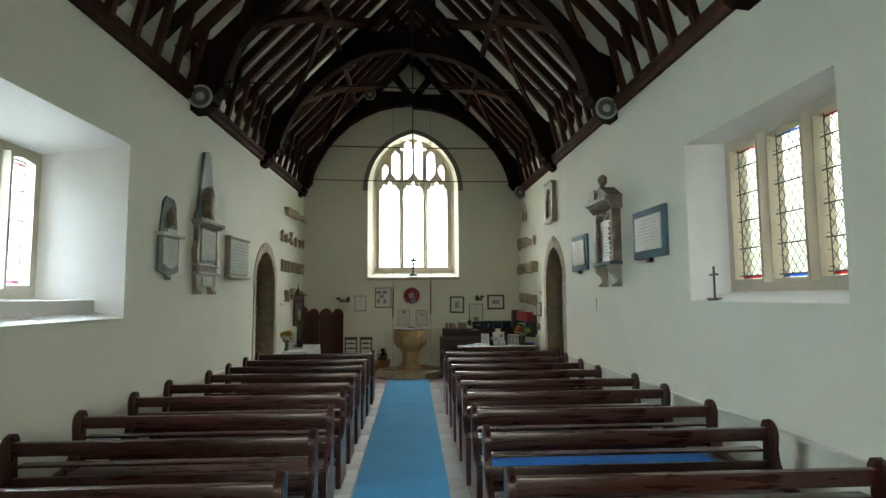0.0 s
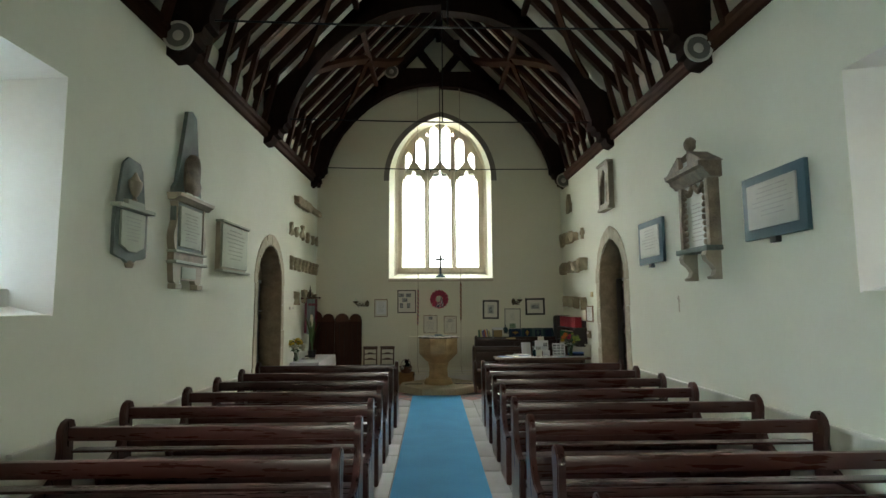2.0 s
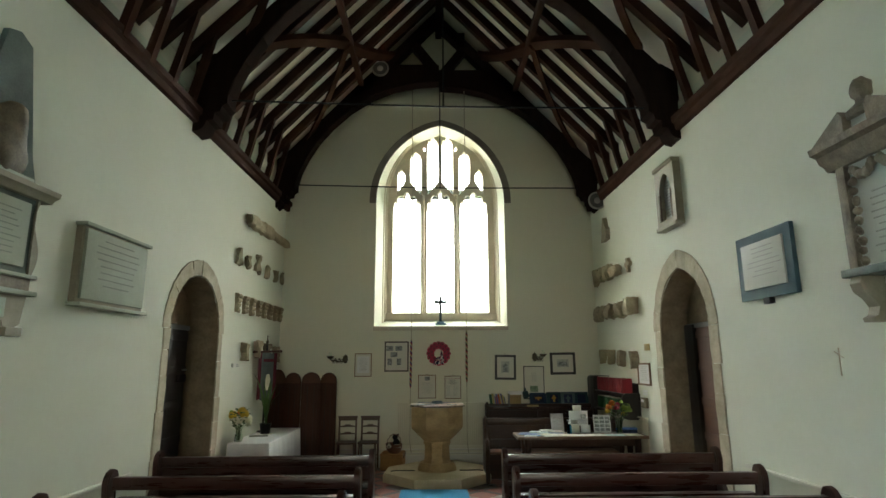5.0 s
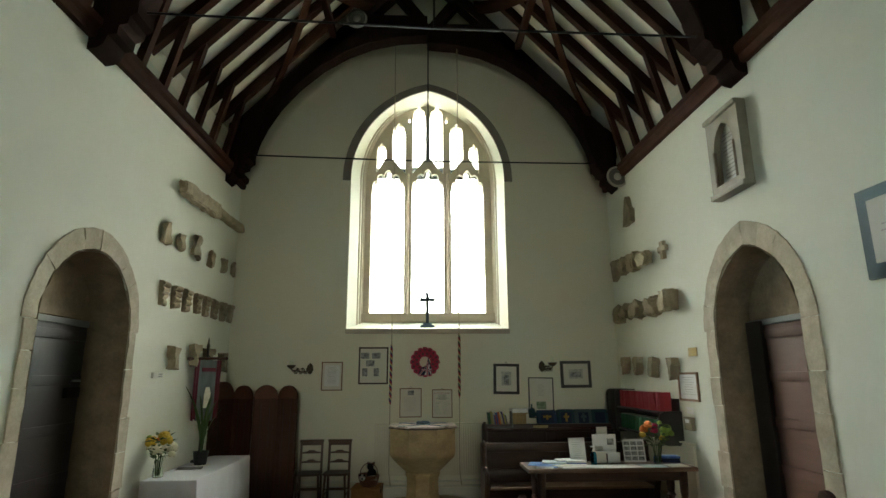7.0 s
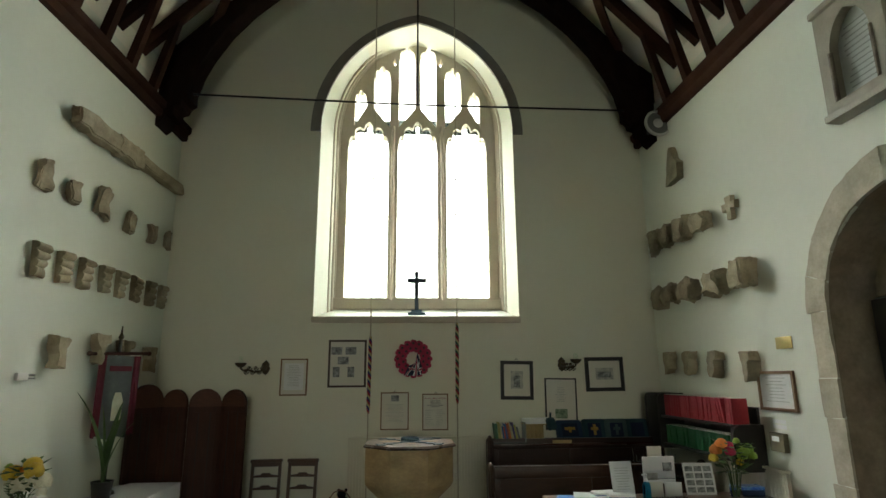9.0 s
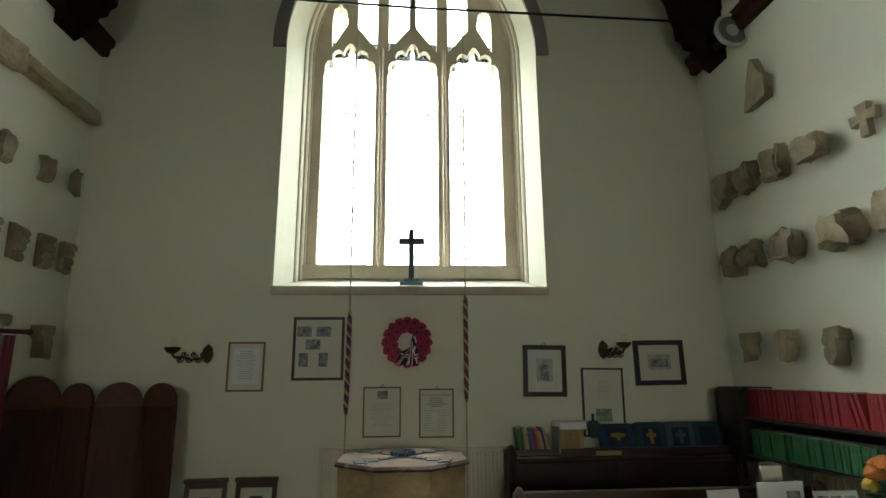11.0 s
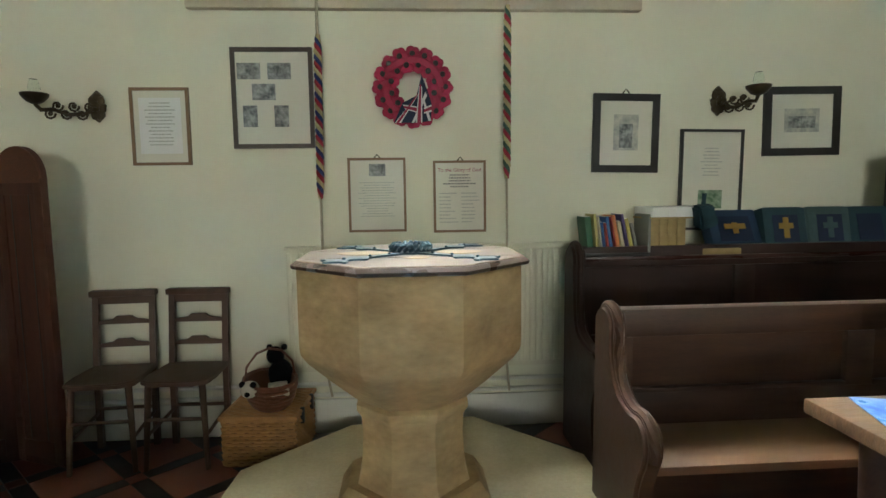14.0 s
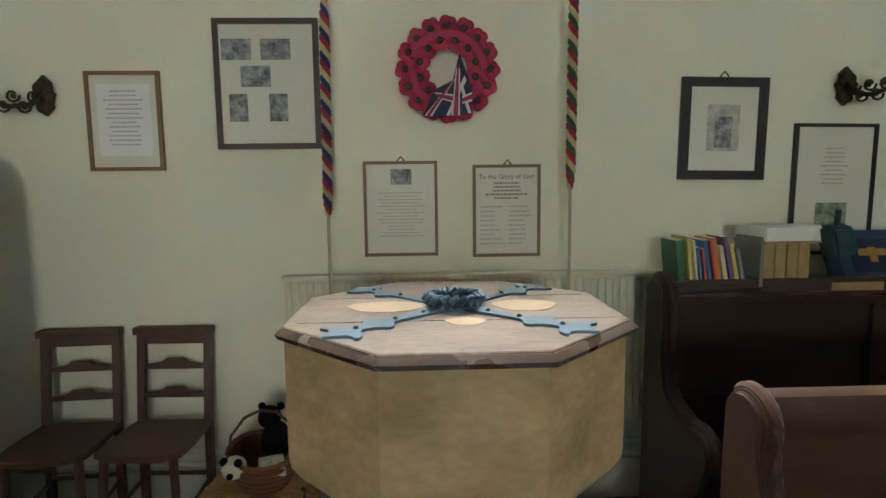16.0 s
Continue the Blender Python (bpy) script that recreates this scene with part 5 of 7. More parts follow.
for x, z in ((1.24, 2.0), (-0.235, 1.632), (0.25, 1.612)):
    ob = part("picture_hook", tube(B(), [(x - 0.02, WEST - 0.008, z - 0.006), (x, WEST - 0.008, z + 0.018), (x + 0.02, WEST - 0.008, z - 0.006)], 0.004, 6), BRASS)
    tagged(ob, "small brass picture hook on the wall", "hook")

# poppy wreath with a flag ribbon
th = thing("poppy_wreath", "red poppy wreath with a striped flag ribbon", "wreath", on_west(-0.02, 2.02))
ring = [(0.155 * math.cos(2 * math.pi * k / 40), -0.03, 0.155 * math.sin(2 * math.pi * k / 40)) for k in range(41)]
part("ring", tube(B(), ring, 0.05, 10), POPPY, th)
rng = random.Random(31)
petal_mesh = None
for row, (r, n) in enumerate(((0.185, 16), (0.125, 12))):
    for k in range(n):
        a = 2 * math.pi * (k + 0.5 * (row % 2)) / n
        c = Vector((r * math.cos(a), -0.06 - 0.006 * (k % 2), r * math.sin(a)))
        if petal_mesh is None:
            bm = B()
            for s in range(5):
                b = 2 * math.pi * s / 5
                ball(bm, (0.021 * math.cos(b), 0.005 * (s % 2), 0.021 * math.sin(b)), 0.027, 8, 5, (1, 0.3, 1))
            petal_mesh = part("poppy", bm, POPPY, th)
            ob = petal_mesh
            cen = part("poppy_centre", ball(B(), (0, -0.010, 0), 0.0165, 8, 5, (1, 0.6, 1)), BLACK, ob)
        else:
            ob = petal_mesh.copy()
            scene.collection.objects.link(ob)
            c2 = cen.copy()
            scene.collection.objects.link(c2)
            c2.parent = ob
        ob.matrix_local = Matrix.Translation(c) @ pose(0, 0, 0, rng.uniform(-15, 15), rng.uniform(0, 70), rng.uniform(-15, 15))
flag = part("ribbon", prism(B(), [(-0.11, -0.20), (-0.06, -0.09), (0.02, -0.05), (0.05, 0.065), (0.085, -0.03), (0.105, -0.10), (0.10, -0.19), (0.02, -0.20)], -0.088, -0.080), NAVY, th, "folded flag ribbon")
for pts in ([(-0.105, -0.20), (-0.07, -0.20), (0.04, -0.03), (0.02, -0.055)], [(-0.06, -0.10), (-0.045, -0.125), (0.02, -0.145), (0.02, -0.11)], [(0.012, -0.20), (0.05, -0.20), (0.052, 0.0), (0.035, 0.0)], [(-0.01, -0.20), (0.005, -0.20), (0.08, -0.05), (0.07, -0.03)], [(0.06, -0.12), (0.103, -0.10), (0.103, -0.14), (0.06, -0.15)], [(0.085, -0.19), (0.1, -0.19), (0.06, -0.06), (0.052, -0.075)]):
    part("white_stripe", prism(B(), pts, -0.0905, -0.0885), WHITE_PAPER, flag)
for pts in ([(-0.097, -0.20), (-0.08, -0.20), (0.03, -0.035), (0.022, -0.055)], [(-0.056, -0.107), (-0.05, -0.12), (0.02, -0.138), (0.02, -0.118)], [(0.02, -0.20), (0.042, -0.20), (0.047, 0.01), (0.039, 0.01)], [(0.06, -0.127), (0.103, -0.11), (0.103, -0.13), (0.06, -0.143)]):
    part("red_stripe", prism(B(), pts, -0.0925, -0.091), POPPY, flag)


# ---- bell ropes ----
def bell_rope(x, top, foot, lean, second):
    th = thing("bell_rope", "bell rope with a striped woollen sally", "bell rope", pose(x, 15.62, 0), "bell ropes")
    part("upper_rope", tube(B(), [(0, -0.26, 7.45), (0, -0.22, 7.1), (0.004, -0.08, 5.0), (0, 0, top)], 0.008, 6), ROPE, th)
    part("tail_rope", tube(B(), [(lean, 0, foot), (lean, 0, foot - 0.25), (lean - 0.004, 0, 0.45), (lean + 0.02, 0.05, 0.25)], 0.007, 6), ROPE, th)
    # three wound strands
    for s, mt in enumerate((SALLY_RED, second, SALLY_CREAM)):
        bm = B()
        pts = []
        n = 80
        for k in range(n + 1):
            f = k / n
            z = top + (foot - top) * f
            r = 0.010 * min(1, 12 * f, 12 * (1 - f)) + 0.002
            a = f * 2 * math.pi * 9 + s * 2 * math.pi / 3
            pts.append((lean * f + r * math.cos(a), r * math.sin(a), z))
        tube(bm, pts, 0.0115, 6)
        part("sally_strand", bm, mt, th)
    return th


bell_rope(-0.53, 2.28, 1.40, -0.012, SALLY_BLUE)
bell_rope(0.505, 2.44, 1.50, -0.006, mat("green_wool", (0.06, 0.11, 0.08), rough=1.0, bump=0.5, fine=200))


# ---- wall lamps ----
def sconce(x, z, s, reach, label):
    th = thing("wall_lamp", label, "wall lamp", on_west(x, z), "brass lamps on the west wall")
    part("back_plate", prism(B(), [(0, 0.09), (-0.03, 0.06), (-0.022, 0.03), (-0.045, 0.01), (-0.03, -0.02), (-0.035, -0.05), (0, -0.085), (0.035, -0.05), (0.03, -0.02), (0.045, 0.01), (0.022, 0.03), (0.03, 0.06)], -0.02, 0.0), BRASS, th)
    f, out = s * reach, 0.26 - 0.6 * reach
    bm = tube(B(), [(0, -0.02, -0.01), (f * 0.2, -0.02 - out * 0.2, -0.04), (f * 0.45, -0.02 - out * 0.5, -0.05), (f * 0.7, -0.02 - out * 0.8, -0.025), (f * 0.9, -0.02 - out, -0.03), (f, -0.02 - out, 0.0)], 0.011, 8)
    part("arm", bm, BRASS, th)
    # cast leaf scrolls along the arm
    for k in range(6):
        c = (f * (0.12 + 0.13 * k), -0.02 - out * (0.12 + 0.13 * k), -0.025 + 0.022 * (-1) ** k)
        bm = tube(B(), [(c[0] + (0.012 + 0.0022 * q) * math.cos(q * 0.7), c[1] - 0.006, c[2] + (0.012 + 0.0022 * q) * math.sin(q * 0.7)) for q in range(10)], 0.006, 5)
        ball(bm, c, 0.014, 8, 6, (1, 0.6, 1))
        part("leaf_scroll", bm, BRASS, th)
    for k in range(7):
        a = math.pi / 2 + 2 * math.pi * k / 7
        part("plate_leaf", ball(B(), (0.032 * math.cos(a), -0.022, 0.052 * math.sin(a)), 0.026, 8, 6, (0.8, 0.4, 1)), BRASS, th)
    part("bowl", lathe(B(), [(0.015, 0.0), (0.04, 0.012), (0.064, 0.04), (0.068, 0.055), (0.060, 0.058)], 18, (f, -0.02 - out, 0.0)), BRASS, th)
    part("lamp_glass", lathe(B(), [(0.02, 0.055), (0.03, 0.08), (0.024, 0.11), (0.02, 0.13)], 14, (f, -0.02 - out, 0.0)), VASE_GLASS, th)
    return th


sconce(-1.775, 1.925, -1, 0.265, "ornate tarnished brass oil-lamp bracket on the wall")
sconce(1.80, 1.945, 1, 0.125, "ornate tarnished brass oil-lamp bracket with a glass shade")

# ---- crosses on the sills ----
CROSS_BLUE = mat("cross_paint", (0.02, 0.04, 0.065), (0.012, 0.024, 0.04), rough=0.5, bump=0.1)
th = thing("sill_cross", "dark painted cross on a stepped base on the window sill", "cross", pose(0.02, 15.98, 2.535))
for k, (w, z0, z1) in enumerate(((0.15, 0.0, 0.035), (0.11, 0.035, 0.07), (0.07, 0.07, 0.105))):
    part("base_step", box(B(), (-w, -w * 0.6, z0), (w, w * 0.6, z1), 0.006), BLUE_IRON, th)
part("upright", box(B(), (-0.026, -0.018, 0.105), (0.026, 0.018, 0.60), 0.004), CROSS_BLUE, th)
part("crossbar", box(B(), (-0.125, -0.019, 0.452), (0.125, 0.019, 0.51), 0.004), CROSS_BLUE, th)
th = thing("sill_cross", "small slim cross on a wooden base on the window ledge", "cross", pose(3.27, 6.06, 1.935))
part("base_block", box(B(), (-0.05, -0.07, 0.0), (0.05, 0.07, 0.03), 0.006), CHAIR_WOOD, th)
part("upright", box(B(), (-0.009, -0.009, 0.03), (0.009, 0.009, 0.37), 0.002), DOOR_WOOD, th)
part("crossbar", box(B(), (-0.01, -0.075, 0.27), (0.01, 0.075, 0.292), 0.002), DOOR_WOOD, th)

# ---- loudspeakers ----
def speaker(x, y, z, arm=0.14):
    th = thing("loudspeaker", "round grey loudspeaker fixed to a roof truss", "loudspeaker", pose(x, y, z, 90, 0, 0), "loudspeakers on the trusses")
    part("rim", lathe(B(), [(0.165, 0.0), (0.17, 0.02), (0.165, 0.035), (0.14, 0.035), (0.14, 0.0)], 28), SPEAKER, th)
    part("cone", lathe(B(), [(0.14, 0.02), (0.08, 0.008), (0.07, 0.014)], 28), TEXT, th)
    part("centre", lathe(B(), [(0.07, 0.012), (0.05, 0.03), (0.01, 0.04)], 20), SPEAKER, th)
    part("yoke", box(B(), (-0.03, -0.03, -arm), (0.03, 0.03, 0.01)), IRON, th)


for x, y, z, arm in ((-2.98, 8.03, 4.84, 0.14), (2.94, 8.27, 4.82, 0.14), (-1.15, 15.06, 7.50, 0.14), (2.93, 14.98, 4.79, 0.25)):
    speaker(x, y, z, arm)

# ---- heating: radiators, skirting and pipes on the west wall ----
def radiator(name, m, w, h, n, label):
    th = thing(name, label, "radiator", m)
    part("back_panel", box(B(), (-w / 2, -0.03, 0), (w / 2, -0.015, h), 0.004), CREAM, th)
    first = None
    for k in range(n):
        x = -w / 2 + w * (k + 0.5) / n
        if first is None:
            bm = B()
            box(bm, (-w / n * 0.42, -0.046, 0.03), (w / n * 0.42, -0.03, h - 0.03), 0.007)
            first = ob = part("fin", bm, CREAM, th)
        else:
            ob = first.copy()
            scene.collection.objects.link(ob)
        ob.matrix_local = pose(x, 0, 0)
    part("top_grille", box(B(), (-w / 2 - 0.005, -0.065, h - 0.015), (w / 2 + 0.005, -0.01, h + 0.005), 0.005), CREAM, th)
    return th


radiator("radiator", pose(0.10, WEST - 0.02, 0.38), 1.74, 0.74, 50, "long cream ribbed panel radiator behind the font")
part("skirting", box(B(), (-3.0, WEST - 0.025, 0.0), (3.0, WEST - 0.002, 0.20), 0.006), WHITE, None, "white painted skirting board", "structure")
for z in (0.235, 0.30):
    ob = part("heating_pipe", tube(B(), [(-2.0, WEST - 0.035, z), (2.6, WEST - 0.035, z)], 0.013, 8), WHITE)
    tagged(ob, "white painted heating pipe along the skirting", "pipe")
radiator("radiator", on_wall(1, 14.2, 0.35) @ pose(0, 0, 0), 1.3, 0.68, 36, "cream ribbed radiator below the book shelf")
for side, y0, y1, z in ((-1, 6.2, 7.75, 0.80), (-1, 8.2, 10.9, 0.80), (1, 3.4, 11.0, 0.82)):
    bm = box(B(), (-(y1 - y0) / 2, -0.05, -0.02), ((y1 - y0) / 2, 0.0, 0.012), 0.006)
    ob = part("wall_ledge", bm, WHITE, None, "white painted ledge along the wall behind the pews", "structure")
    ob.matrix_world = on_wall(side, (y0 + y1) / 2, z)

# ---- west end furniture ----
def scroll_pew(name, label, y, x0, x1, high, wood, panels, deep=0.48, seat=True):
    """A panelled bench facing the chancel, with scrolled ends."""
    th = thing(name, label, "pew", pose(0, y, 0))
    t = high
    d = deep
    front = [(-d, 0.12), (-d + 0.035, 0.20), (-d + 0.05, 0.36), (-d + 0.01, 0.45), (-d - 0.025, 0.51), (-d - 0.03, 0.575), (-d + 0.0, 0.63), (-d + 0.06, 0.65), (-d + 0.13, 0.635), (-0.21, 0.665), (-0.155, 0.735), (-0.135, t - 0.14), (-0.145, t - 0.07), (-0.12, t - 0.015), (-0.06, t + 0.008), (0.0, t - 0.005), (0.04, t - 0.05)]
    for _ in range(2):
        front = [front[0]] + [(p[0] + (q[0] - p[0]) * f, p[1] + (q[1] - p[1]) * f) for p, q in zip(front, front[1:]) for f in (0.25, 0.75)] + [front[-1]]
    prof = [(0.06, 0.0), (-d, 0.0)] + front + [(0.045, t - 0.2)]
    for x in (x0, x1):
        bm = prism(B(), prof, x - 0.035, x + 0.035, "x")
        rim = [e for e in bm.edges if len(e.link_faces) == 2 and e.calc_face_angle(0) > 1.2 and abs(e.verts[0].co.x - e.verts[1].co.x) < 1e-5]
        bmesh.ops.bevel(bm, geom=rim, offset=0.014, segments=3, affect="EDGES")
        end = part("bench_end", bm, wood, th)
        bm = tube(B(), [(x, p[0], p[1]) for p in front[18:-4]], 0.020, 8)
        part("scroll_bead", bm, wood, end)
    a, b = x0 + 0.036, x1 - 0.036
    part("top_rail", box(B(), (a, -0.055, t - 0.13), (b, 0.02, t - 0.015), 0.012), wood, th)
    part("bottom_rail", box(B(), (a, -0.045, 0.46), (b, 0.012, 0.60), 0.006), wood, th)
    w = (b - a) / panels
    for k in range(panels + 1):
        x = a + w * k
        part("stile", box(B(), (max(a, x - 0.06), -0.046, 0.60), (min(b, x + 0.06), 0.012, t - 0.13), 0.004), wood, th)
    for k in range(panels):
        part("panel", box(B(), (a + w * k + 0.05, -0.02, 0.59), (a + w * (k + 1) - 0.05, 0.005, t - 0.12)), wood, th)
        part("panel_bead", box(B(), (a + w * k + 0.06, -0.05, 0.600), (a + w * (k + 1) - 0.06, -0.02, 0.618), 0.004), wood, th)
    if seat:
        part("seat", box(B(), (a, -deep + 0.04, 0.43), (b, -0.03, 0.465), 0.01), SEAT_WOOD if wood is BENCH else wood, th)
        part("plinth", box(B(), (a, -0.2, 0.03), (b, -0.17, 0.42)), wood, th)
    return th


scroll_pew("bench", "brown panelled oak bench with scrolled ends and a plank seat", 14.67, 0.735, 2.86, 0.962, BENCH, 2, 0.44)
th = scroll_pew("bench", "tall dark panelled bench with scrolled ends against the wall", 15.52, 0.85, 2.80, 1.13, DARK_BENCH, 2, 0.50)
part("shelf_top", box(B(), (0.885, -0.06, 1.035), (2.765, 0.22, 1.06), 0.006), PEW, th)

SHELF = 1.06


def book(x, w, h, d, material, lean=0.0, y=15.58, z=SHELF, name="book", label="book standing on the bench top"):
    th = thing(name, label, "book", pose(x, y, z, 0, lean, 0), "books on the bench top")
    part("cover", box(B(), (-w / 2, -d / 2, 0), (w / 2, d / 2, h), min(0.004, w * 0.2)), material, th)
    part("page_block", box(B(), (-w / 2 + w * 0.15, -d / 2 + 0.006, h - 0.003), (w / 2 - w * 0.15, d / 2 + 0.001, h + 0.0006)), PAPER, th)
    return th


SPINES = [mat("spine_" + n, c, rough=0.5, bump=0.05) for n, c in (("green", (0.03, 0.12, 0.05)), ("yellow", (0.55, 0.48, 0.14)), ("red", (0.42, 0.05, 0.04)), ("blue", (0.04, 0.12, 0.36)), ("orange", (0.62, 0.2, 0.05)), ("cream", (0.62, 0.55, 0.36)), ("purple", (0.09, 0.06, 0.22)), ("grey", (0.2, 0.21, 0.2)))]
x = 0.94
th = thing("book_tray", "low dark slanted book tray on the bench top", "tray", pose(0, 0, SHELF))
part("tray_floor", box(B(), (0.90, 15.46, 0.0), (1.27, 15.66, 0.02), 0.004), BLACK, th)
part("tray_end", box(B(), (1.255, 15.46, 0.02), (1.27, 15.66, 0.23), 0.004), SPINES[7], th)
for k, (i, w, h) in enumerate(((0, 0.035, 0.20), (1, 0.016, 0.215), (5, 0.012, 0.20), (3, 0.014, 0.17), (2, 0.012, 0.165), (3, 0.018, 0.20), (2, 0.010, 0.20), (4, 0.022, 0.21), (5, 0.02, 0.175), (6, 0.016, 0.215), (1, 0.020, 0.19), (7, 0.016, 0.165))):
    book(x, w, h, 0.15, SPINES[i], -6 - 0.6 * k, 15.55, SHELF + 0.022, label="slim coloured book leaning in a tray")
    x += w + 0.006
x = 1.30
for k in range(4):
    book(x, 0.048, 0.205, 0.15, GILT, 0, 15.55, label="tan cloth-bound hymn book")
    x += 0.050
th = thing("book", "large white-edged bible laid flat on the hymn books", "book", pose(1.42, 15.56, SHELF + 0.207, 0, 0, 3), "books on the bench top")
part("cover", box(B(), (-0.16, -0.11, 0.0), (0.16, 0.11, 0.062), 0.006), WHITE_PAPER, th)
part("spine", box(B(), (-0.165, -0.112, -0.004), (0.165, 0.113, 0.006), 0.002), GILT, th)
th = thing("book", "tan hymn book laid flat on the bench top", "book", pose(1.68, 15.52, SHELF, 0, 0, -2), "books on the bench top")
part("cover", box(B(), (-0.11, -0.06, 0.0), (0.11, 0.06, 0.035), 0.004), GILT, th)
th = thing("collection_bag", "dark teal cloth collection bag draped over a book", "bag", pose(1.545, 15.48, SHELF + 0.21))
bm = lump(0.10, 0.10, 0.12, 3.0)
part("bag", bm, TEAL, th)
part("handle", tube(B(), [(0, -0.05, 0.05), (0.005, -0.05, 0.13)], 0.012, 8), TEAL, th)


def kneeler(x, lean, cover, field, cross, label, w=0.26, rot=0):
    th = thing("kneeler", label, "kneeler", pose(x, 15.53, SHELF, lean, 0, 0), "embroidered kneelers on the bench top")
    part("cushion", box(B(), (-w / 2, -0.05, 0.0), (w / 2, 0.05, 0.255), 0.025), cover, th)
    part("field", box(B(), (-w / 2 + 0.055, -0.053, 0.05), (w / 2 - 0.055, -0.045, 0.205), 0.002), field, th)
    if cross:
        bm = B()
        a, b = (0.05, 0.018) if not rot else (0.062, 0.02)
        box(bm, (-0.016, -0.058, 0.13 - (0.06 if not rot else 0.034)), (0.016, -0.05, 0.13 + (0.06 if not rot else 0.034)), 0.002)
        box(bm, (-(0.042 if not rot else 0.062), -0.058, 0.125), ((0.042 if not rot else 0.062), -0.0505, 0.157), 0.002)
        part("cross", bm, cross, th)


kneeler(1.80, -28, mat("blue_kneeler", (0.018, 0.045, 0.095), rough=0.9, bump=0.4, fine=120), NAVY, GOLD, "blue embroidered kneeler with a gold cross", 0.30, 1)
kneeler(2.08, -14, TEAL, NAVY, GOLD, "teal embroidered kneeler with a gold cross")
kneeler(2.34, -12, SAGE, NAVY, SAGE, "sage embroidered kneeler with a grey cross")
kneeler(2.59, -16, TEAL, NAVY, None, "dark teal kneeler with a navy field")

# wall book shelf with red and green hymn books
th = thing("book_shelf", "dark wall shelf with rounded ends", "shelf", on_wall(1, 14.72, 1.02))
low = [(-0.29, 0.03), (-0.26, -0.02), (-0.20, -0.04), (0, -0.04), (0, 0.355), (-0.22, 0.355), (-0.27, 0.33), (-0.29, 0.28)]
tall = [(-0.30, 0.05), (-0.27, 0.0), (0, 0.0), (0, 0.59), (-0.25, 0.59), (-0.28, 0.575), (-0.30, 0.54)]
for prof, x in ((tall, -0.86), (tall, -0.54), (low, 0.86)):
    part("end_board", prism(B(), prof, x - 0.022, x + 0.022, "x"), DOOR_WOOD, th)
for z in (0.04, 0.33):
    part("shelf_board", box(B(), (-0.84, -0.28, z), (0.84, -0.005, z + 0.022), 0.004), DOOR_WOOD, th)
part("cupboard_front", box(B(), (-0.84, -0.295, 0.02), (-0.56, -0.275, 0.575), 0.006), DOOR_WOOD, th)
part("cupboard_top", box(B(), (-0.84, -0.28, 0.57), (-0.56, -0.005, 0.588), 0.004), DOOR_WOOD, th)
part("back_board", box(B(), (-0.84, -0.02, 0.0), (0.84, 0.0, 0.50)), DOOR_WOOD, th)
rng = random.Random(12)
for row, (mt, z, h, lab) in enumerate(((GREEN, 0.063, 0.19, "green cloth-bound hymn book on the wall shelf"), (RED, 0.353, 0.225, "red cloth-bound hymn book on the wall shelf"))):
    first = None
    x = -0.50
    while x < 0.83:
        lean = rng.uniform(-1.2, 1.2)
        if row and 0.57 < x < 0.68:
            lean = -14
        m = on_wall(1, 14.72, 1.02) @ pose(x, -0.16 + rng.uniform(-0.01, 0.006), z, 0, lean, 0)
        if first is None:
            first = thing("hymn_book", lab, "book", m, "hymn books on the wall shelf")
            part("cover", box(B(), (-0.015, -0.075, 0), (0.015, 0.075, h), 0.004), mt, first)
            part("page_block", box(B(), (-0.011, -0.07, h - 0.002), (0.011, 0.076, h + 0.0008)), PAPER, first)
        else:
            copy_thing(first, m)
        x += 0.0335 if not (row and 0.55 < x < 0.70) else 0.045

# ---- literature table ----
th = thing("oak_table", "thick-topped oak table with turned legs", "table")
TX0, TX1, TY0, TY1, TZ = 1.10, 3.02, 13.47, 14.02, 0.795
bm = box(B(), (TX0, TY0, TZ - 0.045), (TX1, TY1, TZ), 0.008)
part("tabletop", bm, TABLE_OAK, th)
for x in (TX0 + 0.16, TX1 - 0.14):
    for y in (TY0 + 0.1, TY1 - 0.1):
        part("leg", lathe(B(), [(0.045, 0.0), (0.045, 0.10), (0.03, 0.13), (0.055, 0.20), (0.06, 0.28), (0.04, 0.36), (0.032, 0.40), (0.055, 0.43), (0.035, 0.46), (0.045, 0.52), (0.05, TZ - 0.045)], 16, (x, y, 0)), BENCH, th)
for y in (TY0 + 0.1, TY1 - 0.1):
    part("apron", box(B(), (TX0 + 0.18, y - 0.012, TZ - 0.15), (TX1 - 0.16, y + 0.012, TZ - 0.045)), BENCH, th)
for x in (TX0 + 0.16, TX1 - 0.14):
    part("side_apron", box(B(), (x - 0.012, TY0 + 0.12, TZ - 0.15), (x + 0.012, TY1 - 0.12, TZ - 0.045)), BENCH, th)
rng = random.Random(77)


def leaflet(x, y, w, d, mt, turn, z, label, thick=0.004):
    ob = part("leaflet", box(B(), (-w / 2, -d / 2, 0), (w / 2, d / 2, thick), 0.0008), mt)
    ob.matrix_world = pose(x, y, z, 0, 0, turn)
    return tagged(ob, label, "leaflet", "papers on the table")


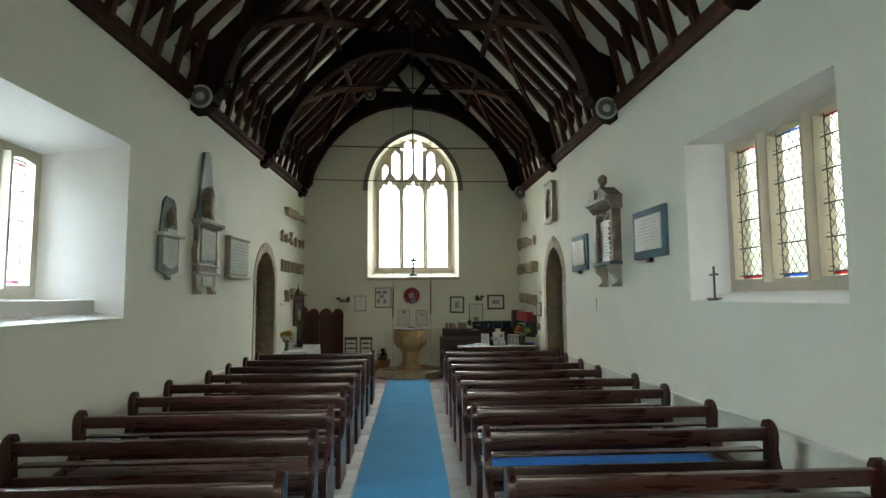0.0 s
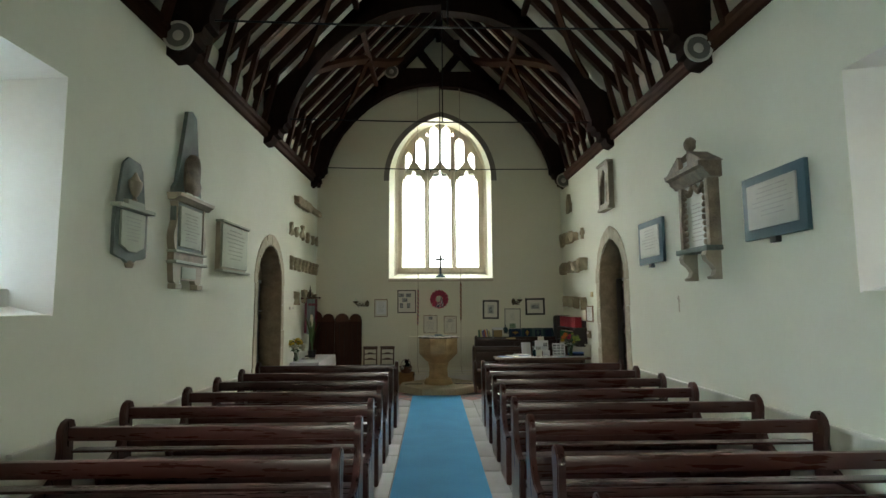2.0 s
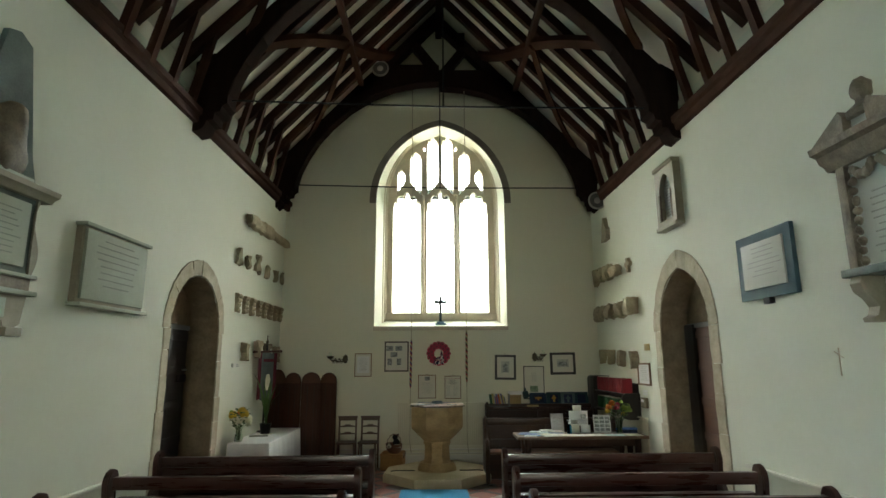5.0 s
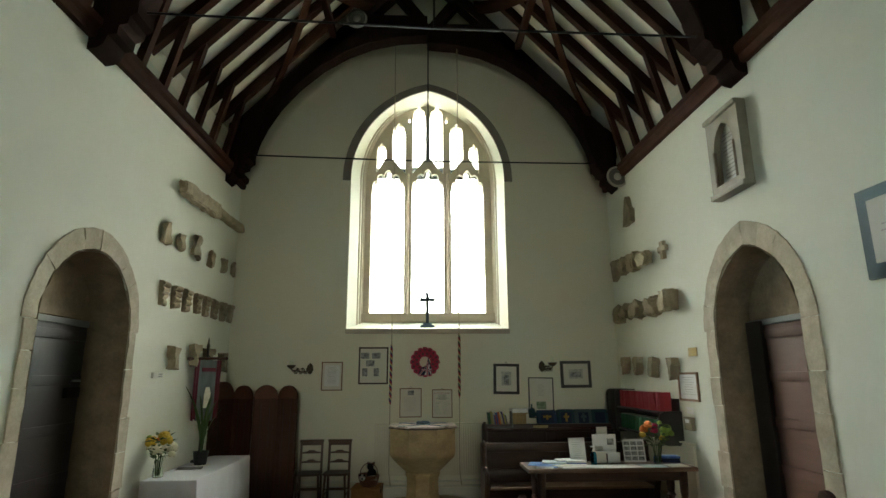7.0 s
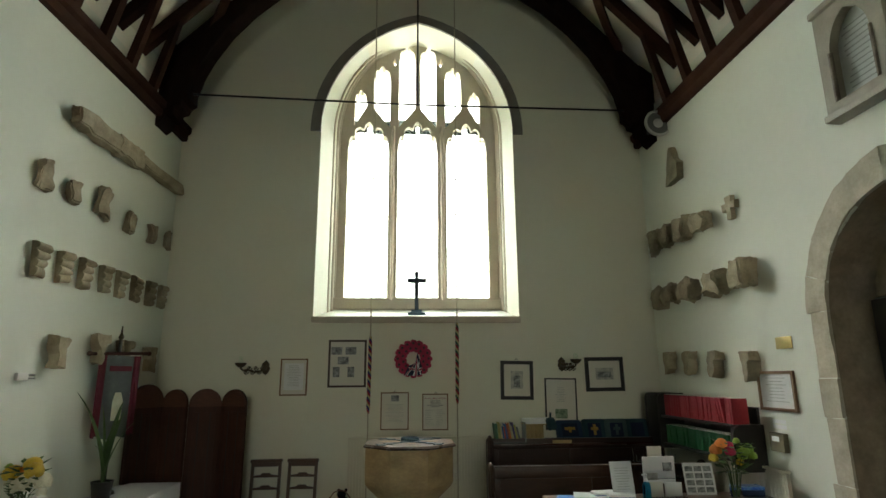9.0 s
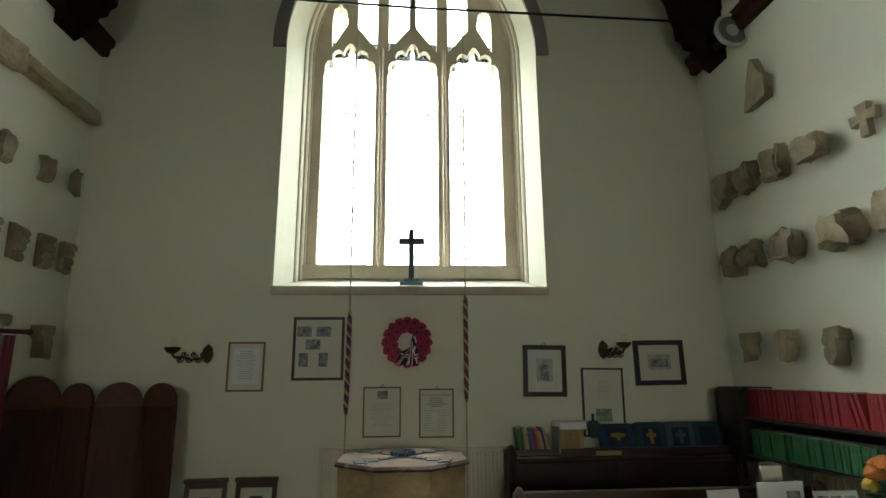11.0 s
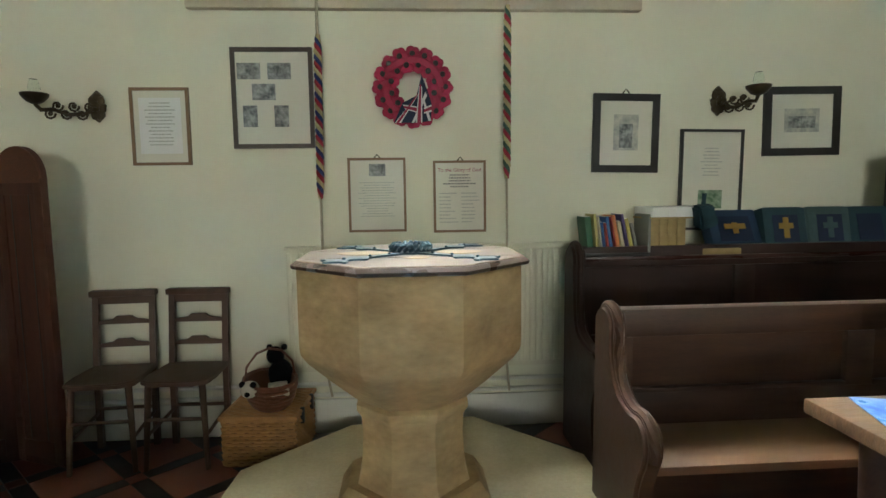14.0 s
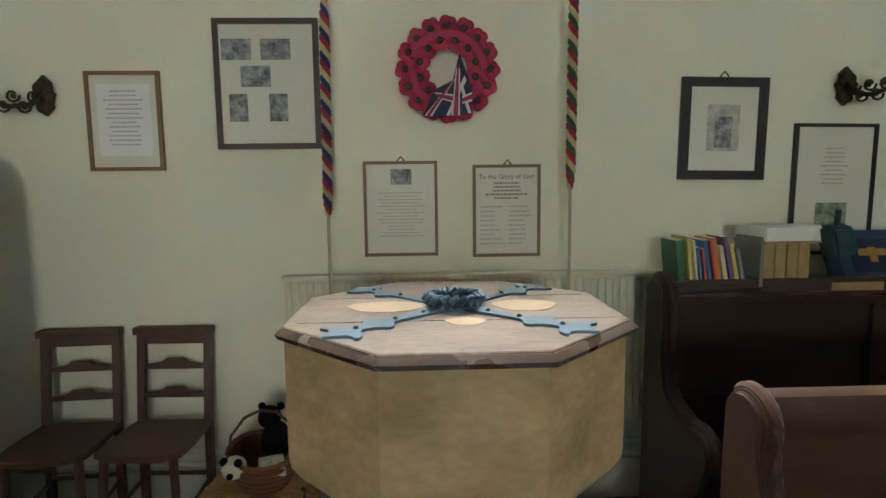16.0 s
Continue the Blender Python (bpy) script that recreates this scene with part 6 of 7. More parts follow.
TOP = TZ + 0.001
leaflet(1.31, 13.58, 0.19, 0.14, WHITE_PAPER, -12, TOP, "white printed leaflet with a blue heading")
leaflet(1.28, 13.84, 0.20, 0.28, BLUE_SHEET, -18, TOP, "glossy blue and purple leaflet")
leaflet(1.40, 13.70, 0.22, 0.30, BLUE_SHEET, -30, TOP, "glossy blue folded leaflet")
leaflet(1.50, 13.90, 0.30, 0.21, mat("pale_aqua", (0.5, 0.62, 0.60), (0.75, 0.76, 0.72), scale=9, rough=0.5, bump=0), -14, TOP + 0.006, "white and aqua printed leaflet", 0.012)
leaflet(1.66, 13.61, 0.36, 0.25, WHITE_PAPER, 8, TOP, "open white visitors' sheet", 0.01)
leaflet(1.98, 13.59, 0.30, 0.21, WHITE_PAPER, -4, TOP, "white printed sheet on the oak table")
leaflet(2.25, 13.60, 0.30, 0.21, WHITE_PAPER, 6, TOP, "white printed sheet on the oak table")
leaflet(2.55, 13.59, 0.28, 0.21, mat("teal_print", (0.30, 0.5, 0.55), (0.65, 0.68, 0.64), scale=10, rough=0.5, bump=0), -5, TOP, "blue-green printed sheet on the oak table")
leaflet(2.83, 13.60, 0.22, 0.21, PAPER, 4, TOP, "cream printed sheet on the oak table")
leaflet(1.52, 13.63, 0.20, 0.13, PAPER, 20, TOP + 0.011, "cream folded card on the oak table")
for k, (x, y, t) in enumerate(((1.62, 13.92, 10), (1.72, 13.80, -8))):
    th = thing("wipes_packet", "white soft packet with a blue stripe", "packet", pose(x, y, TOP, 0, 0, t))
    part("packet", box(B(), (-0.11, -0.06, 0.0), (0.11, 0.06, 0.045), 0.018), WHITE_PAPER, th)
    part("stripe", box(B(), (-0.11, -0.061, 0.012), (0.111, 0.0, 0.024), 0.004), BLUE_SHEET, th)
th = thing("upright_sign", "small white upright notice", "notice", pose(1.78, 13.88, TOP, -10, 0, 6))
part("card", box(B(), (-0.10, -0.003, 0.0), (0.10, 0.003, 0.285), 0.002), WHITE_PAPER, th)
part("foot", box(B(), (-0.08, 0.0, 0.0), (0.08, 0.06, 0.006)), WHITE_PAPER, th)
bars(th, -0.07, 0.07, 0.05, 0.24, -0.0032, 9, PALE_INK, rng, thick=0.22)
th = thing("sanitiser_bottle", "clear pump bottle of blue hand gel", "bottle", pose(1.92, 13.74, TOP))
part("bottle", lathe(B(), [(0.030, 0.0), (0.034, 0.006), (0.034, 0.11), (0.026, 0.135), (0.013, 0.145)], 18), BLUE_GEL, th)
part("pump", lathe(B(), [(0.014, 0.145), (0.014, 0.165), (0.006, 0.17), (0.006, 0.19), (0.012, 0.195), (0.012, 0.205)], 12), WHITE_PAPER, th)
part("spout", box(B(), (-0.035, -0.006, 0.193), (0.008, 0.006, 0.204), 0.002), WHITE_PAPER, th)
th = thing("leaflet_rack", "clear acrylic rack full of printed booklets", "rack", pose(2.11, 13.82, TOP, 0, 0, 4))
part("back", prism(B(), [(0.12, 0.0), (0.124, 0.0), (0.18, 0.40), (0.176, 0.40)], -0.18, 0.18, "x"), ACRYLIC, th)
for z, y in ((0.0, -0.03), (0.14, 0.05), (0.27, 0.11)):
    part("pocket", box(B(), (-0.18, y - 0.004, z), (0.18, y, z + 0.07)), ACRYLIC, th)
    part("pocket_floor", box(B(), (-0.18, y - 0.004, z), (0.18, y + 0.08, z + 0.004)), ACRYLIC, th)
for x, y, z, w, h, mt in ((-0.09, 0.0, 0.008, 0.15, 0.12, PAPER), (0.08, 0.0, 0.008, 0.15, 0.11, WHITE_PAPER), (0.0, 0.075, 0.10, 0.29, 0.22, WHITE_PAPER), (0.075, 0.068, 0.20, 0.08, 0.07, PHOTO), (-0.07, 0.068, 0.13, 0.10, 0.06, SKETCH), (0.0, 0.13, 0.278, 0.13, 0.12, PAPER)):
    part("booklet", box(B(), (x - w / 2, y, z), (x + w / 2, y + 0.012, z + h), 0.001, pose(0, 0, 0)), mt, th)
th = thing("postcard_board", "white upright card with rows of small photographs", "notice", pose(2.47, 13.90, TOP, -12, 0, -3))
part("card", box(B(), (-0.13, -0.003, 0.0), (0.13, 0.003, 0.26), 0.001), WHITE_PAPER, th)
for r in range(4):
    for c in range(3):
        part("photograph", box(B(), (-0.115 + 0.08 * c, -0.0045, 0.02 + 0.057 * r), (-0.048 + 0.08 * c, -0.003, 0.062 + 0.057 * r)), PHOTO, th)
th = thing("blue_box", "small dark blue cash box", "box", pose(2.86, 13.86, TOP, 0, 0, -6))
part("body", box(B(), (-0.11, -0.07, 0.0), (0.11, 0.07, 0.07), 0.008), NAVY, th)
part("lid", box(B(), (-0.113, -0.073, 0.05), (0.113, 0.073, 0.078), 0.008), BLUE_SHEET, th)


# ---- flowers ----
def vase_of_flowers(name, label, x, y, z, vase, blooms, rng, height=0.2):
    th = thing(name, label, "flowers", pose(x, y, z))
    part("vase", lathe(B(), vase, 20), VASE_GLASS, th)
    part("water", lathe(B(), [(vase[0][0] * 0.8, 0.008), (vase[1][0] * 0.85, height * 0.45)], 16), VASE_GLASS, th)
    for k, (dx, dy, dz, r, mt) in enumerate(blooms):
        dx, dy, dz = dx * 0.9, dy * 0.9, height + (dz - height) * 0.8
        part("stem", tube(B(), [(dx * 0.12, dy * 0.12, 0.02), (dx * 0.3, dy * 0.3, height), (dx, dy, dz)], 0.003, 5), LEAF, th)
        bm = B()
        n = 30
        for q in range(n):
            a, e = 2.4 * q, math.acos(1 - 1.5 * (q + 0.5) / n)
            v = Vector((math.sin(e) * math.cos(a), math.sin(e) * math.sin(a), math.cos(e)))
            m = Matrix.Translation(Vector((dx, dy, dz)) + v * r * 0.75) @ v.to_track_quat("Z", "Y").to_matrix().to_4x4() @ Matrix.Diagonal((r * 0.42, r * 0.30, r * 0.24, 1))
            bmesh.ops.create_icosphere(bm, subdivisions=1, radius=1, matrix=m)
        part("bloom", bm, mt, th)
    for k in range(64):
        a, h = rng.uniform(0, 6.28), rng.uniform(height * 0.9, height + 0.22)
        r = rng.uniform(0.04, 0.15)
        bm = B()
        d = Vector((math.cos(a), math.sin(a), rng.uniform(-0.3, 0.7))).normalized()
        side = d.cross(Vector((0, 0, 1))).normalized()
        c = Vector((r * math.cos(a) * 0.6, r * math.sin(a) * 0.6, h))
        l, w = rng.uniform(0.06, 0.12), rng.uniform(0.014, 0.030)
        vs = [bm.verts.new(c), bm.verts.new(c + d * l * 0.45 + side * w + Vector((0, 0, 0.008))), bm.verts.new(c + d * l), bm.verts.new(c + d * l * 0.45 - side * w + Vector((0, 0, 0.008))), bm.verts.new(c + d * l * 0.45 - Vector((0, 0, 0.006)))]
        for f in ((0, 1, 4), (1, 2, 4), (2, 3, 4), (3, 0, 4), (0, 3, 1), (1, 3, 2)):
            bm.faces.new([vs[i] for i in f])
        part("leaf", bm, LEAF, th)
    return th


rng = random.Random(41)
blooms = [(-0.15, 0.0, 0.43, 0.055, ORANGE), (-0.11, -0.04, 0.50, 0.05, ORANGE), (-0.17, 0.02, 0.35, 0.045, YELLOW), (-0.08, 0.05, 0.47, 0.05, ORANGE), (-0.04, -0.05, 0.42, 0.05, POPPY), (0.0, 0.03, 0.47, 0.04, POPPY), (0.10, -0.03, 0.42, 0.055, LIME), (0.16, 0.0, 0.44, 0.05, LIME), (0.13, 0.05, 0.36, 0.045, LIME), (0.19, -0.02, 0.37, 0.04, LIME), (0.06, 0.0, 0.52, 0.03, LIME), (0.09, 0.03, 0.30, 0.035, YELLOW)]
vase_of_flowers("vase_of_flowers", "glass vase of orange, red and lime flowers on the table", 2.66, 13.70, TOP, [(0.045, 0.0), (0.05, 0.02), (0.045, 0.12), (0.06, 0.20), (0.075, 0.22)], blooms, rng, 0.22)
blooms = [(-0.10, -0.02, 0.40, 0.07, YELLOW), (0.02, 0.04, 0.46, 0.07, YELLOW), (0.08, -0.03, 0.42, 0.07, YELLOW), (-0.05, 0.03, 0.36, 0.07, PALE_PETAL), (0.05, 0.0, 0.34, 0.08, PALE_PETAL), (0.13, 0.02, 0.32, 0.07, PALE_PETAL), (-0.14, 0.02, 0.33, 0.045, PALE_PETAL), (0.0, -0.06, 0.30, 0.07, PALE_PETAL), (-0.02, 0.0, 0.42, 0.04, ORANGE), (0.16, -0.03, 0.24, 0.04, PALE_PETAL), (-0.13, -0.02, 0.46, 0.03, LIME)]
vase_of_flowers("vase_of_flowers", "glass vase of yellow and cream flowers on the white cloth", -2.93, 13.50, 0.757, [(0.05, 0.0), (0.06, 0.03), (0.04, 0.13), (0.05, 0.18), (0.065, 0.21)], blooms, rng, 0.21)

# ---- cloth-covered table on the north side ----
th = thing("side_table", "plain table hidden under a white cloth", "table")
part("board", box(B(), (-3.0, 13.32, 0.70), (-2.46, 15.20, 0.735)), CHAIR_WOOD, th)
for x in (-2.96, -2.50):
    for y in (13.37, 15.15):
        part("leg", box(B(), (x - 0.025, y - 0.025, 0), (x + 0.025, y + 0.025, 0.70)), CHAIR_WOOD, th)
bm = B()
loop = []
n = 120
x0, x1, y0, y1 = -3.01, -2.44, 13.30, 15.22
per = [(x0, y0), (x1, y0), (x1, y1), (x0, y1)]
pts = []
for i in range(4):
    a, b = Vector(per[i]), Vector(per[(i + 1) % 4])
    m = 16 if i % 2 == 0 else 44
    for k in range(m):
        pts.append((a.lerp(b, k / m), Vector(((b - a).y, -(b - a).x)).normalized()))
rows = []
for lev, (z, out) in enumerate(((0.755, 0.0), (0.74, 0.008), (0.60, 0.016), (0.40, 0.026), (0.20, 0.034))):
    row = []
    for k, (p, nrm) in enumerate(pts):
        wave = (0.010 * math.sin(k * 1.1) + 0.012 * math.sin(k * 0.47 + 1)) * lev / 4
        q = p + nrm * (out + wave)
        row.append(bm.verts.new((max(q.x, -3.055), q.y, z + (0.006 * math.sin(k * 0.6) if lev == 4 else 0))))
    rows.append(row)
for r0, r1 in zip(rows, rows[1:]):
    for k in range(len(pts)):
        bm.faces.new((r0[k], r0[(k + 1) % len(pts)], r1[(k + 1) % len(pts)], r1[k]))
bm.faces.new(rows[0])
ob = part("tablecloth", bm, CLOTH)
tagged(ob, "white cotton cloth hanging over the side table", "tablecloth")
leaflet(-2.82, 14.10, 0.28, 0.20, TEXT, 12, 0.757, "dark printed leaflet on the white cloth")
leaflet(-2.80, 14.36, 0.22, 0.16, PAPER, -20, 0.757, "cream leaflet on the white cloth")

# potted lily
th = thing("pot_plant", "strap-leaved plant in a dark square pot", "plant", pose(-2.80, 14.36, 0.757))
part("pot", lathe(B(), [(0.07, 0.0), (0.09, 0.15), (0.095, 0.16), (0.085, 0.16), (0.08, 0.14)], 20), BLACK, th)
rng = random.Random(5)
for k in range(11):
    a, l, b = rng.uniform(0, 6.28), rng.uniform(0.45, 0.85), rng.uniform(0.08, 0.34)
    if k == 0:
        a, l, b = -2.0, 0.92, 0.42
    d, sd = Vector((math.cos(a) * 0.6, math.sin(a), 0)), Vector((-math.sin(a), math.cos(a), 0))
    bm = B()
    rows = []
    for q in range(8):
        f = q / 7
        c = d * b * f ** 1.6 + Vector((0, 0, 0.14 + l * f - 0.12 * f ** 3))
        w = 0.024 * math.sin(math.pi * min(1, 0.18 + 0.82 * f)) + 0.002
        rows.append([bm.verts.new(c + sd * w), bm.verts.new(c - sd * w), bm.verts.new(c + Vector((0, 0, -0.004)))])
    for r0, r1 in zip(rows, rows[1:]):
        for i, j in ((0, 1), (1, 2), (2, 0)):
            bm.faces.new((r0[i], r0[j], r1[j], r1[i]))
    part("leaf", bm, LEAF, th)

# processional banner on a pole
th = thing("banner", "embroidered blue and crimson church banner on a pole", "banner", pose(-2.90, 14.62, 0, 0, 0, 66))
part("pole", tube(B(), [(0, 0.02, 0.76), (0, 0.02, 2.18)], 0.016, 10), DOOR_WOOD, th)
part("finial", lathe(B(), [(0.012, 2.18), (0.026, 2.21), (0.01, 2.25), (0.006, 2.32)], 10, (0, 0.02, 0)), BRASS, th)
part("crossbar", tube(B(), [(-0.32, 0, 2.04), (0.32, 0, 2.06)], 0.017, 10), SCREEN_WOOD, th)
for x in (-0.33, 0.33):
    part("bar_end", ball(B(), (x, 0, 2.05 + x * 0.03), 0.024, 10, 8), SCREEN_WOOD, th)
def hanging(x0, x1, z0, z1, y, mt, name):
    bm = B()
    n = 10
    rows = []
    for k in range(n + 1):
        x = x0 + (x1 - x0) * k / n
        off = 0.008 * math.sin(k * 1.4)
        rows.append([bm.verts.new((x, y + off, z0 + 0.01 * math.cos(k))), bm.verts.new((x, y + off * 0.2, z1)), bm.verts.new((x, y + off * 0.2 + 0.006, z1)), bm.verts.new((x, y + off + 0.006, z0 + 0.01 * math.cos(k)))])
    for r0, r1 in zip(rows, rows[1:]):
        for i in range(4):
            bm.faces.new((r0[i], r0[(i + 1) % 4], r1[(i + 1) % 4], r1[i]))
    bm.faces.new(rows[0]), bm.faces.new(rows[-1][::-1])
    return part(name, bm, mt, th)
hanging(-0.23, -0.15, 1.28, 2.03, -0.012, BANNER_RED, "side_border")
hanging(0.15, 0.23, 1.28, 2.03, -0.012, BANNER_RED, "side_border")
hanging(-0.15, 0.15, 1.26, 2.03, -0.010, mat("banner_blue", (0.13, 0.155, 0.15), (0.08, 0.095, 0.095), scale=9, rough=0.8, bump=0.2), "field")
part("emblem", prism(B(), [(-0.05, 1.42), (0.05, 1.42), (0.06, 1.60), (0.03, 1.68), (-0.03, 1.68), (-0.05, 1.60)], -0.028, -0.022), PALE_PETAL, th)
part("emblem_band", box(B(), (-0.12, -0.03, 1.88), (0.12, -0.022, 1.93)), BANNER_RED, th)
part("foot", lathe(B(), [(0.10, 0.757), (0.09, 0.78), (0.03, 0.80)], 16, (0, 0.02, 0)), DOOR_WOOD, th)

# folding screen with rounded leaves
th = thing("folding_screen", "four-leaf reddish wooden folding screen with rounded tops", "screen")
joints = [(-3.0, 15.10), (-2.82, 15.52), (-2.50, 15.40), (-2.17, 15.52), (-1.86, 15.40)]
for k, (a, b) in enumerate(zip(joints, joints[1:])):
    a, b = Vector((*a, 0)), Vector((*b, 0))
    w = (b - a).length - 0.012
    ang = math.degrees(math.atan2((b - a).y, (b - a).x))
    m = Matrix.Translation((a + b) / 2) @ pose(0, 0, 0, 0, 0, ang)
    top = [(w / 2 * math.cos(t), 1.525 + w / 2 * math.sin(t)) for t in (math.pi * q / 16 for q in range(17))]
    leaf = part("leaf_panel", prism(B(), [(-w / 2, 0.02), (w / 2, 0.02)] + top, -0.014, 0.014, "y", m), SCREEN_WOOD, th)
    for x in (-w / 2 + 0.028, w / 2 - 0.028):
        part("leaf_stile", box(B(), (x - 0.028, -0.024, 0.03), (x + 0.028, -0.013, 1.52), 0.003, m), SCREEN_WOOD, leaf)
    for z in (0.06, 1.44):
        part("leaf_rail", box(B(), (-w / 2 + 0.057, -0.0235, z), (w / 2 - 0.057, -0.013, z + 0.09), 0.003, m), SCREEN_WOOD, leaf)
    part("leaf_head", prism(B(), [(-w / 2 + 0.004, 1.50), (w / 2 - 0.004, 1.50)] + [(x * 0.985, z - 0.002) for x, z in top], -0.0245, -0.0135, "y", m), SCREEN_HEAD, leaf, "paler arched head board")
    for x in (-0.06, 0.06):
        part("board_joint", box(B(), (x - 0.003, -0.0165, 0.16), (x + 0.003, -0.013, 1.44), 0, m), DOOR_WOOD, leaf)

# ---- chapel chairs ----
def chapel_chair(x, y, turn, label):
    th = thing("chapel_chair", label, "chair", pose(x, y, 0, 0, 0, turn) @ Matrix.Diagonal((0.89, 1, 1.03, 1)), "chapel chairs")
    bm = prism(B(), [(-0.19, 0.17), (0.19, 0.17), (0.205, -0.05), (0.195, -0.16), (0.12, -0.20), (-0.12, -0.20), (-0.195, -0.16), (-0.205, -0.05)], 0.435, 0.462, "z")
    bmesh.ops.bevel(bm, geom=[e for e in bm.edges if abs(e.verts[0].co.z - e.verts[1].co.z) < 1e-4 and e.calc_face_angle(0) > 1], offset=0.006, segments=2, affect="EDGES")
    part("seat", bm, CHAIR_WOOD, th)
    for s in (-1, 1):
        part("front_leg", tube(B(), [(s * 0.155, -0.15, 0.437), (s * 0.168, -0.168, 0.22), (s * 0.18, -0.185, 0.0)], 0.02, 10, 0.014), CHAIR_WOOD, th)
        bm = B()
        for a, b in zip(((0.15, 0.0), (0.165, 0.45)), ((0.165, 0.45), (0.215, 0.87))):
            prism(bm, [(a[0] - 0.015, a[1]), (a[0] + 0.015, a[1]), (b[0] + 0.015, b[1]), (b[0] - 0.015, b[1])], s * 0.17 - 0.018, s * 0.17 + 0.018, "x")
        part("back_post", bm, CHAIR_WOOD, th)
        part("side_stretcher", tube(B(), [(s * 0.172, -0.172, 0.17), (s * 0.17, 0.152, 0.2)], 0.010, 8), CHAIR_WOOD, th)
    part("front_stretcher", tube(B(), [(-0.172, -0.172, 0.26), (0.172, -0.172, 0.26)], 0.010, 8), CHAIR_WOOD, th)
    part("back_stretcher", tube(B(), [(-0.17, 0.15, 0.22), (0.17, 0.15, 0.22)], 0.010, 8), CHAIR_WOOD, th)
    part("crest_rail", box(B(), (-0.198, 0.175, 0.838), (0.198, 0.235, 0.872), 0.008), CHAIR_WOOD, th)
    part("crest_board", box(B(), (-0.155, 0.198, 0.795), (0.155, 0.222, 0.838)), CHAIR_WOOD, th)
    for z, yy in ((0.685, 0.193), (0.56, 0.179)):
        prof = [(-0.155, 0.0), (0.155, 0.0), (0.155, 0.018), (0.07, 0.028), (0.045, 0.045), (-0.045, 0.045), (-0.07, 0.028), (-0.155, 0.018)]
        part("back_slat", prism(B(), [(a, z + b) for a, b in prof], yy - 0.009, yy + 0.009), CHAIR_WOOD, th)
    return th


chapel_chair(-1.675, 15.53, 4, "plain brown wooden chapel chair with ladder back")
chapel_chair(-1.285, 15.54, -2, "plain brown wooden chapel chair with ladder back")

# ---- wicker hamper and toy basket ----
th = thing("wicker_hamper", "rectangular golden wicker hamper with a lid", "hamper", pose(-0.84, 15.515, 0, 0, 0, -4))
def woven(w, d, h, z0, mt, parent, n_rows):
    bm = B()
    for r in range(n_rows):
        z = z0 + h * (r + 0.5) / n_rows
        pts = []
        m = 44
        per = [(-w / 2, -d / 2), (w / 2, -d / 2), (w / 2, d / 2), (-w / 2, d / 2)]
        k = 0
        for i in range(4):
            a, b = Vector(per[i]), Vector(per[(i + 1) % 4])
            steps = 12 if i % 2 == 0 else 18
            nrm = Vector(((b - a).y, -(b - a).x)).normalized()
            for q in range(steps):
                p = a.lerp(b, q / steps) + nrm * 0.005 * (1 if (k + r) % 2 else -1)
                pts.append((p.x, p.y, z))
                k += 1
        tube(bm, pts + [pts[0]], h / n_rows * 0.5, 5)
    return part("woven_sides", bm, mt, parent, kind="stuff")


woven(0.38, 0.40, 0.25, 0.02, WICKER, th, 14)
part("inner_box", box(B(), (-0.182, -0.192, 0.01), (0.182, 0.192, 0.264)), DARK_WICKER, th)
bm = B()
for k in range(20):
    y = -0.21 + 0.42 * (k + 0.5) / 20
    tube(bm, [(-0.195 + 0.039 * q, y, 0.278 + 0.003 * (-1) ** (q + k)) for q in range(11)], 0.0105, 6)
lidp = part("lid", bm, WICKER, th, kind="stuff")
part("lid_rim", tube(B(), [(-0.196, -0.21, 0.278), (0.196, -0.21, 0.278), (0.196, 0.21, 0.278), (-0.196, 0.21, 0.278), (-0.196, -0.21, 0.278)], 0.014, 6), WICKER, lidp)
for y in (-0.10, 0.10):
    part("strap", box(B(), (0.192, y - 0.010, 0.21), (0.213, y + 0.010, 0.295), 0.003), BLACK, th)
th = thing("toy_basket", "oval brown wicker basket holding soft toys", "basket", pose(-0.82, 15.46, 0.292, 0, 0, 25) @ Matrix.Diagonal((0.92, 0.92, 0.95, 1)))
prof = [(0.095, 0.0), (0.12, 0.05), (0.14, 0.13), (0.148, 0.155), (0.135, 0.155), (0.115, 0.06), (0.09, 0.012)]
part("bowl", lathe(B(), prof, 26, squash=1.35), DARK_WICKER, th)
for z, r in ((0.025, 0.108), (0.05, 0.122), (0.075, 0.13), (0.10, 0.137), (0.125, 0.143), (0.155, 0.146)):
    part("weave", tube(B(), [((r + 0.003 * (k % 2)) * math.cos(2 * math.pi * k / 40), 1.35 * (r + 0.003 * (k % 2)) * math.sin(2 * math.pi * k / 40), z) for k in range(41)], 0.010, 6), DARK_WICKER, th)
part("handle", tube(B(), [(-0.145, 0.0, 0.15), (-0.13, 0, 0.24), (-0.07, 0, 0.31), (0.0, 0, 0.33), (0.07, 0, 0.31), (0.13, 0, 0.24), (0.145, 0.0, 0.15)], 0.007, 8), DARK_WICKER, th)
bm = ball(B(), (0.02, 0.05, 0.0), 0.085, 14, 10, (1, 0.9, 1.25))
ball(bm, (-0.01, 0.04, 0.135), 0.062, 12, 9)
for dx in (-0.05, 0.05):
    ball(bm, (dx, 0.05, 0.19), 0.022, 8, 6)
ob = part("soft_toy", bm, FUR_BLACK)
ob.matrix_world = pose(-0.80, 15.51, 0.435) @ Matrix.Scale(0.80, 4)
tagged(ob, "black soft toy sitting in the basket", "soft toy")
bm = ball(B(), (0, 0, 0), 0.062, 14, 10, (1, 1.1, 0.9))
ob = part("panda_toy", bm, FUR_WHITE)
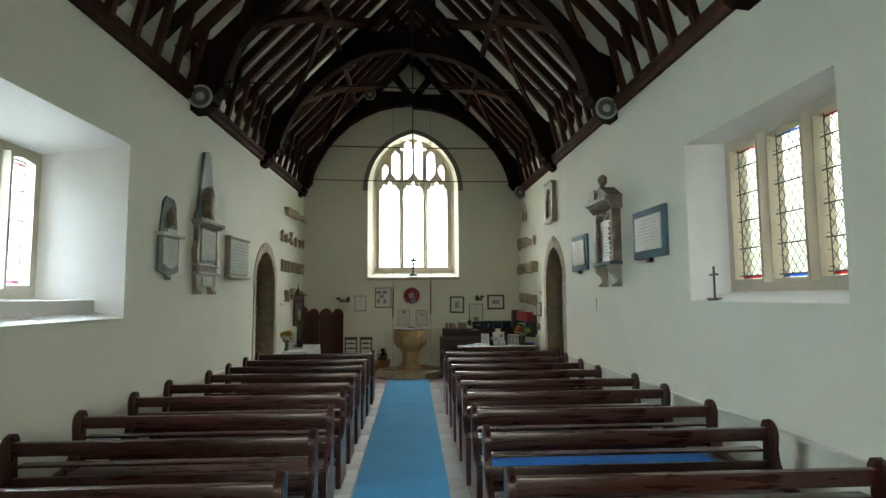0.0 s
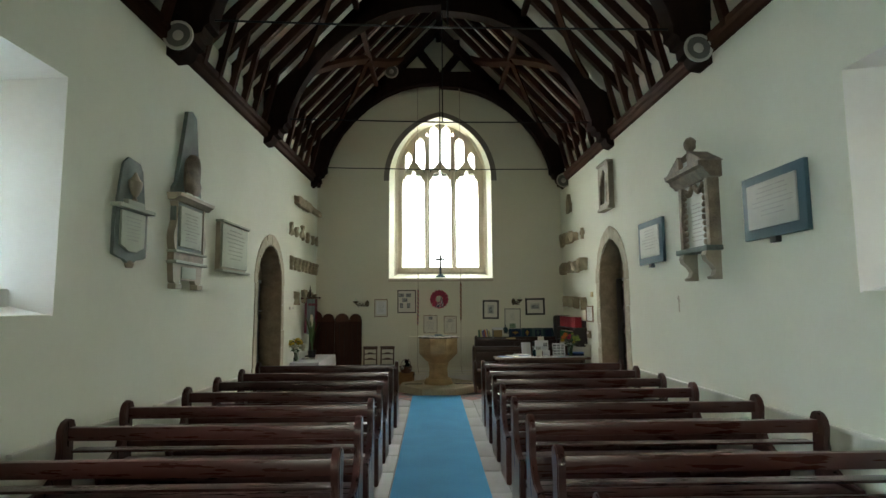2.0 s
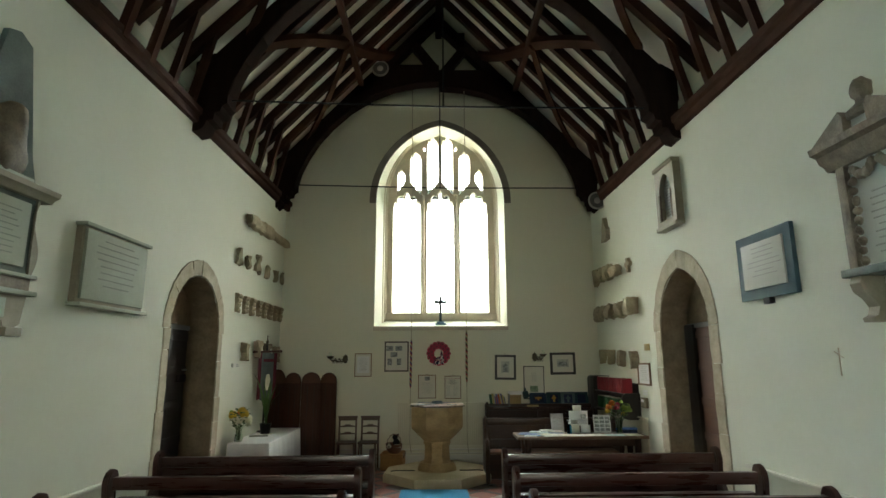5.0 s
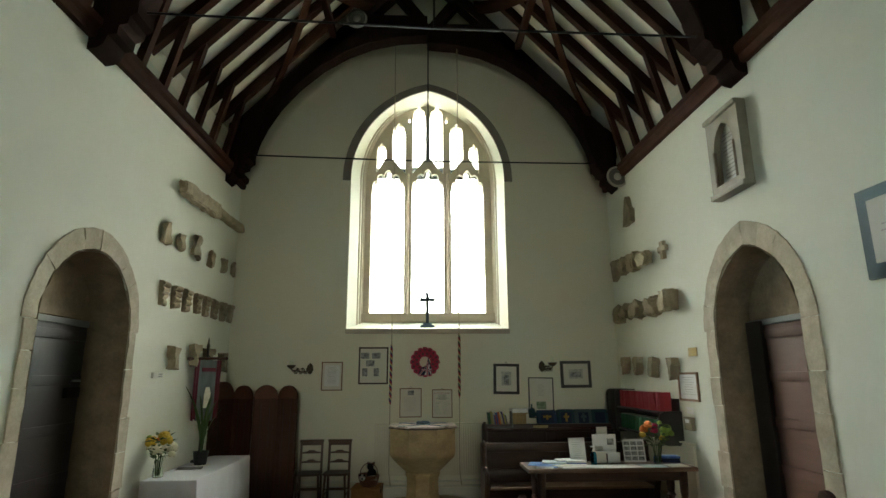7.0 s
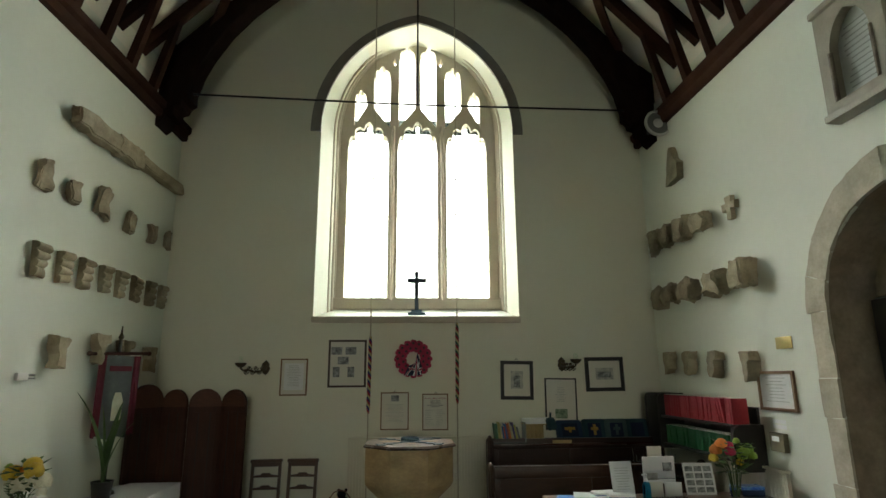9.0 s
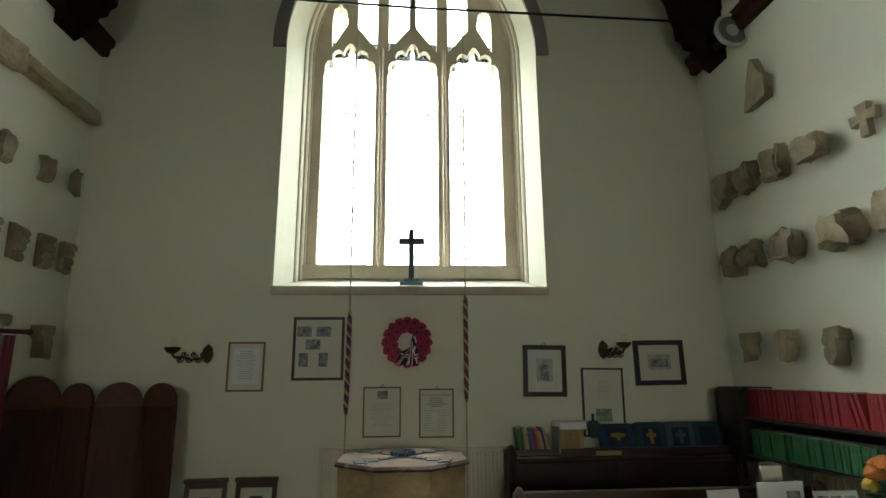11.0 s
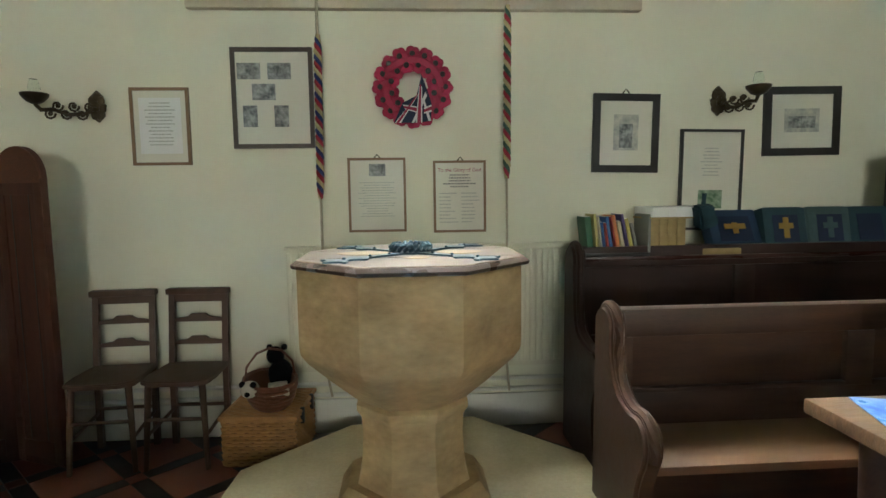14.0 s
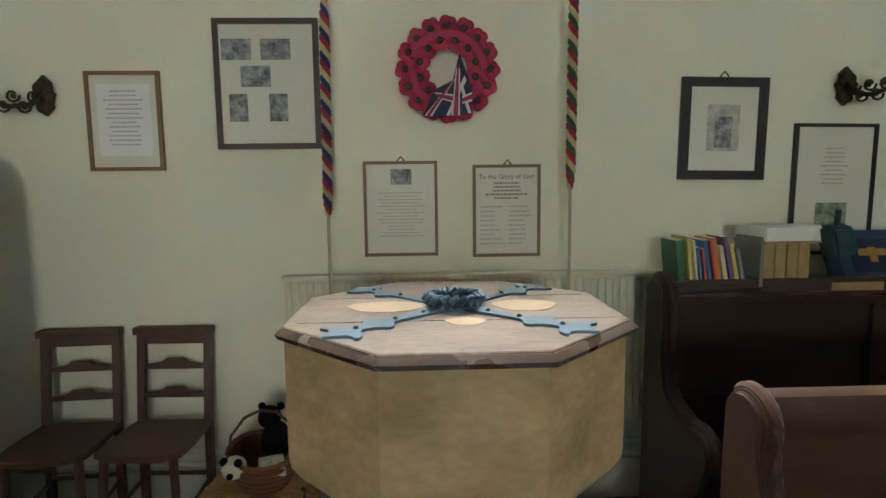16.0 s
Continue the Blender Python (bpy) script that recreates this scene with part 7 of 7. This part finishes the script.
ob.matrix_world = pose(-0.895, 15.335, 0.425) @ Matrix.Scale(0.78, 4)
tagged(ob, "black and white soft toy hanging over the basket rim", "soft toy")
for c, r in (((0.032, -0.035, 0.04), 0.022), ((-0.042, -0.02, 0.04), 0.022), ((0.0, -0.068, -0.012), 0.017)):
    part("dark_patch", ball(B(), c, r, 10, 7), FUR_BLACK, ob)
bm = lump(0.12, 0.12, 0.05, 8.0)
ob = part("folded_cloth", bm, SKETCH)
ob.matrix_world = pose(-0.765, 15.40, 0.422, 10, 0, 20) @ Matrix.Scale(0.8, 4)
tagged(ob, "crumpled pale cloth in the toy basket", "cloth")

# ---- small things on the south wall ----
th = thing("framed_notice", "printed notice in a light oak frame", "framed notice", on_wall(1, 13.585, 1.67))
plate("frame", [(-0.235, -0.165), (0.235, -0.165), (0.235, 0.165), (-0.235, 0.165)], [[(-0.21, -0.14), (0.21, -0.14), (0.21, 0.14), (-0.21, 0.14)]], -0.022, 0.0, OAK_FRAME, th)
part("sheet", box(B(), (-0.215, -0.01, -0.145), (0.215, -0.001, 0.145)), WHITE_PAPER, th)
bars(th, -0.15, 0.15, -0.1, 0.12, -0.011, 8, PALE_INK, random.Random(19), thick=0.2)
th = thing("brass_plate", "small brass plate on the wall", "plaque", on_wall(1, 13.42, 2.065))
part("plate", box(B(), (-0.10, -0.008, -0.05), (0.10, 0.0, 0.05), 0.003), mat("bright_brass", (0.52, 0.42, 0.18), (0.4, 0.31, 0.12), rough=0.3, metal=0.7, bump=0.05), th)
th = thing("collection_box", "small metal wall safe with a slot", "box", on_wall(1, 13.62, 1.25))
part("body", box(B(), (-0.09, -0.05, -0.075), (0.09, 0.0, 0.075), 0.006), mat("khaki_metal", (0.24, 0.21, 0.13), (0.18, 0.155, 0.09), rough=0.5, bump=0.1), th)
part("slot_label", box(B(), (-0.05, -0.053, 0.01), (0.04, -0.05, 0.05)), WHITE_PAPER, th)
th = thing("wall_cards", "two small white cards pinned to the wall", "card", on_wall(1, 13.62, 1.395))
for z in (-0.02, 0.022):
    part("card", box(B(), (-0.085, -0.003, z - 0.016), (0.085, 0.0, z + 0.016)), WHITE_PAPER, th)
th = thing("wall_bracket", "small white electrical bracket on the wall", "bracket", on_wall(-1, 13.47, 1.83))
part("plate", box(B(), (-0.06, -0.03, -0.03), (0.06, 0.0, 0.03), 0.006), WHITE, th)
for z in (-0.012, 0.014):
    part("peg", tube(B(), [(0.05, -0.02, z), (0.10, -0.05, z)], 0.006, 6), STEEL, th)
th = thing("twig_cross", "little palm cross pinned to the wall", "palm cross", on_wall(1, 9.52, 1.88))
part("upright", tube(B(), [(0, -0.01, -0.14), (0.01, -0.015, 0.08)], 0.006, 6), ROPE, th)
part("crossbar", tube(B(), [(-0.04, -0.015, 0.05), (0.05, -0.012, 0.0)], 0.005, 6), ROPE, th)

# blue cushion runner on a pew
bm = box(B(), (0.68, 5.24, 0.456), (2.80, 5.56, 0.485), 0.012)
bmesh.ops.subdivide_edges(bm, edges=[e for e in bm.edges if abs(e.verts[0].co.x - e.verts[1].co.x) > 1], cuts=60)
for v in bm.verts:
    v.co.z += 0.005 * math.sin(v.co.x * 42) if v.co.z > 0.47 else 0
    v.co.y += 0.004 * math.sin(v.co.x * 42)
ob = part("pew_cushion", bm, KNEEL_BLUE)
tagged(ob, "bright blue knitted cushion runner on a pew seat", "cushion")
# ---- floor pieces ----
rng = random.Random(61)
def slab_mesh(name, w, d, mt):
    bm = box(B(), (-w / 2, -d / 2, -0.03), (w / 2, d / 2, 0.0), 0.004)
    me = part(name, bm, mt, floor)
    return me
# flagstones either side of the carpet and under the pews
for x0, x1 in ((-1.25, -0.62), (-0.62, 0.0), (0.0, 0.60), (0.60, 1.25)):
    y = -2.9
    while y < 13.55:
        l = rng.uniform(0.55, 0.95)
        y1 = min(y + l, 13.6)
        bm = box(B(), (x0 + 0.004, y + 0.004, -0.03), (x1 - 0.004, y1 - 0.004, rng.uniform(-0.003, 0.0)), 0.003)
        part("flagstone", bm, FLAG, floor)
        y = y1
# boarded pew platforms
for x0, x1 in ((-3.3, -1.25), (1.25, 3.25)):
    y = -2.9
    while y < 11.4:
        bm = box(B(), (x0, y + 0.002, -0.03), (x1, y + 0.148, -0.001 - rng.random() * 0.002))
        part("floorboard", bm, PEW, floor)
        y += 0.15
# red quarry tiles set diagonally in black strips
TW, SW_ = 0.33, 0.085
pitch = TW + SW_
turn = pose(0, 0, 0, 0, 0, 45)
def lay(kind, u, v, w, d, mt, cache={}):
    c = turn @ Vector((u, v, 0)) + Vector((0.0, 14.7, 0))
    if not (-3.15 < c.x < 3.15 and 13.50 < c.y < 15.85) or (abs(c.x + 0.06) < 0.68 and abs(c.y - 14.72) < 0.68):
        return
    key = (kind, round(w, 3), round(d, 3))
    if key not in cache:
        cache[key] = ob = part(kind, box(B(), (-w / 2 + 0.002, -d / 2 + 0.002, -0.03), (w / 2 - 0.002, d / 2 - 0.002, 0.0)), mt, floor)
    else:
        ob = cache[key].copy()
        scene.collection.objects.link(ob)
    ob.matrix_local = Matrix.Translation((c.x, c.y, rng.uniform(-0.002, 0.0))) @ turn
for i in range(-8, 9):
    for j in range(-8, 9):
        lay("red_tile", i * pitch, j * pitch, TW, TW, TILE_RED)
        lay("black_strip", i * pitch + pitch / 2, j * pitch, SW_, TW, TILE_BLACK)
        lay("black_strip", i * pitch, j * pitch + pitch / 2, TW, SW_, TILE_BLACK)
        lay("red_corner_tile", i * pitch + pitch / 2, j * pitch + pitch / 2, SW_, SW_, TILE_RED)
part("tile_bed", box(B(), (-3.1, 11.35, -0.02), (-1.26, 13.48, -0.004)), TILE_RED, floor)
part("tile_bed", box(B(), (1.26, 11.35, -0.02), (3.1, 13.48, -0.004)), TILE_RED, floor)
